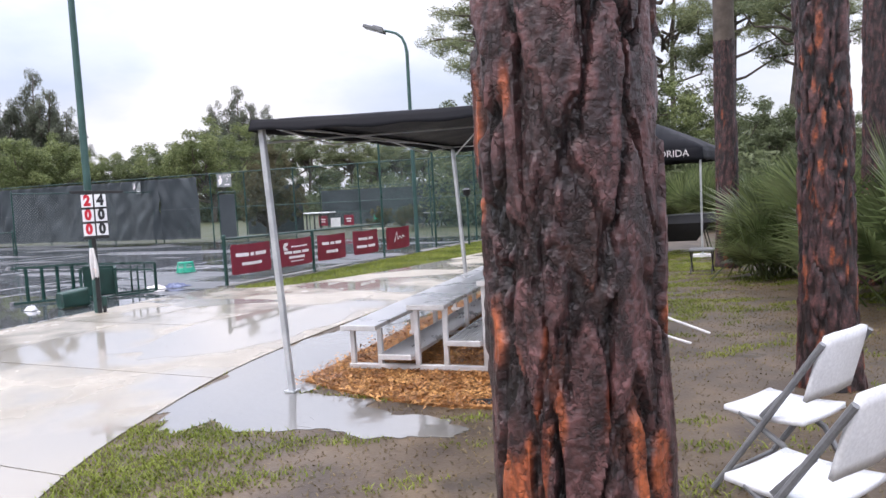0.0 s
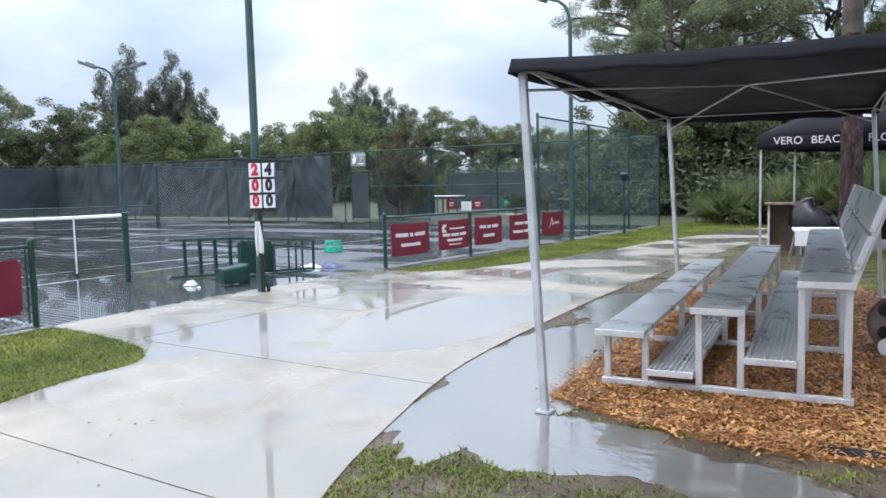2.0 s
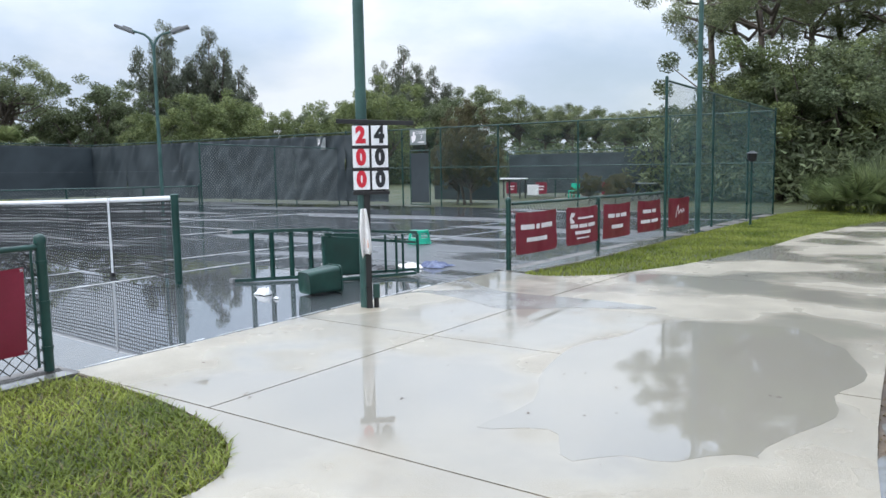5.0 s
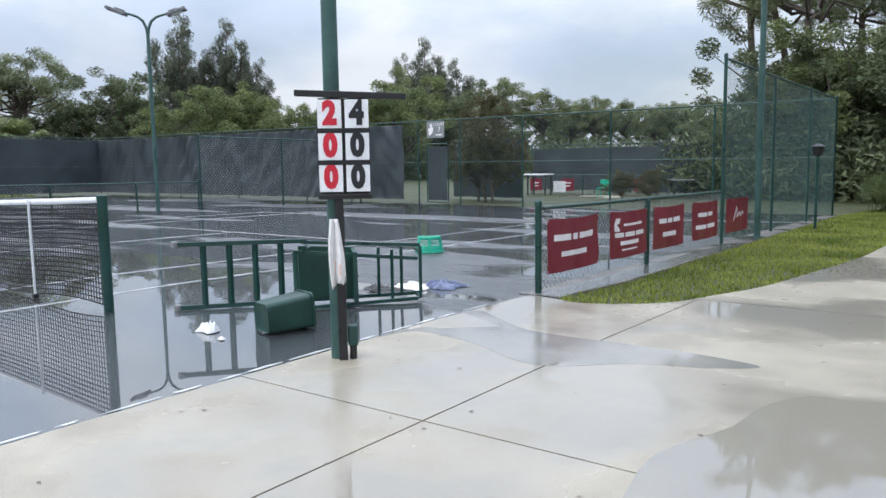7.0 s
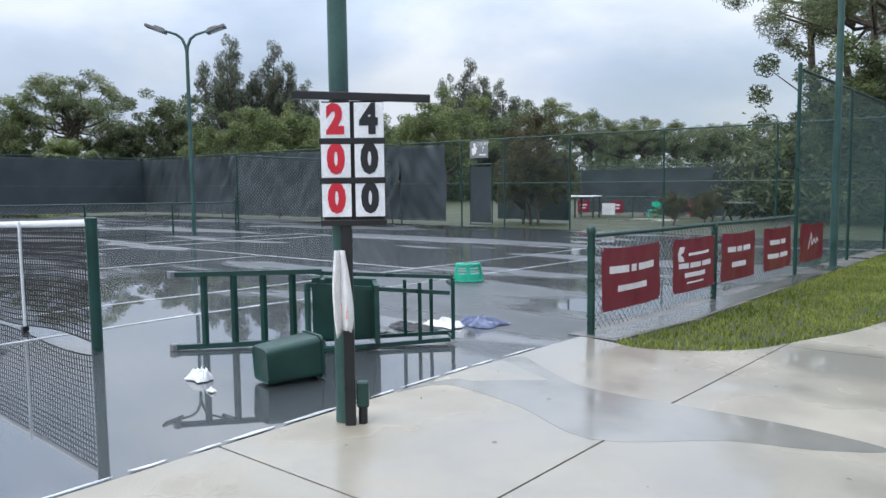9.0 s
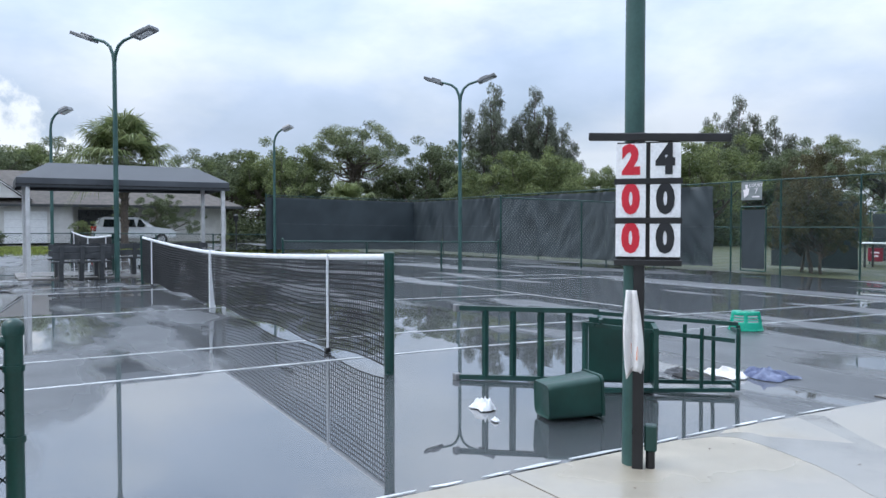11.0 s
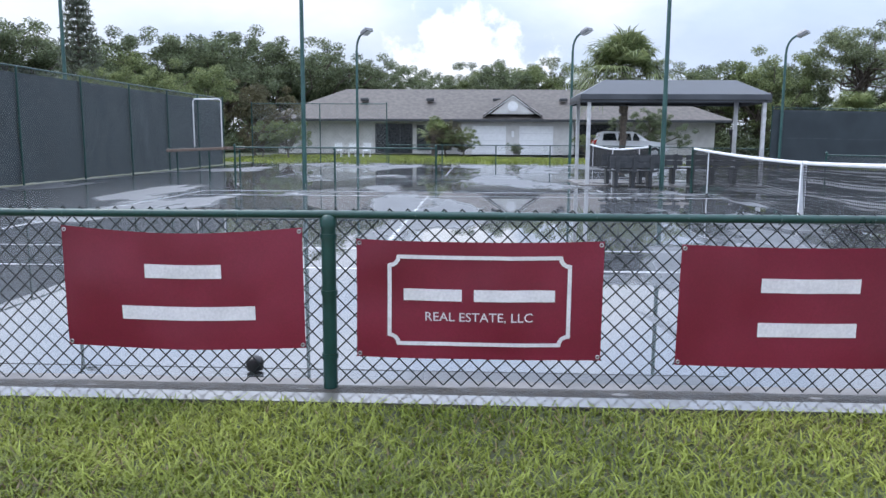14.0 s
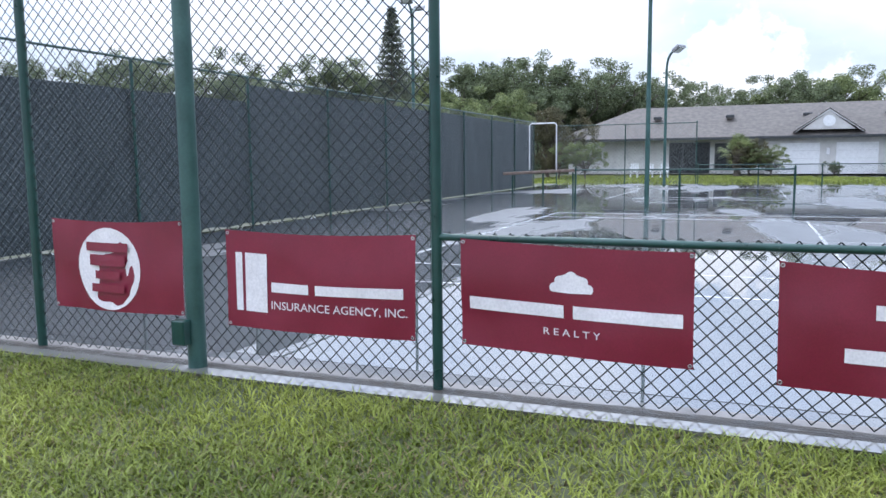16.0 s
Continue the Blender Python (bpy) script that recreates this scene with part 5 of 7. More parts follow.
def tennis_net(x_e, x_w, y, label):
    net = thing("tennis_net", label, "tennis net", group="tennis nets")
    L = x_e - x_w
    for x in (x_e, x_w):
        po = part("net_post", Mesh().tube([(x, y, -0.05), (x, y, 1.07)], 0.046, 16), GREEN, net, "green steel net post", smooth=True)
        part("post_cap", Mesh().tube([(x, y, 1.06), (x, y, 1.09), (x, y, 1.10)], [0.050, 0.050, 0.03], 16), GREEN, po, smooth=True)
        for z in (0.25, 0.55, 0.86):
            part("lacing_bar", Mesh().tube([(x, y - 0.05, z), (x, y + 0.05, z)], 0.009, 6), GREEN, po)

    def top(s):
        return 0.914 + (1.07 - 0.914) * abs(2 * s - 1) ** 1.6

    def sway(s, v):
        return y + 0.03 * math.sin(s * 23) * (1 - v) * v * 2 + 0.05 * (1 - v) * math.sin(s * math.pi)

    cords = Mesh()
    n = int(L / 0.052)
    a0, a1 = 0.055 / L, 1 - 0.055 / L
    for i in range(n + 1):
        s = a0 + (a1 - a0) * i / n
        x = x_e - L * s
        low = 0.05 + 0.03 * math.sin(s * 31)
        cords.tube([(x, sway(s, q), low + (top(s) - low) * q) for q in (0, 0.5, 1)], 0.0062, 3, caps=False)
    rows = 20
    for j in range(rows + 1):
        v = j / rows
        pts = []
        for i in range(61):
            s = a0 + (a1 - a0) * i / 60
            low = 0.05 + 0.03 * math.sin(s * 31)
            pts.append((x_e - L * s, sway(s, v), low + (top(s) - low) * v))
        cords.tube(pts, 0.0062 if j < 14 else 0.0100, 3, caps=False)
    tagged(part("netting", cords, NET_CORD, net), kind="stuff")
    part("headband", Mesh().sheet(lambda u, v: (x_e - L * (a0 + (a1 - a0) * u), y + 0.016 * math.sin(v * 2 * math.pi), top(a0 + (a1 - a0) * u) + 0.012 - 0.062 * (0.5 - 0.5 * math.cos(v * 2 * math.pi))), 60, 8), TAPE, net, "white headband tape", smooth=True)
    part("centre_strap", Mesh().box((x_e - L / 2 - 0.025, y - 0.03, 0.0), (x_e - L / 2 + 0.025, y + 0.065, 0.93), bevel=0.004), TAPE, net, "white centre strap")
    part("bottom_tape", Mesh().tube([(x_e - L * s, sway(s, 0), 0.05 + 0.03 * math.sin(s * 31)) for s in [a0 + (a1 - a0) * i / 40 for i in range(41)]], 0.008, 5), NET_CORD, net)
    for s in (1.37, L - 1.37):
        part("singles_stick", Mesh().tube([(x_e - s, y - 0.035, 0.0), (x_e - s, y - 0.035, top(s / L) + 0.01)], 0.014, 8), TAPE, net, "white singles stick", smooth=True)
        part("stick_foot", Mesh().box((x_e - s - 0.03, y - 0.065, 0.0), (x_e - s + 0.03, y - 0.005, 0.05), bevel=0.008), BLACK, net)
    return net


tennis_net(NET_E, NET_W, NET_Y, "tennis net with a white headband on a wet court")
tennis_net(CX - 17.6 + 6.4, CX - 17.6 - 6.4, NET_Y, "tennis net with a white headband on the far court")

# ---- things on the court ----
EH, ED = Vector((0.636, 0.772, 0)) * 0.95, Vector((0.772, -0.636, 0))
ROOT = Vector((-12.18, 8.96, 0.0))


def uc(h, w, d):
    """A point of the fallen chair: along its height, across its width (now upwards), and its depth."""
    p = ROOT + EH * h + ED * d
    return (p.x, p.y, 0.022 + w)


ump = thing("umpire_chair", "tall green steel umpire chair fallen on its side", "umpire chair")
for w_ in (0.0, 0.60):
    part("stile", Mesh().bar(uc(0, w_, 0), uc(1.25, w_ * 0.97 + 0.01, 0.02), 0.04, 0.04), GREEN, ump)
    part("upper_rail", Mesh().bar(uc(1.2, w_ * 0.95 + 0.01, 0.02), uc(2.42, w_ * 0.80 + 0.03, 0.05), 0.032, 0.032), GREEN, ump)
    part("foot_cap", Mesh().box((-0.03, -0.03, -0.03), (0.03, 0.03, 0.03), m=Matrix.Translation(uc(-0.02, w_, 0)), bevel=0.006), CHAIR_GREY, ump)
for h_ in (0.24, 0.49, 0.74, 0.99):
    part("step", Mesh().bar(uc(h_, 0.0, 0.0), uc(h_, 0.60, 0.0), 0.05, 0.035), GREEN, ump)
for w_, d0, d1 in ((0.0, 0.42, 0.36), (0.52, 0.30, 0.34)):
    part("rear_leg", Mesh().bar(uc(0.95 if w_ < 0.1 else 1.1, w_, d0), uc(2.35, w_ * 0.75 + 0.01, d1 * 0.7), 0.032, 0.032), GREEN, ump)
part("rear_cross_bar", Mesh().bar(uc(1.12, 0.0, 0.40), uc(1.12, 0.52, 0.32), 0.04, 0.03), GREEN, ump)
part("seat", Mesh().loft([[uc(1.16, 0.03, 0.05), uc(1.16, 0.55, 0.05), uc(1.16, 0.55, 0.10), uc(1.16, 0.03, 0.10)], [uc(1.72, 0.03, 0.06), uc(1.72, 0.52, 0.06), uc(1.72, 0.52, 0.11), uc(1.72, 0.03, 0.11)]]), BIN_GREEN, ump)
part("seat_deck", Mesh().loft([[uc(1.68, 0.03, 0.05), uc(1.72, 0.03, 0.05), uc(1.72, 0.52, 0.05), uc(1.68, 0.52, 0.05)], [uc(1.68, 0.03, 0.40), uc(1.72, 0.03, 0.40), uc(1.72, 0.50, 0.36), uc(1.68, 0.50, 0.36)]]), BIN_GREEN, ump)
for h_, d_ in ((1.98, 0.05), (2.08, 0.28), (2.22, 0.05), (2.42, 0.06), (2.38, 0.25)):
    part("arm_bar", Mesh().bar(uc(h_, 0.01, d_), uc(h_, 0.50, d_), 0.022, 0.022), GREEN, ump)
for h_, w_ in ((1.25, 0.0), (1.25, 0.55), (2.38, 0.02), (2.38, 0.47)):
    part("depth_bar", Mesh().bar(uc(h_, w_, 0.02), uc(h_, w_, 0.36 if h_ < 2 else 0.25), 0.028, 0.028), GREEN, ump)

bin_m = Matrix.Translation((-10.70, 8.93, 0.143)) @ Matrix.Rotation(radians(78), 4, "Z") @ Matrix.Rotation(radians(90 - 3), 4, "Y") @ Matrix.Scale(0.78, 4)


def round_rect(w, r, z, n=5):
    pts = []
    for sx, sy, a0 in ((1, 1, 0), (-1, 1, 90), (-1, -1, 180), (1, -1, 270)):
        for i in range(n):
            a = radians(a0 + 90 * i / (n - 1))
            pts.append((sx * (w - r) + r * math.cos(a), sy * (w - r) + r * math.sin(a), z))
    return pts


wb = thing("waste_bin", "dark green plastic waste bin lying on its side", "waste bin", at=bin_m)
loops = [round_rect(0.135, 0.05, 0.012), round_rect(0.15, 0.055, 0.0), round_rect(0.157, 0.055, 0.02), round_rect(0.178, 0.055, 0.50), round_rect(0.190, 0.055, 0.505), round_rect(0.190, 0.055, 0.53), round_rect(0.172, 0.05, 0.53), round_rect(0.150, 0.05, 0.03)]
part("body", Mesh().loft([[(x, y, z - 0.26) for x, y, z in lp] for lp in loops], caps=True), BIN_GREEN, wb, smooth=True)

ts = thing("seat_shell", "teal plastic bucket seat lying upside down on the wet court", "plastic seat", at=Matrix.Translation((-13.25, 14.15, gz(0, 14.15))) @ Matrix.Rotation(radians(38), 4, "Z") @ Matrix.Scale(0.98, 4))


def shell_fn(u, z):
    a = radians(-108 + 216 * u)
    r = 0.205 - 0.16 * z
    return (math.sin(a) * r * 1.1, -math.cos(a) * r, z)


shell = Mesh()
NU, NV = 28, 15
for b_ in range(NV + 1):
    for a_ in range(NU + 1):
        shell.v.append(shell_fn(a_ / NU, 0.26 * b_ / NV))
for b_ in range(NV):
    for a_ in range(NU):
        if not (b_ in (7, 9, 11) and 7 <= a_ <= 20 and a_ not in (13, 14)):
            k_ = b_ * (NU + 1) + a_
            shell.f.append((k_, k_ + 1, k_ + NU + 2, k_ + NU + 1))
part("shell", shell, TEAL, ts, smooth=True, solid=0.010)
part("rolled_rim", Mesh().tube([shell_fn(a_ / 20, 0.012) for a_ in range(21)], 0.012, 8), TEAL, ts, smooth=True)
part("shell_cap", Mesh().face([shell_fn(i / 20, 0.26) for i in range(21)]), TEAL, ts, solid=0.01)


def heap(name, label, at, material, w, d, h, seed, category):
    """A crumpled cloth lying on the ground."""
    t = thing(name, label, category, at=at)

    def fn(u, v):
        x, y = (u - 0.5) * w, (v - 0.5) * d
        e = max(0.0, 1 - (2 * u - 1) ** 2) * max(0.0, 1 - (2 * v - 1) ** 2)
        k = noise.noise(Vector((u * 4 + seed, v * 4, seed))) * 0.6 + noise.noise(Vector((u * 9, v * 9 + seed, 3))) * 0.4
        return (x + 0.05 * w * math.sin(v * 7 + seed), y + 0.08 * d * math.sin(u * 6 + seed), 0.004 + h * e ** 0.5 * (0.55 + 0.9 * k) if e > 0 else 0.004)

    part("cloth", Mesh().sheet(fn, 26, 20), material, t, smooth=True)
    return t


heap("jacket", "soaked blue jacket lying on the wet court", (-10.95, 11.45, gz(0, 11.4)), CLOTH_BLUE, 0.42, 0.34, 0.10, 1.0, "clothing")
heap("towel", "white towel crumpled on the wet court", (-11.15, 11.15, gz(0, 11.1)), CLOTH, 0.36, 0.22, 0.09, 4.0, "towel")
heap("towel", "grey sodden cloth crumpled on the court", (-11.55, 10.55, 0.0), CHAIR_GREY, 0.42, 0.26, 0.10, 6.0, "cloth")
heap("net_bag", "dark rope bag lying on the court", (-11.3, 10.85, gz(0, 10.9)), BLACK, 0.50, 0.24, 0.07, 8.0, "bag")
heap("plastic_bag", "clear white plastic bag on the wet court", (-11.18, 8.55, 0.0), WHITE_PLASTIC, 0.17, 0.13, 0.11, 11.0, "plastic bag")
heap("paper_scrap", "small scrap of white paper on the court", (-10.85, 8.42, 0.0), WHITE_PLASTIC, 0.07, 0.04, 0.03, 13.0, "paper")

bl = thing("bollard_lamp", "dark green post lantern beside the path", "lamp", at=(-9.25, 22.0, gz(0, 22)))
part("post", Mesh().tube([(0, 0, 0), (0, 0, 1.5)], 0.03, 10), GREEN, bl, smooth=True)
part("lantern", Mesh().tube([(0, 0, 1.5), (0, 0, 1.54), (0, 0, 1.68), (0, 0, 1.70), (0, 0, 1.76)], [0.04, 0.10, 0.12, 0.14, 0.03], 12), BLACK, bl)

ball = thing("roller_knob", "small black plastic drain cap by the fence", "drain cap", at=(-10.29, 2.04, 0.0))
part("cap", Mesh().tube([(0, 0, 0.008), (0, 0, 0.05), (0, 0, 0.075), (0, 0, 0.085)], [0.045, 0.05, 0.035, 0.01], 12), BLACK, ball, smooth=True)

# ---- shade pavilion, benches, signs, far side ----
pv = thing("shade_pavilion", "grey fabric shade pavilion on pale posts", "pavilion")
PX0, PX1, PY0, PY1 = -27.75, -30.3, 6.05, 11.2
for x in (PX0 - 0.12, PX1 + 0.12):
    for y in (PY0 + 0.25, PY1 - 0.15):
        part("post", Mesh().box((x - 0.05, y - 0.05, 0), (x + 0.05, y + 0.05, 2.45), bevel=0.008), ALU_WHITE, pv)
inset = 0.75
SKIRT = 2.28
roof = [[(PX0, PY0, SKIRT), (PX0, PY1, SKIRT), (PX1, PY1, SKIRT), (PX1, PY0, SKIRT)], [(PX0, PY0, 2.50), (PX0, PY1, 2.50), (PX1, PY1, 2.50), (PX1, PY0, 2.50)],
        [(PX0 - inset, PY0 + inset, 2.93), (PX0 - inset, PY1 - inset, 2.93), (PX1 + inset, PY1 - inset, 2.93), (PX1 + inset, PY0 + inset, 2.93)]]
part("roof_cloth", Mesh().loft([[Vector(p) for p in lp] for lp in roof], caps=False).face([(PX0 - inset, PY0 + inset, 2.93), (PX0 - inset, PY1 - inset, 2.93), (PX1 + inset, PY1 - inset, 2.93), (PX1 + inset, PY0 + inset, 2.93)]), AWNING, pv, solid=0.02)
for p, q in (((PX0, PY0), (PX0, PY1)), ((PX0, PY1), (PX1, PY1)), ((PX1, PY1), (PX1, PY0)), ((PX1, PY0), (PX0, PY0))):
    part("eave_bar", Mesh().bar((*p, 2.34), (*q, 2.34), 0.04, 0.03), BLACK, pv)
mb = Mesh()
plate(mb, [(PX0 + 0.25, PY0), (PX0 + 0.25, PY1), (PX1 - 0.2, PY1), (PX1 - 0.2, PY0)], 0.03, 0.05)
tagged(part("pad", mb, CURB), "wet concrete pad under the shade pavilion", "pad", kind="structure")


def bench(x, y0, y1, face, base=0.03):
    b = thing("bench", "dark plank bench with a backrest, under a shade roof", "bench", group="court benches", at=(x, (y0 + y1) / 2, base))
    L = (y1 - y0) / 2
    for i in range(3):
        part("seat_plank", Mesh().box((face * (0.03 + 0.15 * i) - 0.065, -L, 0.42), (face * (0.03 + 0.15 * i) + 0.065, L, 0.46), bevel=0.008), BENCH, b)
    for i in range(2):
        part("back_plank", Mesh().box((face * -0.10 - 0.02, -L, 0.52 + 0.16 * i), (face * -0.10 + 0.02, L, 0.66 + 0.16 * i), bevel=0.008), BENCH, b)
    for y in (-L + 0.2, 0.0, L - 0.2):
        lg = part("leg", Mesh().box((face * 0.18 - 0.18, y - 0.05, 0.0), (face * 0.18 + 0.18, y + 0.05, 0.42), bevel=0.01), BENCH, b)
        part("back_post", Mesh().box((face * -0.14 - 0.02, y - 0.05, 0.40), (face * -0.14 + 0.02, y + 0.05, 0.84), bevel=0.006), BENCH, b)
    return b


bench(-26.95, 6.75, 8.05, -1, 0.0)
bench(-28.3, 6.75, 9.0, -1)
bench(-28.3, 9.1, 10.7, -1)
heap("hose", "coiled green hose by the net post", (-26.2, 9.25, 0.0), GREEN, 0.7, 0.5, 0.14, 3.0, "hose")


def court_sign(x, z, w, h, text):
    s = thing("court_sign", "grey court sign on a chain-link fence", "sign", group="court signs")
    y = COURT_N - 0.05
    part("plate", Mesh().box((x - w / 2, y - 0.012, z - h / 2), (x + w / 2, y, z + h / 2), bevel=0.004), SIGN_GREY, s)
    r = Matrix.Rotation(radians(90), 4, "X")
    if text:
        letters("word", "COURT", h * 0.26, Matrix.Translation((x + w * 0.2, y - 0.016, z + h * 0.30)) @ r, WHITE_INK, s)
        letters("numeral", text, h * 0.42, Matrix.Translation((x + w * 0.22, y - 0.016, z - h * 0.02)) @ r, WHITE_INK, s)
    part("emblem", Mesh().face([(x - w * 0.25 + dx * w * 0.17, y - 0.016, z + dz * h * 0.36) for dx, dz in ((-0.6, -1), (0.5, -0.6), (0.9, 0.3), (0.3, 0.5), (0.4, 1), (-0.4, 1), (-0.2, 0.3), (-0.9, 0.2))]), WHITE_INK, s, "pale emblem shape")
    part("print_bar", Mesh().box((x + w * 0.02, y - 0.015, z - h * 0.36), (x + w * 0.38, y - 0.0125, z - h * 0.28)), WHITE_INK, s)
    return s


GN = gz(0, COURT_N)
court_sign(-23.05, 2.72 + GN, 0.80, 0.60, "7")
court_sign(-28.3, 2.62 + GN, 0.50, 0.52, "")
gate = thing("gate", "narrow chain-link gate with dark fabric in the fence", "gate", at=(-23.0, COURT_N - 0.02, GN))
for x in (-0.48, 0.48):
    part("gate_stile", Mesh().tube([(x, 0, 0.08), (x, 0, 2.2)], 0.022, 8), GREEN, gate, smooth=True)
for z in (0.08, 2.2):
    part("gate_rail", Mesh().tube([(-0.48, 0, z), (0.48, 0, z)], 0.022, 8), GREEN, gate, smooth=True)
part("gate_fabric", Mesh().sheet(lambda u, v: (-0.44 + 0.88 * u, 0.02 * noise.noise(Vector((u * 4, v * 5, 3))) - 0.01, 0.15 + 1.95 * v), 12, 20), SCREEN, gate, smooth=True)

# a second enclosure to the north: grass, a screen with small banners, a path
windscreen("windscreen", (-25.2, 38.0), (-18.5, 38.0), 0.15, 2.15, 300, pull=0.04)
windscreen("windscreen", (-18.3, 36.6), (-14.6, 37.2), 0.15, 2.35, 310, pull=0.04)
windscreen("windscreen", (-25.4, 31.5), (-22.0, 31.5), 0.1, 2.5, 330, pull=0.05)
windscreen("windscreen", (-24.6, COURT_N), (-26.9, COURT_N), 0.15, 2.95, 320, pull=0.14, off=-0.06)
fence("tall_fence", "tall green chain-link fence of the next court", [(-25.4, 38.1), (-22.0, 38.1), (-18.4, 38.1), (-14.5, 37.3)], 2.3, pitch=0.3, wire=WIRE)
fence("low_fence", "low chain-link fence of the next court", [(-25.4, 36.9), (-22.0, 36.9), (-18.0, 36.9)], 0.9, pitch=0.2, wire=GALV)
for x0, w0 in ((-24.75, 0.62), (-23.05, 0.62), (-19.5, 0.6), (-18.7, 0.55)):
    bnr = thing("banner", "small maroon banner on a distant fence", "banner", group="distant banners")
    part("sheet", Mesh().box((x0, 36.83, -0.16), (x0 + w0, 36.85, 0.40)), MAROON, bnr)
    part("print_bar", Mesh().box((x0 + 0.14, 36.820, 0.17), (x0 + w0 - 0.14, 36.824, 0.23)), WHITE_INK, bnr)
    part("print_bar", Mesh().box((x0 + 0.18, 36.820, 0.03), (x0 + w0 - 0.18, 36.824, 0.09)), WHITE_INK, bnr)
ct = thing("counter_table", "long table with a white top on dark legs", "table", at=(-24.0, 35.6, gz(0, 35.6)))
part("tabletop", Mesh().box((-1.0, -0.35, 0.92), (1.0, 0.35, 0.98), bevel=0.01), WHITE_PLASTIC, ct)
for x in (-0.9, 0.0, 0.9):
    for y in (-0.28, 0.28):
        part("leg", Mesh().box((x - 0.03, y - 0.03, 0.0), (x + 0.03, y + 0.03, 0.92)), BENCH, ct)
pt = thing("picnic_table", "dark picnic table on the grass beyond the fence", "table", at=(-16.9, 35.6, gz(0, 35.6)))
part("tabletop", Mesh().box((-0.6, -0.35, 0.70), (0.6, 0.35, 0.75), bevel=0.01), SIGN_GREY, pt)
for x in (-0.45, 0.45):
    part("leg", Mesh().bar((x, -0.5, 0.0), (x, 0.25, 0.7), 0.06, 0.06), BENCH, pt)
    part("leg", Mesh().bar((x, 0.5, 0.0), (x, -0.25, 0.7), 0.06, 0.06), BENCH, pt)
gs_ = thing("lawn_chair", "small teal lawn chair by the far fence", "chair", at=(-20.7, 36.3, gz(0, 36.3)))
part("seat", Mesh().box((-0.22, -0.2, 0.32), (0.22, 0.2, 0.37), bevel=0.01), TEAL, gs_)
part("backrest", Mesh().box((-0.22, 0.17, 0.37), (0.22, 0.21, 0.70), bevel=0.01), TEAL, gs_)
for x in (-0.19, 0.19):
    for y in (-0.17, 0.17):
        part("leg", Mesh().box((x - 0.02, y - 0.02, 0.0), (x + 0.02, y + 0.02, 0.33)), TEAL, gs_)
mb = Mesh()
plate(mb, [(-20.6 + 1.5 * math.cos(a_ * 0.2618), 35.3 + 1.15 * math.sin(a_ * 0.2618)) for a_ in range(24)], 0.0, 0.03)
tagged(part("pavement", mb, CONCRETE), "round pale wet concrete pad beyond the fence", "pavement", kind="structure")
ws_ = thing("yard_sign", "small white notice on a stake in the grass", "sign", at=(-20.95, 32.7, gz(0, 32.7)))
part("stake", Mesh().tube([(0, 0, 0), (0, 0, 0.35)], 0.012, 6), CHAIR_GREY, ws_)
part("board", Mesh().box((-0.28, -0.01, 0.3), (0.28, 0.01, 0.75), bevel=0.004), WHITE_PLASTIC, ws_)
for px, py, s in ((-18.2, 32.5, 61), (-17.6, 34.6, 62), (-17.2, 32.9, 63)):
    plant("brown", px, py, 1.3, s)

# ---- far lawn, house, car ----
HX = -64.0
house = thing("house", "long low stucco house with a grey hip roof", "house", at=(HX, 0, 0.12))


def wall_box(name, lo, hi, material=STUCCO, label=""):
    return part(name, Mesh().box(lo, hi), material, house, label)


def hip(y0, y1, d0, d1, eave, rise, over=0.6):
    """A hip roof with fascia; d is the depth from the front (negative x)."""
    a = [(over - d0, y0 - over, eave), (over - d0, y1 + over, eave), (-d1 - over, y1 + over, eave), (-d1 - over, y0 - over, eave)]
    half = (d1 - d0) / 2
    r = [(-d0 - half, y0 + half, eave + rise), (-d0 - half, y1 - half, eave + rise)]
    m = Mesh()
    m.face([a[0], a[1], r[1], r[0]]).face([a[1], a[2], r[1]]).face([a[2], a[3], r[0], r[1]]).face([a[3], a[0], r[0]])
    m.face(list(reversed(a)))
    ob = part("roof", m, SHINGLE, house, "grey shingle hip roof")
    f = Mesh()
    for i in range(4):
        p, q = Vector(a[i]), Vector(a[(i + 1) % 4])
        f.bar(p - Vector((0, 0, 0.08)), q - Vector((0, 0, 0.08)), 0.06, 0.18)
    part("fascia", f, BENCH, ob, "dark fascia board")
    return ob


wall_box("wall", (-9.0, -12.2, 0), (-1.5, 1.9, 2.62))
wall_box("wall", (-9.0, 1.9, 0), (0.0, 10.4, 2.62))
wall_box("wall", (-9.0, 10.4, 0), (-2.0, 21.3, 2.62))
hip(-12.6, 21.6, 1.0, 11.0, 2.62, 2.55)
hip(1.7, 10.6, -0.2, 7.5, 2.60, 1.9, over=0.4)
for y0, y1 in ((2.85, 5.35), (6.35, 8.85)):
    d = part("garage_door", Mesh().box((0.0, y0, 0.02), (0.05, y1, 2.12)), DOOR_WHITE, house, "white garage door")
    for i in range(1, 4):
        part("panel_joint", Mesh().box((0.05, y0 + 0.02, i * 0.53 - 0.01), (0.054, y1 - 0.02, i * 0.53 + 0.01)), ALU_WHITE, d)
dormer = part("dormer", Mesh().loft([[(0.5, 4.2, 3.0), (0.5, 7.4, 3.0), (0.5, 5.8, 4.25)], [(-3.5, 4.2, 3.0), (-3.5, 7.4, 3.0), (-3.5, 5.8, 4.25)]]), STUCCO, house, "stucco gable dormer with a round vent")
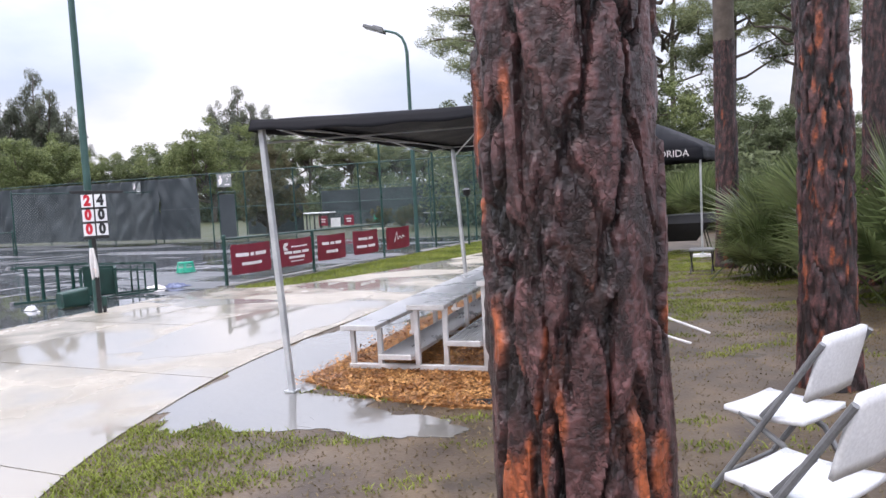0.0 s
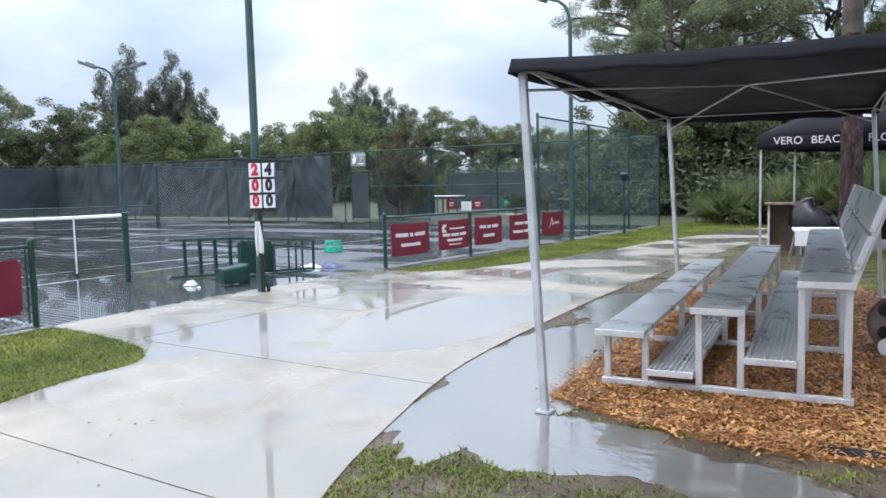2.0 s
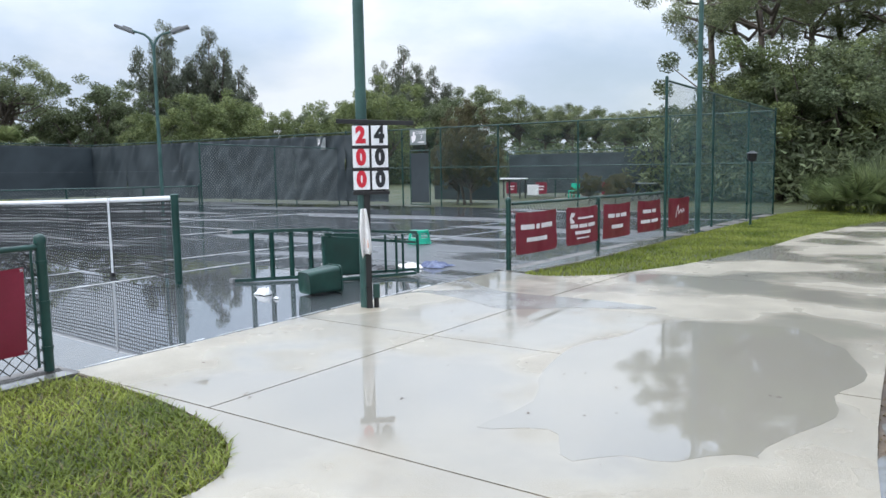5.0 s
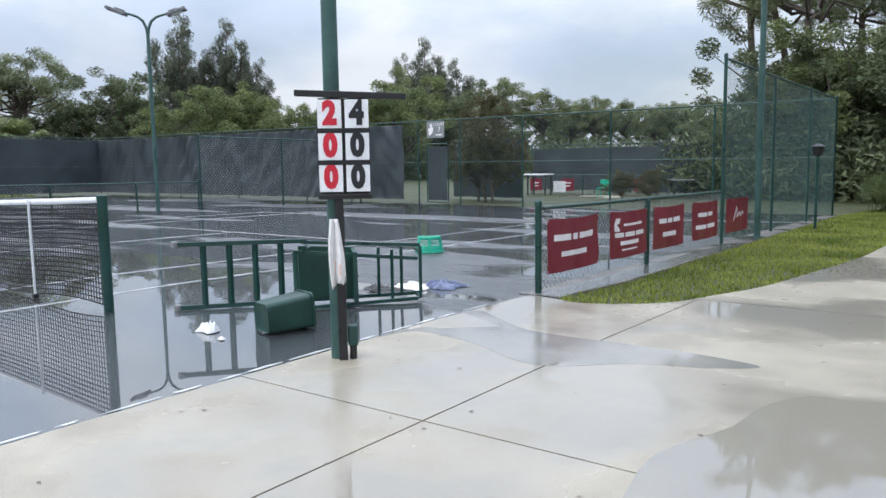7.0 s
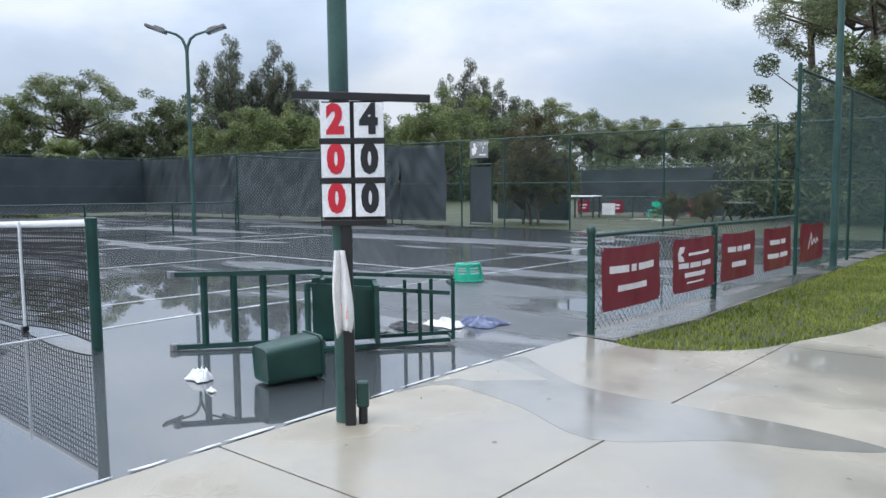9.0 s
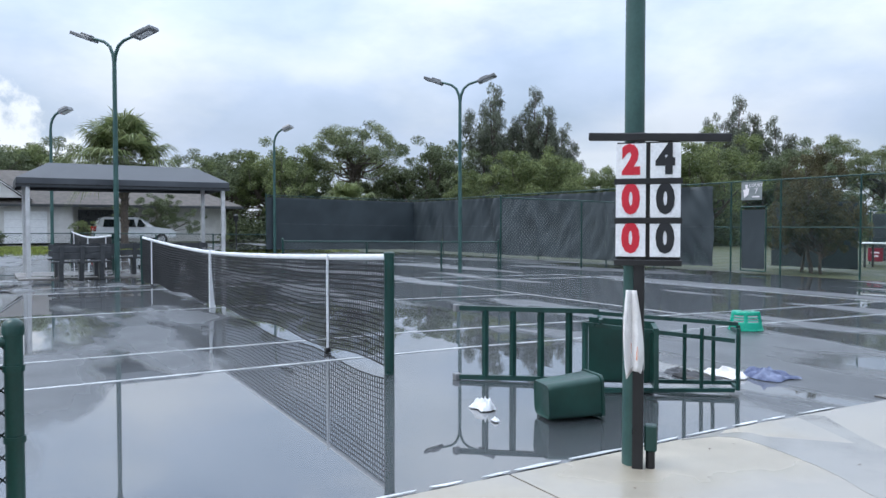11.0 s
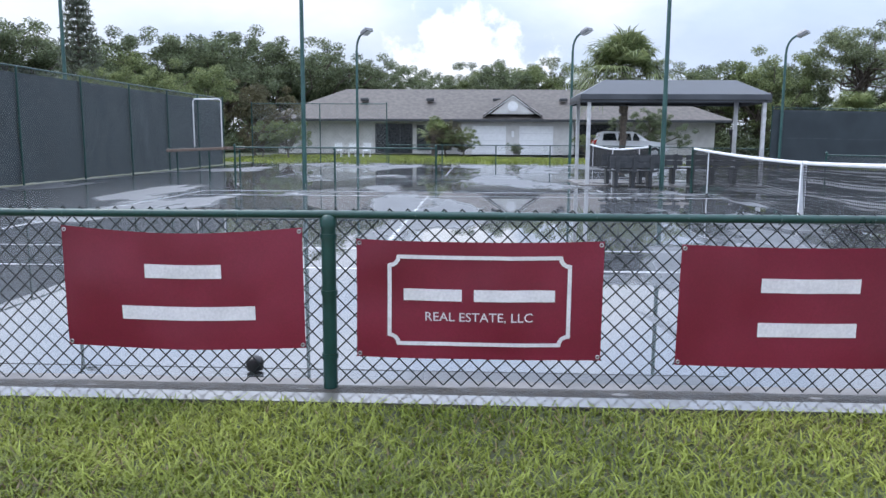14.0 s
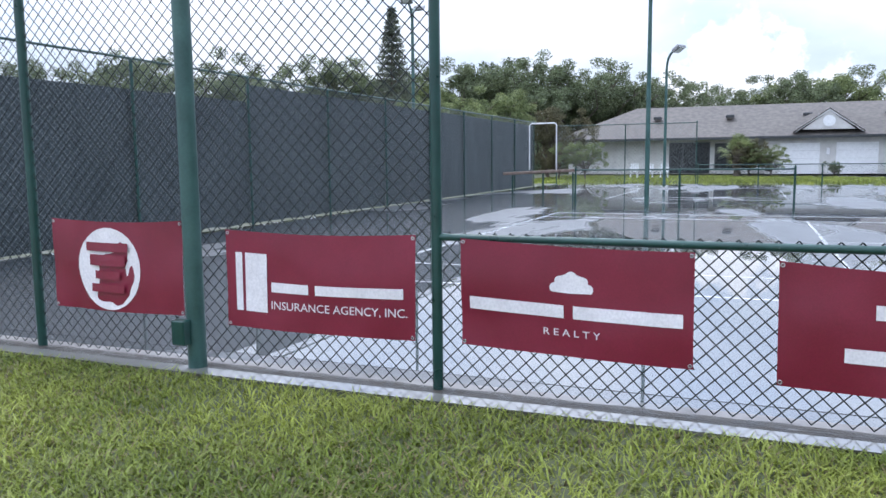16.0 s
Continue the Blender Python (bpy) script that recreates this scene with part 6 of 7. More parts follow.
for s in (-1, 1):
    part("dormer_trim", Mesh().bar((0.56, 5.8 + s * 2.1, 2.86), (0.56, 5.8, 4.34), 0.10, 0.14), DOOR_WHITE, dormer)
    part("dormer_roof", Mesh().loft([[(0.62, 5.8 + s * 2.2, 2.86), (0.62, 5.8, 4.42), (0.62, 5.8, 4.34), (0.62, 5.8 + s * 2.1, 2.80)], [(-3.6, 5.8 + s * 2.2, 2.86), (-3.6, 5.8, 4.42), (-3.6, 5.8, 4.34), (-3.6, 5.8 + s * 2.1, 2.80)]]), SHINGLE, dormer)
part("round_vent", Mesh().tube([(0.5, 5.8, 3.55), (0.58, 5.8, 3.55)], 0.38, 18), DOOR_WHITE, dormer)
for y0, y1, z0, z1 in ((-4.6, -1.8, 0.05, 2.3), (-1.4, 1.2, 0.3, 2.2)):
    w = part("window", Mesh().box((-1.5, y0, z0), (-1.46, y1, z1)), DARK_GAP, house, "dark screened opening")
    for k in range(4):
        yy = y0 + (y1 - y0) * k / 3
        part("mullion", Mesh().box((-1.46, yy - 0.04, z0), (-1.42, yy + 0.04, z1)), BENCH, w)
part("wall_lamp", Mesh().box((0.0, 5.75, 1.3), (0.12, 5.95, 1.75), bevel=0.03), DOOR_WHITE, house)
# flat near-black panel on the wall paints the shade of a recessed entry
part("entry_recess_shade", Mesh().box((-2.0, 10.9, 0.05), (-1.95, 13.8, 2.3)), DARK_GAP, house, "flat dark panel for the shade of a recessed entry")
for k in range(5):
    part("roof_vent", Mesh().box((-3.6, -6 + 5.2 * k, 4.1), (-3.0, -5.4 + 5.2 * k, 4.32), bevel=0.03), BENCH, house)
mb = Mesh()
mb.face([(-63.9, -1.0, 0.02), (-47.0, 9.0, 0.02), (-47.0, 22.0, 0.02), (-63.9, 22.0, 0.02)])
tagged(part("road", mb, COURT), "wet asphalt parking drive by the house", "road", kind="structure")

car = thing("suv", "white parked sport utility car, wet", "car", at=Matrix.Translation((-59.6, 13.6, 0.03)) @ Matrix.Rotation(radians(90), 4, "Z") @ Matrix.Scale(1.06, 4))
prof = [(-2.3, 0.45), (-2.32, 0.95), (-2.15, 1.15), (-1.95, 1.62), (-1.75, 1.70), (0.0, 1.70), (0.35, 1.62), (1.05, 1.12), (2.1, 0.98), (2.32, 0.80), (2.34, 0.45)]
m = Mesh()
loops = []
for s, k in ((-0.90, 0.92), (-0.93, 1.0), (-0.70, 1.0), (0.70, 1.0), (0.93, 1.0), (0.90, 0.92)):
    loops.append([(x, s * (0.80 if z > 1.3 else 1.0), 0.45 + (z - 0.45) * (k if z > 1.2 else 1.0)) for x, z in prof])
part("body", m.loft(loops), CAR_WHITE, car, smooth=False)
for s in (-1, 1):
    for x0, x1 in ((-1.85, -0.95), (-0.88, -0.02), (0.05, 0.62)):
        part("side_window", Mesh().loft([[(x0, s * 0.935, 1.12), (x1, s * 0.935, 1.12), (min(x1, 0.35) - 0.08, s * 0.79, 1.57), (x0 + 0.10, s * 0.79, 1.57)], [(x0, s * 0.91, 1.12), (x1, s * 0.91, 1.12), (min(x1, 0.35) - 0.08, s * 0.76, 1.57), (x0 + 0.10, s * 0.76, 1.57)]]), CAR_GLASS, car)
    for x in (-1.40, 1.45):
        wh = part("wheel", Mesh().tube([(x, s * 0.72, 0.35), (x, s * 0.94, 0.35)], 0.35, 20), RUBBER, car)
        part("rim", Mesh().tube([(x, s * 0.90, 0.35), (x, s * 0.955, 0.35)], 0.22, 14), STEEL, wh)
    part("tail_lamp", Mesh().box((-2.34, s * 0.78 - 0.12, 0.85), (-2.20, s * 0.78 + 0.12, 1.15), bevel=0.02), TAIL, car, "red tail lamp")
    part("mirror", Mesh().box((0.45, s * 1.0 - 0.08, 1.10), (0.60, s * 1.0 + 0.08, 1.25), bevel=0.03), CAR_WHITE, car)
part("roof_rack", Mesh().bar((-1.6, -0.62, 1.74), (-0.1, -0.62, 1.74), 0.04, 0.04).bar((-1.6, 0.62, 1.74), (-0.1, 0.62, 1.74), 0.04, 0.04), BENCH, car)


def garden_chair(at):
    c = thing("garden_chair", "white plastic garden chair on the lawn", "chair", group="garden chairs", at=at)
    part("seat", Mesh().box((-0.25, -0.25, 0.40), (0.25, 0.25, 0.44), bevel=0.015), WHITE_PLASTIC, c)
    for i in range(4):
        part("back_slat", Mesh().box((-0.27, -0.24 + i * 0.135, 0.44), (-0.24, -0.16 + i * 0.135, 0.92), bevel=0.008), WHITE_PLASTIC, c)
    for x in (-0.22, 0.22):
        for y in (-0.22, 0.22):
            part("leg", Mesh().box((x - 0.025, y - 0.025, 0), (x + 0.025, y + 0.025, 0.42), bevel=0.006), WHITE_PLASTIC, c)
    for y in (-0.27, 0.27):
        part("armrest", Mesh().box((-0.25, y - 0.03, 0.62), (0.25, y + 0.03, 0.66), bevel=0.01), WHITE_PLASTIC, c)
    return c


gc = garden_chair((-57.0, -6.0, 0.05))
for y_ in (-5.05, -4.1):
    copy_thing(gc, Matrix.Translation((-57.0, y_, 0.05)))
fr = thing("divider_frame", "white tubular frame over a brown plank on posts between two courts", "frame", at=(-29.6, -5.0, 0.0))
part("tube", Mesh().tube([(0, -0.44, 0.98), (0, -0.44, 2.36), (0, -0.38, 2.42), (0, 0.36, 2.42), (0, 0.42, 2.36), (0, 0.42, 0.98)], 0.022, 8), ALU_WHITE, fr, smooth=True)
part("plank", Mesh().box((-0.11, -1.25, 0.87), (0.11, 1.15, 0.96), m=Matrix.Rotation(radians(2.5), 4, "X"), bevel=0.01), RUST, fr, "weathered brown plank")
for y_ in (-1.0, 0.0, 0.95):
    part("post", Mesh().tube([(0, y_, 0.0), (0, y_, 0.90)], 0.028, 8), GREEN, fr, smooth=True)
for i, (bx, by, bh, bk) in enumerate(((-54.0, -8.6, 2.7, "light"), (-55.2, -10.6, 2.4, "brown"), (-61.0, 1.0, 2.6, "brown"), (-60.5, 2.2, 2.2, "light"), (-61.0, 10.8, 1.9, "light"), (-62.4, 15.3, 3.7, "oak"), (-60.5, 19.8, 1.0, "light"), (-59.5, 5.9, 1.1, "oak"))):
    plant(bk, bx, by, bh, i * 1.1, i)
fan_palm("garden_palm", "small feathery garden palm by the house wall", 41, 1.6, (-60.8, 0.2, 0.05), fans=26, reach=1.5, skirt=False)
lp_ = thing("lawn_lamp", "short black lamp post on the far lawn", "lamp", at=(-55.0, 19.0, 0.03))
part("post", Mesh().tube([(0, 0, 0), (0, 0, 1.5)], 0.05, 8), BLACK, lp_)
part("lantern", Mesh().tube([(0, 0, 1.5), (0, 0, 1.6), (0, 0, 1.9), (0, 0, 2.0)], [0.06, 0.14, 0.16, 0.04], 8), BLACK, lp_)

# ---- the east side: mud, puddle, mulch ----
EAST_SIDE = EAST_EDGE[4:] + [(14.0, -14.0), (14.0, 28.0)]
mb = Mesh()
for lo, hi in ((-100, 10.0), (10.0, 100)):
    plate(mb, clip(clip(EAST_SIDE, 0, 1, lo), 0, -1, -hi), -0.008, 0.03)
tagged(part("ground_mud", mb, MUD), "muddy ground with thin worn grass", "ground", kind="structure")


def blot(cx, cy, rx, ry, seed, n=140, rough_=0.35, turn=0.0):
    """An irregular outline."""
    out = []
    for i in range(n):
        t = 2 * math.pi * i / n
        k = 1 + rough_ * noise.noise(Vector((math.cos(t) * 1.6 + seed, math.sin(t) * 1.6, seed))) + rough_ * 0.5 * noise.noise(Vector((math.cos(t) * 5 + seed, math.sin(t) * 5, seed + 3)))
        x, y = math.cos(t) * rx * k, math.sin(t) * ry * k
        out.append((cx + x * math.cos(turn) - y * math.sin(turn), cy + x * math.sin(turn) + y * math.cos(turn)))
    return out


PUDDLES = [blot(-4.45, 6.6, 0.62, 2.1, 2.0, turn=0.10), blot(-3.55, 4.95, 0.75, 0.42, 5.0), blot(-2.75, 4.85, 0.6, 0.26, 8.0), blot(-4.75, 9.6, 0.42, 1.3, 11.0, turn=0.05)]
for i, poly in enumerate(PUDDLES):
    tagged(part("puddle", plate(Mesh(), poly, -0.0045 + 0.0010 * i, 0.004), WATER), "shallow rain puddle on the muddy ground", "puddle", kind="structure")

MULCH = smooth_line([(-3.98, 5.75), (-3.2, 5.45), (-2.4, 5.35), (-1.85, 5.5), (-1.55, 6.05), (-1.80, 7.5), (-2.05, 9.5), (-2.3, 11.6), (-3.0, 12.2), (-4.3, 11.8), (-4.35, 10.0), (-4.2, 8.0), (-3.98, 5.75)], 5)[:-1]
mb = Mesh()
for lo, hi in ((-100, 10.0), (10.0, 100)):
    plate(mb, clip(clip(MULCH, 0, 1, lo), 0, -1, -hi), 0.014, 0.03)
bed = tagged(part("mulch_bed", mb, MULCH_BASE), "bed of wet orange wood chips under the bleachers", "mulch", kind="structure")
rng = np.random.default_rng(5)
vs, fs = [], []
n_ = 0
while n_ < 24000:
    x, y = rng.uniform(-4.6, -1.1), 5.2 + 7.0 * rng.random() ** 1.4
    if not inside(MULCH, x + rng.normal() * 0.07, y + rng.normal() * 0.07):
        continue
    L, w = rng.uniform(0.008, 0.022), rng.uniform(0.004, 0.010)
    a, tilt = rng.random() * 6.28, rng.normal() * 0.35
    ca, sa = math.cos(a), math.sin(a)
    z = gz(x, y) + 0.016 + rng.random() * 0.018
    k = 4 * n_
    vs.append([(x - ca * L - sa * w, y - sa * L + ca * w, z - tilt * L), (x - ca * L + sa * w, y - sa * L - ca * w, z - tilt * L + 0.004), (x + ca * L + sa * w, y + sa * L - ca * w, z + tilt * L), (x + ca * L - sa * w, y + sa * L + ca * w, z + tilt * L + 0.005)])
    fs.append([k, k + 1, k + 2, k + 3])
    n_ += 1
me = bpy.data.meshes.new("wood_chips")
me.from_pydata(np.array(vs).reshape(-1, 3).tolist(), [], fs)
tagged(part("wood_chips", me, CHIP), "loose wet orange-brown wood chips", "wood chips", kind="stuff")
edg = thing("edging_strip", "strip of black plastic edging pulled loose at the mulch", "edging")
part("strip", Mesh().sheet(lambda u, v: (-2.3 + 1.15 * u + 0.02 * math.sin(u * 9), 5.42 + 0.55 * u ** 2.2 + 0.05 * v, 0.01 + (0.02 + 0.10 * u ** 1.5) * v + 0.012 * math.sin(u * 14)), 24, 4), BLACK, edg, smooth=True, solid=0.006)

# ---- canopy tents ----


def canopy(corners, z_eave, peak, label, valance=0.20, leg_r=0.024, truss=(), bars=(), n=16, ground=0.0, lean=(0.0, 0.0)):
    """A pop-up tent over four corners, in order round it."""
    t = thing("canopy_tent", label, "canopy tent", group="canopy tents")
    C = [Vector((*c, ground)) for c in corners]
    mid = sum(C, Vector()) / 4
    for c in C:
        lg = part("leg", Mesh().box((-leg_r, -leg_r, 0.0), (leg_r, leg_r, z_eave - 0.05), m=Matrix.Translation(c - Vector((*lean, 0))) @ Matrix(((1, 0, lean[0] / z_eave, 0), (0, 1, lean[1] / z_eave, 0), (0, 0, 1, 0), (0, 0, 0, 1))), bevel=0.006), TENT_STEEL, t)
        part("foot_plate", Mesh().box((-0.05, -0.05, 0.0), (0.05, 0.05, 0.012), m=Matrix.Translation(c - Vector((*lean, 0)))), TENT_STEEL, lg)

    def top_fn(u, v):
        a, b = C[0].lerp(C[1], u), C[3].lerp(C[2], u)
        p = a.lerp(b, v)
        e = min(u, 1 - u) * 2
        g = min(v, 1 - v) * 2
        k = min(e, g * 1.6, 1.0)
        ripple = 0.02 * noise.noise(Vector((u * 5, v * 7, peak)))
        out = (p - mid) * 0.03
        return (p.x + out.x, p.y + out.y, ground + z_eave + (peak - z_eave) * (k ** 0.85) + ripple * k - 0.025 * math.sin(u * math.pi) * (1 - g) * (1 if g < 1 else 0))

    part("roof_cloth", Mesh().sheet(top_fn, n, n), TENT_CLOTH, t, smooth=True, solid=0.004)
    for i in range(4):
        uvs = [((s, 0), (1, s), (1 - s, 1), (0, 1 - s))[i] for s in [k / 20 for k in range(21)]]

        def val(u, v):
            q = uvs[min(20, round(u * 20))]
            p = Vector(top_fn(*q))
            return (p.x + 0.012 * (p.x - mid.x) * v, p.y + 0.012 * (p.y - mid.y) * v, p.z - valance * v + 0.010 * math.sin(u * 25) * v)

        part("valance", Mesh().sheet(val, 20, 3), TENT_CLOTH, t, smooth=True, solid=0.004)
        if i in truss or i in bars:
            a, b = C[i] + Vector((0, 0, z_eave - 0.03)), C[(i + 1) % 4] + Vector((0, 0, z_eave - 0.03))
            bays = 2 if (b - a).length < 4 else 4
            part("eave_bar", Mesh().tube([a, b], 0.010, 6), TENT_STEEL, t)
            for k in range(bays if i in truss else 0):
                p, q = a.lerp(b, k / bays), a.lerp(b, (k + 1) / bays)
                lo = Vector((0, 0, -0.13))
                part("truss_bar", Mesh().tube([p, q + lo * (0.9 if k % 2 == 0 else 0.2)], 0.009, 6), TENT_STEEL, t)
                part("truss_bar", Mesh().tube([p + lo * (0.2 if k % 2 == 0 else 0.9), q], 0.009, 6), TENT_STEEL, t)
    for c in C:
        part("ridge_bar", Mesh().tube([c.lerp(mid, 0.02) + Vector((0, 0, z_eave - 0.18)), mid + Vector((0, 0, peak - 0.12))], 0.010, 6), TENT_STEEL, t)
    return t, top_fn


canopy([(-4.00, 5.42), (-1.87, 5.95), (-2.45, 11.2), (-4.63, 10.64)], 2.22, 2.38, "black pop-up canopy on grey poles over the bleachers", valance=0.09, lean=(-0.13, 0.0), truss=(1, 3), bars=(2,))
T2 = [(-4.68, 16.8), (-1.88, 17.1), (-1.72, 20.0), (-4.5, 19.7)]
t2, t2_top = canopy(T2, 2.28, 3.02, "black pop-up canopy with white lettering on its valance", valance=0.26, leg_r=0.02, ground=gz(0, 17))
d_ = (Vector((*T2[1], 0)) - Vector((*T2[0], 0)))
ang = math.atan2(d_.y, d_.x)
for s_, body in ((0.17, "VERO"), (0.42, "BEACH"), (0.78, "FLORIDA")):
    p_ = Vector((*T2[0], 0)).lerp(Vector((*T2[1], 0)), s_)
    letters("word", body, 0.20, Matrix.Translation((p_.x + 0.05 * math.sin(ang) * 1.6, p_.y - 0.05 * math.cos(ang) * 1.6 - 0.03, gz(0, 17) + 2.165)) @ Matrix.Rotation(ang, 4, "Z") @ Matrix.Rotation(radians(90), 4, "X"), WHITE_INK, t2, width=1.0)
p_ = Vector((*T2[0], 0)).lerp(Vector((*T2[1], 0)), 0.5)
part("emblem", Mesh().face([(p_.x + 0.25 * math.cos(t) + 0.2, p_.y + 0.35 + 0.1 * math.sin(t), gz(0, 17) + 2.60 + 0.16 * math.sin(t) + 0.04 * math.cos(3 * t)) for t in [k * 0.4189 for k in range(15)]]), WHITE_INK, t2, "white emblem shape")
part("weight_plate", Mesh().tube([(-1.88, 17.1, gz(0, 17)), (-1.88, 17.1, gz(0, 17) + 0.05)], 0.22, 16), WHITE_PLASTIC, t2, "white round base weight")

# ---- bleachers ----
bm_ = Matrix.Translation((-3.74, 6.18, 0.02)) @ Matrix.Rotation(radians(6.5), 4, "Z")
ble = thing("bleachers", "three-row aluminium bleachers with a backrest, wet with rain", "bleachers", at=bm_)
BL = 4.62
S = [0.0, 0.263, 0.62, 0.885, 1.245, 1.51]


def plank(name, s0, s1, z, t=0.038, ribs=0, tilt=None):
    pl = part(name, Mesh().box((s0, -0.10, z - t), (s1, BL + 0.10, z), bevel=0.006), ALU, ble)
    part("end_cap", Mesh().box((s0 - 0.004, -0.106, z - t - 0.004), (s1 + 0.004, -0.088, z + 0.003), bevel=0.003), ALU_WHITE, pl)
    for i in range(ribs):
        s = s0 + (s1 - s0) * (i + 0.5) / ribs
        part("rib", Mesh().box((s - 0.005, -0.095, z), (s + 0.005, BL + 0.095, z + 0.011)), ALU, pl)
    return pl


plank("seat", S[0] - 0.06, S[1] + 0.01, 0.405)
plank("seat", S[2] - 0.04, S[3] + 0.03, 0.59)
plank("seat", S[4] - 0.025, S[5] + 0.03, 0.79)
plank("footboard", S[1] + 0.03, S[2] - 0.025, 0.15, ribs=9)
plank("footboard", S[3] + 0.03, S[4] - 0.025, 0.28, ribs=9)
for k in range(4):
    y = 0.02 + (BL - 0.04) * k / 3
    part("base_rail", Mesh().box((S[0] - 0.04, y - 0.025, 0.0), (S[5] + 0.04, y + 0.025, 0.045), bevel=0.004), ALU_WHITE, ble)
    for s, h in zip(S, (0.37, 0.37, 0.555, 0.555, 0.755, 0.755)):
        part("leg", Mesh().box((s - 0.022, y - 0.022, 0.04), (s + 0.022, y + 0.022, h), bevel=0.004), ALU_WHITE, ble)
    for a, b, z in ((S[1], S[2], 0.105), (S[3], S[4], 0.235), (S[0], S[1], 0.355), (S[2], S[3], 0.54), (S[4], S[5], 0.74)):
        part("cross_rail", Mesh().bar((a, y, z), (b, y, z), 0.03, 0.03), ALU_WHITE, ble)
    part("back_post", Mesh().bar((S[5], y, 0.70), (S[5] + 0.20, y, 1.29), 0.045, 0.035), ALU_WHITE, ble)
for z0, o in ((0.97, 0.09), (1.20, 0.165)):
    part("back_plank", Mesh().box((-0.02, -0.1, -0.11), (0.02, BL + 0.1, 0.11), m=Matrix.Translation((S[5] + o - 0.02, 0, z0)) @ Matrix.Rotation(radians(19), 4, "Y"), bevel=0.006), ALU, ble)

# ---- court roller, folding chairs, tables ----
rl = thing("court_roller", "rusty court roller with spoked drum and long handle bars", "court roller", at=Matrix.Translation((-2.02, 8.05, 0.02)) @ Matrix.Rotation(radians(-20), 4, "Z"))
ring = [(0.235 * math.cos(t), 0, 0.26 + 0.235 * math.sin(t)) for t in [k * 0.2094 for k in range(31)]]
part("tyre", Mesh().tube([(0, -0.06, 0.235), (0, 0.26, 0.235)], 0.232, 28, caps=False), RUST, rl, smooth=True)
disc = part("drum_face", Mesh().tube([(0, -0.055, 0.235), (0, -0.045, 0.235)], 0.222, 28), RUST, rl)
# black discs on the closed face paint the shade inside four holes
for k in range(4):
    a = radians(45 + 90 * k)
    part("drum_hole_shade", Mesh().tube([(0.13 * math.cos(a), -0.060, 0.26 + 0.13 * math.sin(a)), (0.13 * math.cos(a), -0.056, 0.26 + 0.13 * math.sin(a))], 0.055, 14), BLACK, disc)
part("hub", Mesh().tube([(0, -0.10, 0.235), (0, 0.30, 0.235)], 0.022, 10), STEEL, rl)
part("small_wheel", Mesh().tube([(-0.02, -0.17, 0.075), (-0.02, -0.12, 0.075)], 0.075, 18), WHITE_PLASTIC, rl, "small white wheel")
part("black_wheel", Mesh().tube([(0.30, 0.02, 0.36), (0.30, 0.16, 0.36)], 0.095, 16), RUBBER, rl, "black rubber wheel")
for pq in (((0.0, -0.09, 0.26), (0.42, -0.09, 0.40)), ((0.0, -0.09, 0.26), (-0.03, -0.13, 0.07)), ((0.0, -0.10, 0.26), (1.15, -0.12, 0.05)), ((0.40, 0.06, 0.34), (1.20, 0.16, 0.10))):
    part("handle_bar", Mesh().tube(pq, 0.012, 6), DOOR_WHITE, rl)


def folding_chair(at):
    c = thing("folding_chair", "white plastic folding chair with a grey steel frame", "folding chair", group="white folding chairs", at=at)
    part("seat", Mesh().sheet(lambda u, v: (-0.20 + 0.40 * u, -0.21 + 0.42 * v, 0.445 - 0.012 * math.sin(u * 3.14) - 0.008 * math.sin(v * 3.14) + (0.0 if u < 0.9 else 0.0)), 8, 8), WHITE_PLASTIC, c, smooth=True, solid=0.028)
    part("backrest", Mesh().sheet(lambda u, v: (0.225 + 0.09 * v + 0.03 * (1 - (2 * u - 1) ** 2), (-0.215 + 0.43 * u) * (1 - 0.10 * max(0, v - 0.8) / 0.2), 0.545 + 0.31 * v - 0.012 * (2 * u - 1) ** 4), 10, 6), WHITE_PLASTIC, c, smooth=True, solid=0.022)
    for s in (-1, 1):
        y = s * 0.228
        part("front_leg", Mesh().tube([(-0.26, y, 0.0), (0.02, y, 0.40), (0.31, y, 0.82)], 0.016, 8), CHAIR_GREY, c, smooth=True)
        part("rear_leg", Mesh().tube([(0.28, y - s * 0.03, 0.0), (0.10, y - s * 0.03, 0.30), (-0.12, y - s * 0.03, 0.42)], 0.016, 8), CHAIR_GREY, c, smooth=True)
        part("hinge_strap", Mesh().bar((0.0, y - s * 0.015, 0.42), (0.16, y - s * 0.015, 0.60), 0.006, 0.028), CHAIR_GREY, c)
    for x, z in ((-0.19, 0.10), (0.22, 0.10)):
        part("cross_bar", Mesh().tube([(x, -0.22, z), (x, 0.22, z)], 0.010, 8), CHAIR_GREY, c, smooth=True)
    return c


fc = folding_chair(Matrix.Translation((-0.16, 4.45, 0.0)) @ Matrix.Rotation(radians(-28), 4, "Z"))
copy_thing(fc, Matrix.Translation((-0.08, 3.50, 0.0)) @ Matrix.Rotation(radians(-30), 4, "Z"))
copy_thing(fc, Matrix(((0, -0.866, -0.5, -0.80), (0, -0.5, 0.866, 3.55), (-1, 0, 0, 0.345), (0, 0, 0, 1))))

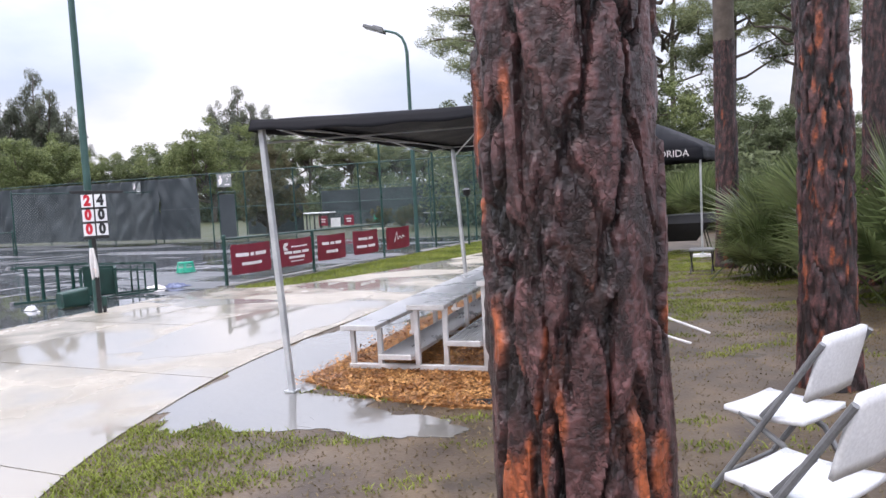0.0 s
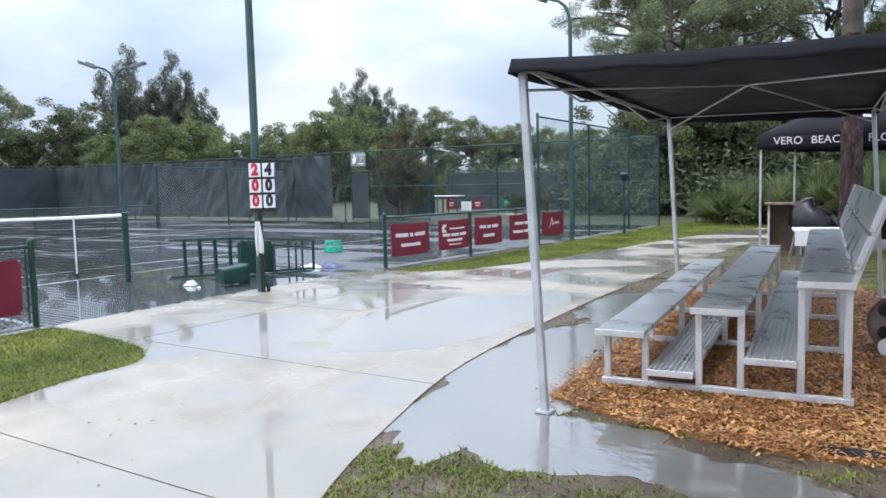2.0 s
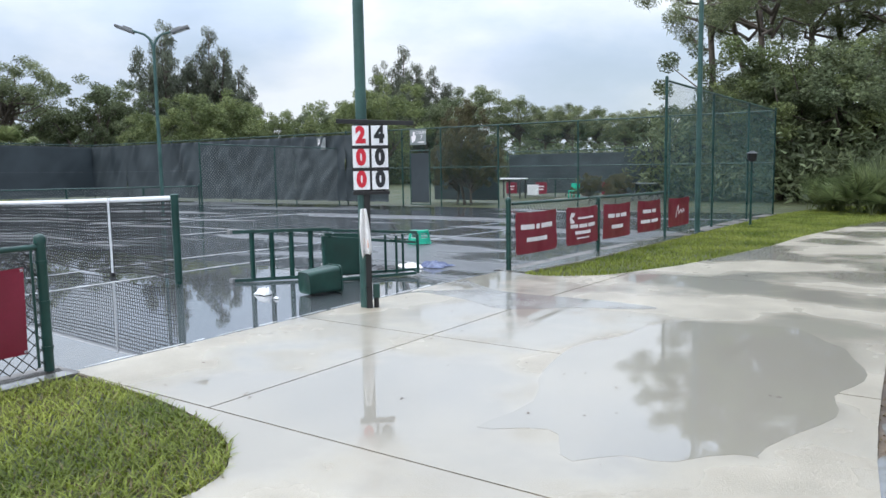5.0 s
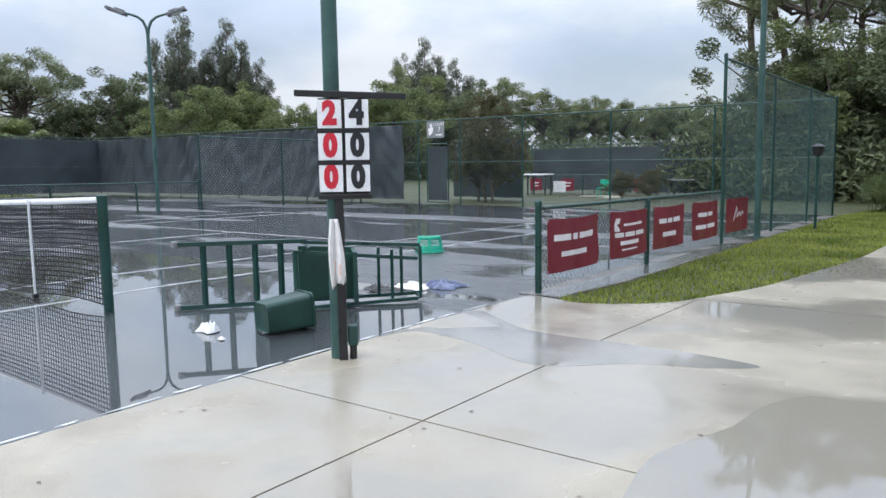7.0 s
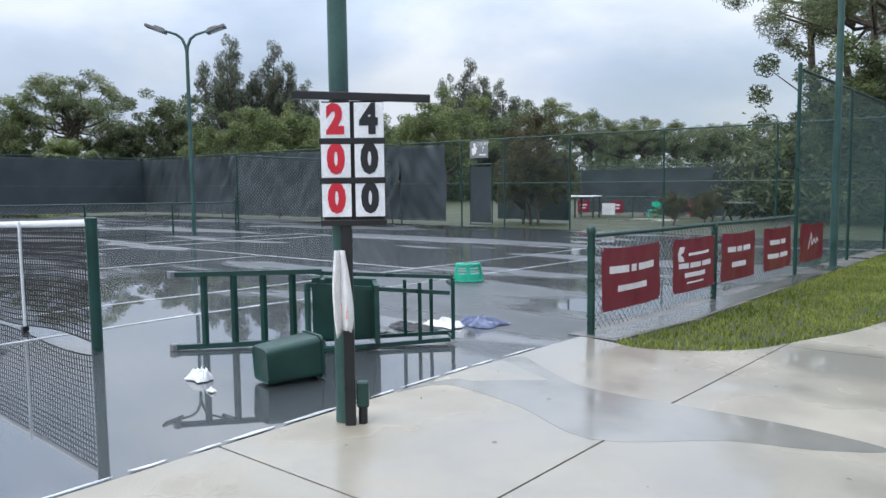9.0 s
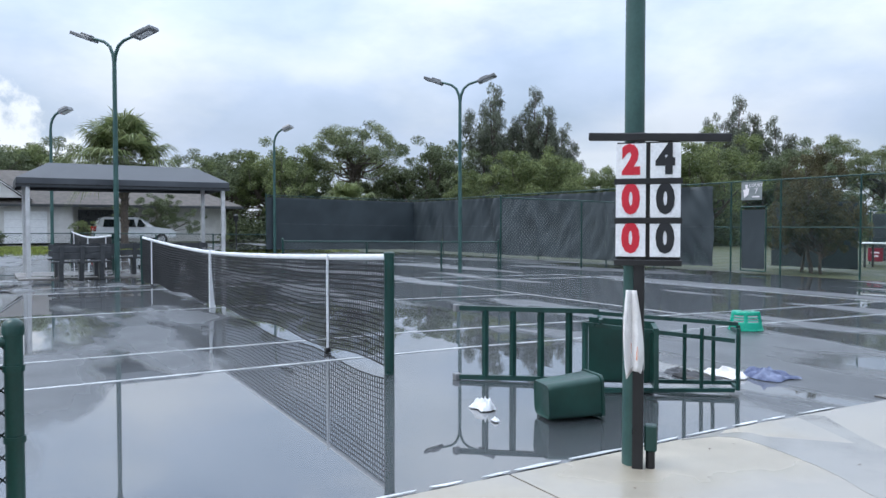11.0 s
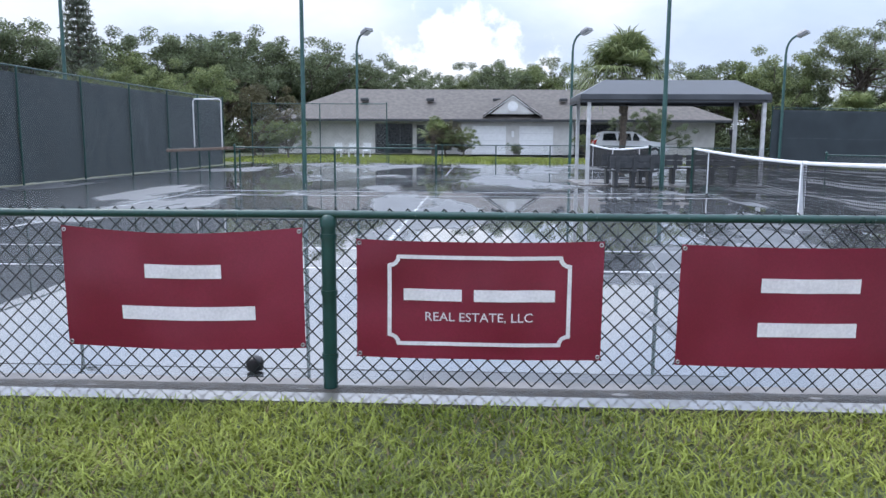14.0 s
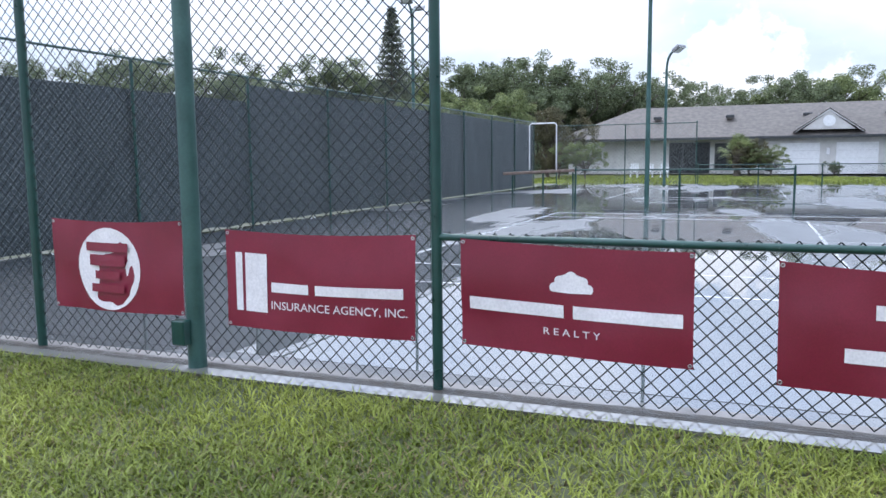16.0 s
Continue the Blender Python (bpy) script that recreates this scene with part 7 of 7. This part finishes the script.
G17 = gz(0, 17)
tb = thing("folding_table", "white folding table standing on the worn grass", "table", at=Matrix.Translation((-3.2, 13.5, gz(0, 13.5))) @ Matrix.Rotation(radians(12), 4, "Z") @ Matrix.Diagonal((0.75, 0.9, 1, 1)))
part("tabletop", Mesh().box((-0.55, -0.3, 0.66), (0.55, 0.3, 0.70), bevel=0.012), WHITE_PLASTIC, tb)
part("apron", Mesh().box((-0.53, -0.31, 0.46), (0.53, -0.29, 0.66)), WHITE_PLASTIC, tb)
for x in (-0.45, 0.45):
    for y in (-0.24, 0.24):
        part("leg", Mesh().tube([(x, y, 0), (x, y, 0.66)], 0.014, 8), CHAIR_GREY, tb, smooth=True)
pod = thing("podium", "brown-topped pale podium box beside the bleachers", "podium", at=Matrix.Translation((-4.30, 17.15, gz(0, 17.15))) @ Matrix.Rotation(radians(10), 4, "Z"))
part("side_panel", Mesh().box((-0.30, -0.3, 0.0), (-0.26, 0.3, 0.96), bevel=0.006), ALU_WHITE, pod)
part("side_panel", Mesh().box((0.26, -0.3, 0.0), (0.30, 0.3, 0.96), bevel=0.006), ALU_WHITE, pod)
part("back_panel", Mesh().box((-0.26, 0.25, 0.05), (0.26, 0.28, 0.96)), BROWN_BOX, pod)
part("top", Mesh().box((-0.36, -0.36, 0.96), (0.36, 0.34, 1.00), bevel=0.008), BROWN_BOX, pod)
bag = thing("equipment_bag", "bulky black bag on a stand behind the bleachers", "bag", at=(-3.72, 16.75, gz(0, 16.75)))


def bag_fn(u, v):
    a, p = 2 * math.pi * u, math.pi * (0.02 + 0.96 * v)
    k = 1 + 0.18 * noise.noise(Vector((math.cos(a) * 2, math.sin(a) * 2, v * 4)))
    return (0.44 * k * math.sin(p) * math.cos(a), 0.28 * k * math.sin(p) * math.sin(a), 0.64 + 0.36 * k * math.cos(p) - 0.10 * math.cos(a))


part("body", Mesh().sheet(bag_fn, 24, 14), BLACK, bag, smooth=True)
for x in (-0.3, 0.3):
    part("stand_leg", Mesh().tube([(x * 1.3, -0.2, 0), (x, 0, 0.6), (x * 1.3, 0.2, 0)], 0.012, 6), CHAIR_GREY, bag)
wbw = thing("wheelbarrow", "black covered wheelbarrow under the far canopy", "wheelbarrow", at=Matrix.Translation((-2.45, 18.2, G17)) @ Matrix.Rotation(radians(15), 4, "Z"))
part("cover", Mesh().loft([[(-0.95, -0.4, 0.66), (0.9, -0.4, 0.66), (0.9, 0.4, 0.66), (-0.95, 0.4, 0.66)], [(-0.8, -0.32, 0.82), (0.75, -0.3, 0.86), (0.75, 0.3, 0.86), (-0.8, 0.32, 0.82)]]), BLACK, wbw)
part("tray", Mesh().loft([[(-0.3, -0.2, 0.25), (0.3, -0.2, 0.25), (0.3, 0.2, 0.25), (-0.3, 0.2, 0.25)], [(-0.6, -0.34, 0.66), (0.6, -0.34, 0.66), (0.6, 0.34, 0.66), (-0.6, 0.34, 0.66)]]), BLACK, wbw)
for x in (-0.7, 0.7):
    part("leg", Mesh().tube([(x * 0.7, -0.2, 0.6), (x * 0.9, -0.24, 0.0)], 0.015, 6), BLACK, wbw)
    part("leg", Mesh().tube([(x * 0.7, 0.2, 0.6), (x * 0.9, 0.24, 0.0)], 0.015, 6), BLACK, wbw)
sk = thing("camp_stool", "low grey camp stool beside the table", "stool", at=(-1.55, 13.9, gz(0, 14)))
part("seat", Mesh().box((-0.2, -0.2, 0.38), (0.2, 0.2, 0.42), bevel=0.01), CHAIR_GREY, sk)
for x in (-0.17, 0.17):
    part("leg", Mesh().tube([(x, -0.18, 0), (x, 0.18, 0.38)], 0.012, 6), BLACK, sk)
    part("leg", Mesh().tube([(x, 0.18, 0), (x, -0.18, 0.38)], 0.012, 6), BLACK, sk)

# ---- near pines with plated bark ----


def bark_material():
    """Pine bark: grey-purple plates, rust-red flakes, and crevice shade painted black along the fissures; the fissures
    and plates come with the mesh.
    """
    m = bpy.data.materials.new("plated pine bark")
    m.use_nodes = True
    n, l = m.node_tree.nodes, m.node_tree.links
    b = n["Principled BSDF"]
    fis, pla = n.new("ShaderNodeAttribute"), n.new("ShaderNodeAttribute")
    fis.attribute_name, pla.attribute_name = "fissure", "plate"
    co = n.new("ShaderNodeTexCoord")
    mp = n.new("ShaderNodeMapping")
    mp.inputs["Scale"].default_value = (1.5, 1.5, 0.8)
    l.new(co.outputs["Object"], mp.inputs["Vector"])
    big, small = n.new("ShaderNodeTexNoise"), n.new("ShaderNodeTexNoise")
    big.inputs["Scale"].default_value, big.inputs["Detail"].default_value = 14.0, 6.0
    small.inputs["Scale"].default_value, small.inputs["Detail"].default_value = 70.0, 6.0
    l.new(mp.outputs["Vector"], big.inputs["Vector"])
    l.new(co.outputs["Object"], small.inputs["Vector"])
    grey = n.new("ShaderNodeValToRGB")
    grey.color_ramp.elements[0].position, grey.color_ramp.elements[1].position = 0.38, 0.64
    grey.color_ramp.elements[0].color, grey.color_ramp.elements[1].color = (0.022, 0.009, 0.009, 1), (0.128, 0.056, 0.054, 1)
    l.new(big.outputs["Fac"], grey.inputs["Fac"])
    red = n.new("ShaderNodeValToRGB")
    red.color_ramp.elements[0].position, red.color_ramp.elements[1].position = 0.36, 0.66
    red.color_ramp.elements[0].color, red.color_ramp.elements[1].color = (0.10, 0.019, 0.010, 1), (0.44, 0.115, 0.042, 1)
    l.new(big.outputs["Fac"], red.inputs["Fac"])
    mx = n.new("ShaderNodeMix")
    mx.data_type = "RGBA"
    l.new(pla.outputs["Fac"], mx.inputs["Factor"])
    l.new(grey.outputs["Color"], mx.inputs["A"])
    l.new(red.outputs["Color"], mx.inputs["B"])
    # shade of the sunken fissures is put into the colour as near-black
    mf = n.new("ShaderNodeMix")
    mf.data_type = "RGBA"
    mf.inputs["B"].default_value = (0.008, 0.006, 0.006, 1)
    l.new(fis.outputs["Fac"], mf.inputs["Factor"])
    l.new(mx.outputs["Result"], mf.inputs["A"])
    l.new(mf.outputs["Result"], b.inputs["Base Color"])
    rr = n.new("ShaderNodeMapRange")
    rr.inputs["To Min"].default_value, rr.inputs["To Max"].default_value = 0.25, 0.62
    l.new(small.outputs["Fac"], rr.inputs["Value"])
    l.new(rr.outputs["Result"], b.inputs["Roughness"])
    # thin flaking scales: stretched cells, crevice shade painted darker along their torn edges
    warp, vor = n.new("ShaderNodeMix"), n.new("ShaderNodeTexVoronoi")
    warp.data_type, warp.blend_type = "RGBA", "LINEAR_LIGHT"
    warp.inputs["Factor"].default_value = 0.045
    vor.feature = "DISTANCE_TO_EDGE"
    vor.inputs["Scale"].default_value = 13.0
    l.new(mp.outputs["Vector"], warp.inputs["A"])
    l.new(small.outputs["Color"], warp.inputs["B"])
    l.new(warp.outputs["Result"], vor.inputs["Vector"])
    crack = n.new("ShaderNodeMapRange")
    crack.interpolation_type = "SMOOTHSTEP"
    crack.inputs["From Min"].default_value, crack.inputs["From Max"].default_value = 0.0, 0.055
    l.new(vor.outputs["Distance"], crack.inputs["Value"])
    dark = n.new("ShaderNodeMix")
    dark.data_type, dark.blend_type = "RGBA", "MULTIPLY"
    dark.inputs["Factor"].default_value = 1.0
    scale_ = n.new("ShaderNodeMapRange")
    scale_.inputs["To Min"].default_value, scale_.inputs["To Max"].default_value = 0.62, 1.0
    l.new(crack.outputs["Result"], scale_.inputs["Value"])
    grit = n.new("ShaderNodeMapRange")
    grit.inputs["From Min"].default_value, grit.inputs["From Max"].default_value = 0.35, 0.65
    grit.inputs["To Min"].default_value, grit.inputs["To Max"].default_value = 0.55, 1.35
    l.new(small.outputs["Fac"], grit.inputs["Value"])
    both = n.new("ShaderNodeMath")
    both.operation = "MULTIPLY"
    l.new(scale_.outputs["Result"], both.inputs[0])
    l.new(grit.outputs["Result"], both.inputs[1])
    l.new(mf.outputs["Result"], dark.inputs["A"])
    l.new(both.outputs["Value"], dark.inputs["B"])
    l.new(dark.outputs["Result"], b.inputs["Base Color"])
    lift = n.new("ShaderNodeMath")
    lift.operation = "MULTIPLY_ADD"
    lift.inputs[1].default_value = 0.6
    l.new(crack.outputs["Result"], lift.inputs[0])
    l.new(small.outputs["Fac"], lift.inputs[2])
    bp = n.new("ShaderNodeBump")
    bp.inputs["Strength"].default_value, bp.inputs["Distance"].default_value = 0.8, 0.008
    l.new(lift.outputs["Value"], bp.inputs["Height"])
    l.new(bp.outputs["Normal"], b.inputs["Normal"])
    return m


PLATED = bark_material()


def near_pine(x, y, r, h, seed, lean=(0.0, 0.0), detail=(260, 330), zmax=2.8, dull=0.0, label="large slash pine with plated red-brown bark"):
    """A pine beside the path: a fissured lower trunk, an upper trunk, limbs and needle tufts high above."""
    t = thing("pine_tree", label, "tree", group="pines by the path", at=(x, y, gz(x, y)))
    na, nz = detail
    verts, fis, pla = [], [], []
    for j in range(nz + 1):
        z = -0.08 + (zmax + 0.08) * j / nz
        flare = 1 + 0.20 * math.exp(-max(z, 0) * 3.2) + 0.02 * math.sin(z * 2 + seed)
        taper = 1 - 0.035 * z
        for i in range(na):
            a = 2 * math.pi * i / na
            cx, cy = math.cos(a), math.sin(a)
            p = Vector((cx * r * 10.5, cy * r * 10.5, z * 3.0 + seed))
            p += Vector((noise.noise(p * 1.7), noise.noise(p * 1.7 + Vector((7, 0, 0))), noise.noise(p * 1.7 + Vector((0, 9, 0))))) * 0.5
            p += Vector((noise.noise(p * 5.0), noise.noise(p * 5.0 + Vector((7, 0, 0))), 0.0)) * 0.16
            dist, pts = noise.voronoi(p)
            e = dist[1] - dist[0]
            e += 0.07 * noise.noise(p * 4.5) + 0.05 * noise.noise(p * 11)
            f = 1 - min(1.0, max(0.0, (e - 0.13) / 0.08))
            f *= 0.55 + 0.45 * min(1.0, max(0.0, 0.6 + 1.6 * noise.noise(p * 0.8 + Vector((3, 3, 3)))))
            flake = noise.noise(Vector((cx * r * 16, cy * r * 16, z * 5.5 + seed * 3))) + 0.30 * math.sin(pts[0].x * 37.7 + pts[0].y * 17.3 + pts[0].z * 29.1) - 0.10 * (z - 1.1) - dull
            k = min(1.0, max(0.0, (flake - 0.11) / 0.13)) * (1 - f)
            bulge = 0.005 * math.sin(pts[0].x * 91 + pts[0].z * 53)
            rr = r * flare * taper + bulge - (0.020 - 0.008 * noise.noise(p * 9)) * f - 0.005 * k + 0.003 * noise.noise(p * 5) + 0.003 * noise.noise(Vector((p.x * 3, p.y * 3, p.z * 12))) + 0.018 * noise.noise(Vector((cx * 2, cy * 2, z * 0.8 + seed)))
            verts.append((cx * rr + lean[0] * z, cy * rr + lean[1] * z, z))
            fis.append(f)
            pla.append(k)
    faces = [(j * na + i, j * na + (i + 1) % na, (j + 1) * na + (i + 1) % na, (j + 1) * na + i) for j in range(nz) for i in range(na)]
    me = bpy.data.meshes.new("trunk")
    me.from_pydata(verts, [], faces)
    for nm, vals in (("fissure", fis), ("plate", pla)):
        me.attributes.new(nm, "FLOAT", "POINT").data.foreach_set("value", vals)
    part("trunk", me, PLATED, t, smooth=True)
    rng = np.random.default_rng(int(seed * 10))
    mb = Mesh()
    top = Vector((lean[0] * h, lean[1] * h, h))
    mb.tube([(lean[0] * zmax, lean[1] * zmax, zmax - 0.02), (lean[0] * h * 0.6, lean[1] * h * 0.6, h * 0.6), tuple(top)], [r * (1 - 0.035 * zmax) * 1.0, r * 0.72, r * 0.25], 12)
    vs, fs = [], []
    for i in range(26):
        z = h * (0.52 + 0.48 * rng.random())
        a = rng.random() * 6.28
        L = h * 0.20 * (1.3 - z / h) * (0.5 + rng.random())
        c = (lean[0] * z + math.cos(a) * L, lean[1] * z + math.sin(a) * L, z + 0.3 * rng.random())
        limb(mb, (lean[0] * z, lean[1] * z, z - 0.5), c, 0.06, 0.015, rng, 0.2)
        leaves(vs, fs, c, (0.9, 0.9, 0.45), 420, 0.16, rng, flat=0.7, slim=0.14)
    part("upper_trunk", mb, BARK, t, smooth=True)
    leaf_part("needles", vs, fs, LEAF_PINE, t)
    return t


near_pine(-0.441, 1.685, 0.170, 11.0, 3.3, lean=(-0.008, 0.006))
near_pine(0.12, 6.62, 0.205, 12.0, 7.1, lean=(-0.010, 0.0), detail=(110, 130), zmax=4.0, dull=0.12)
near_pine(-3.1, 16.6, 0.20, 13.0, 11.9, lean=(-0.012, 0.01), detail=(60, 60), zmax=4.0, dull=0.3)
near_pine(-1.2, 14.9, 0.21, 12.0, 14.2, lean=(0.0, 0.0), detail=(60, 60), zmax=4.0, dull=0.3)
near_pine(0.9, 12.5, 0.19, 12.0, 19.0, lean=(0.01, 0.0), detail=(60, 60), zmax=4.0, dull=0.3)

PALMETTO = [(-0.35, 13.3, 1.0), (0.7, 13.4, 1.8), (1.4, 10.4, 1.9), (0.2, 16.8, 1.7), (1.8, 14.5, 1.9), (-7.4, 28.4, 1.5), (-5.8, 29.4, 1.7), (-4.2, 28.6, 1.8), (-2.6, 27.6, 1.7), (-1.2, 26.5, 1.9), (0.4, 25.0, 1.8), (1.6, 22.6, 1.9), (-8.6, 29.8, 1.6), (-3.2, 30.5, 2.0), (2.4, 19.0, 1.9), (-6.8, 30.6, 1.9), (-0.2, 28.6, 2.0)]
for i, (x_, y_, r_) in enumerate(PALMETTO):
    if i < 3:
        src = fan_palm("saw_palmetto", "spiky green saw palmetto clump", 50 + i, 0, (x_, y_, gz(x_, y_)), fans=64, reach=2.0 if i else 1.3, material=LEAF_PALMETTO, group="saw palmettos")
        PAL = (PAL if i else []) + [src]
    else:
        o = copy_thing(PAL[i % 3], Matrix.Translation((x_, y_, gz(x_, y_))) @ Matrix.Rotation(i * 1.3, 4, "Z"))
        o.scale = (r_ / 1.7,) * 3

# ---- grass ----


def grass(name, label, poly, density, height, material, seed, width=0.0035, keep=None, lean=0.6, masks=None):
    """Blades of grass over an outline; keep(x, y) thins it."""
    rng = np.random.default_rng(seed)
    px, py = [p[0] for p in poly], [p[1] for p in poly]
    n = int((max(px) - min(px)) * (max(py) - min(py)) * density)
    X, Y = rng.uniform(min(px), max(px), n), rng.uniform(min(py), max(py), n)
    ok = np.zeros(n, bool)
    a, b = np.array(poly), np.roll(np.array(poly), 1, 0)
    for (x0, y0), (x1, y1) in zip(a, b):
        if y0 != y1:
            c = ((y0 > Y) != (y1 > Y)) & (X < (x1 - x0) * (Y - y0) / (y1 - y0) + x0)
            ok ^= c
    if masks is not None:
        ok &= masks(X, Y, rng.random(n))
    if keep is not None:
        ok &= np.array([o and keep(x, y, u) for o, x, y, u in zip(ok, X, Y, rng.random(n))])
    X, Y = X[ok], Y[ok]
    n = len(X)
    Z = -0.015 * np.clip(Y - 10.0, 0, 22) - 0.014
    h = height * (0.45 + 0.75 * rng.random(n))
    t = rng.random(n) * 6.283
    dx, dy = np.cos(t), np.sin(t)
    bend = h * lean * (0.3 + rng.random(n))
    w = width * (0.7 + 0.6 * rng.random(n))
    sx, sy = -dy * w, dx * w
    P = np.stack([np.stack([X - sx, Y - sy, Z], 1), np.stack([X + sx, Y + sy, Z], 1), np.stack([X + sx * 0.8 + dx * bend * 0.35, Y + sy * 0.8 + dy * bend * 0.35, Z + h * 0.62], 1), np.stack([X - sx * 0.8 + dx * bend * 0.35, Y - sy * 0.8 + dy * bend * 0.35, Z + h * 0.62], 1), np.stack([X + dx * bend, Y + dy * bend, Z + h], 1)], 1).reshape(-1, 3)
    k = np.arange(n) * 5
    quads = np.stack([k, k + 1, k + 2, k + 3], 1).tolist()
    tris = np.stack([k + 3, k + 2, k + 4], 1).tolist()
    me = bpy.data.meshes.new(name)
    me.from_pydata(P.tolist(), [], quads + tris)
    return tagged(part(name, me, material), label, "grass", kind="stuff")


def wave(X, Y, k, seed):
    """A smooth random field over arrays of places."""
    r = np.random.default_rng(seed)
    out = np.zeros(len(X))
    for i in range(9):
        a, f = r.random() * 6.283, k * (0.6 + 0.9 * r.random())
        out += np.sin((X * math.cos(a) + Y * math.sin(a)) * f + r.random() * 6.283)
    return out / 9 ** 0.5 / 1.4


def hits(poly, X, Y):
    ok = np.zeros(len(X), bool)
    a, b = np.array(poly), np.roll(np.array(poly), 1, 0)
    for (x0, y0), (x1, y1) in zip(a, b):
        if y0 != y1:
            ok ^= ((y0 > Y) != (y1 > Y)) & (X < (x1 - x0) * (Y - y0) / (y1 - y0) + x0)
    return ok


W_LAWN = [(FX + 0.22, -7.5)] + [(FX + 0.22, 5.45)] + [p for p in reversed(WEST_EDGE) if p[1] > -7.5 and p[0] > FX + 0.3] + [(-7.1, -7.5)]
grass("lawn_grass", "wet green lawn between fence and path", W_LAWN, 4600, 0.044, BLADE, 1, width=0.0044, masks=lambda X, Y, U: U < 0.85 + 0.4 * wave(X, Y, 2.0, 5), lean=1.8)
grass("lawn_grass", "dead straw-coloured blades in the wet lawn", W_LAWN, 900, 0.035, STRAW, 11, width=0.0045, masks=lambda X, Y, U: U < 0.45 + 0.6 * wave(X, Y, 2.6, 15), lean=1.9)
N_LAWN = [(FN + 0.32, 11.50)] + NORTH_EDGE[5:] + [(-9.0, 33.0), (FN + 0.18, 27.0), (FN + 0.32, 18.0), (FN + 0.44, 13.0)]
grass("lawn_grass", "wet green grass verge beside the path", N_LAWN, 1100, 0.045, BLADE, 2, width=0.006)


def dry_mask(X, Y, U):
    wet_ = np.zeros(len(X), bool)
    for q in PUDDLES + [MULCH]:
        wet_ |= hits(q, X, Y)
    return np.where(wet_, False, U < 0.55 + 0.45 * wave(X, Y, 2.2, 3))


def green_mask(X, Y, U):
    wet_ = hits(MULCH, X, Y)
    for q in PUDDLES:
        wet_ |= hits(q, X, Y)
    edge_ = np.clip(1.0 - 0.62 * np.abs(X + 3.7), 0, 1) * (Y < 6.2) + 0.35 * (Y > 9)
    return ~wet_ & (U < edge_ + 0.55 * wave(X, Y, 1.8, 8) + 0.55 * wave(X, Y, 9, 9) - 0.22)


E_LAWN = [p for p in EAST_EDGE if 1.0 < p[1] < 19] + [(-2.6, 1.0), (4.5, 1.0), (4.5, 19.0)]
grass("worn_grass", "flattened dead grass and litter on muddy ground", E_LAWN, 1500, 0.020, STRAW, 3, width=0.006, masks=dry_mask, lean=2.2)
grass("worn_grass", "thin patches of green grass on muddy ground", E_LAWN, 5200, 0.034, BLADE, 4, width=0.005, masks=green_mask, lean=1.2)
FAR_LAWN = [(-64.0, -12.0), (-46.8, -12.0), (-46.8, 24.0), (-49.0, 24.0), (-64.0, -2.0)]
grass("far_lawn_grass", "bright lawn in front of the house", FAR_LAWN, 60, 0.12, BLADE, 6, width=0.03)

# ---- understory at the wood's edge ----
vs, fs = [], []
rng = np.random.default_rng(12)
for b_ in np.arange(-18, 145, 0.75):
    dist = 66 if 20 < b_ < 66 else (30 if b_ < 18 else 84 if 76 < b_ < 98 else 70)
    for k in range(4):
        x, y = stand(b_ + rng.normal() * 0.5, dist + rng.random() * 12)
        hh = rng.uniform(1.2, 3.4) if dist > 40 else rng.uniform(1.5, 4.0)
        leaves(vs, fs, (x, y, hh * 0.55 + gz(x, y)), (1.9, 1.9, hh * 0.6), 330, 0.19, rng, flat=0.7, slim=0.6)
me = bpy.data.meshes.new("understory")
me.from_pydata(np.concatenate(vs).tolist(), [], np.concatenate(fs).tolist())
tagged(part("understory", me, LEAF_OAK), "dark green undergrowth at the edge of the woods", "shrubs", kind="stuff")
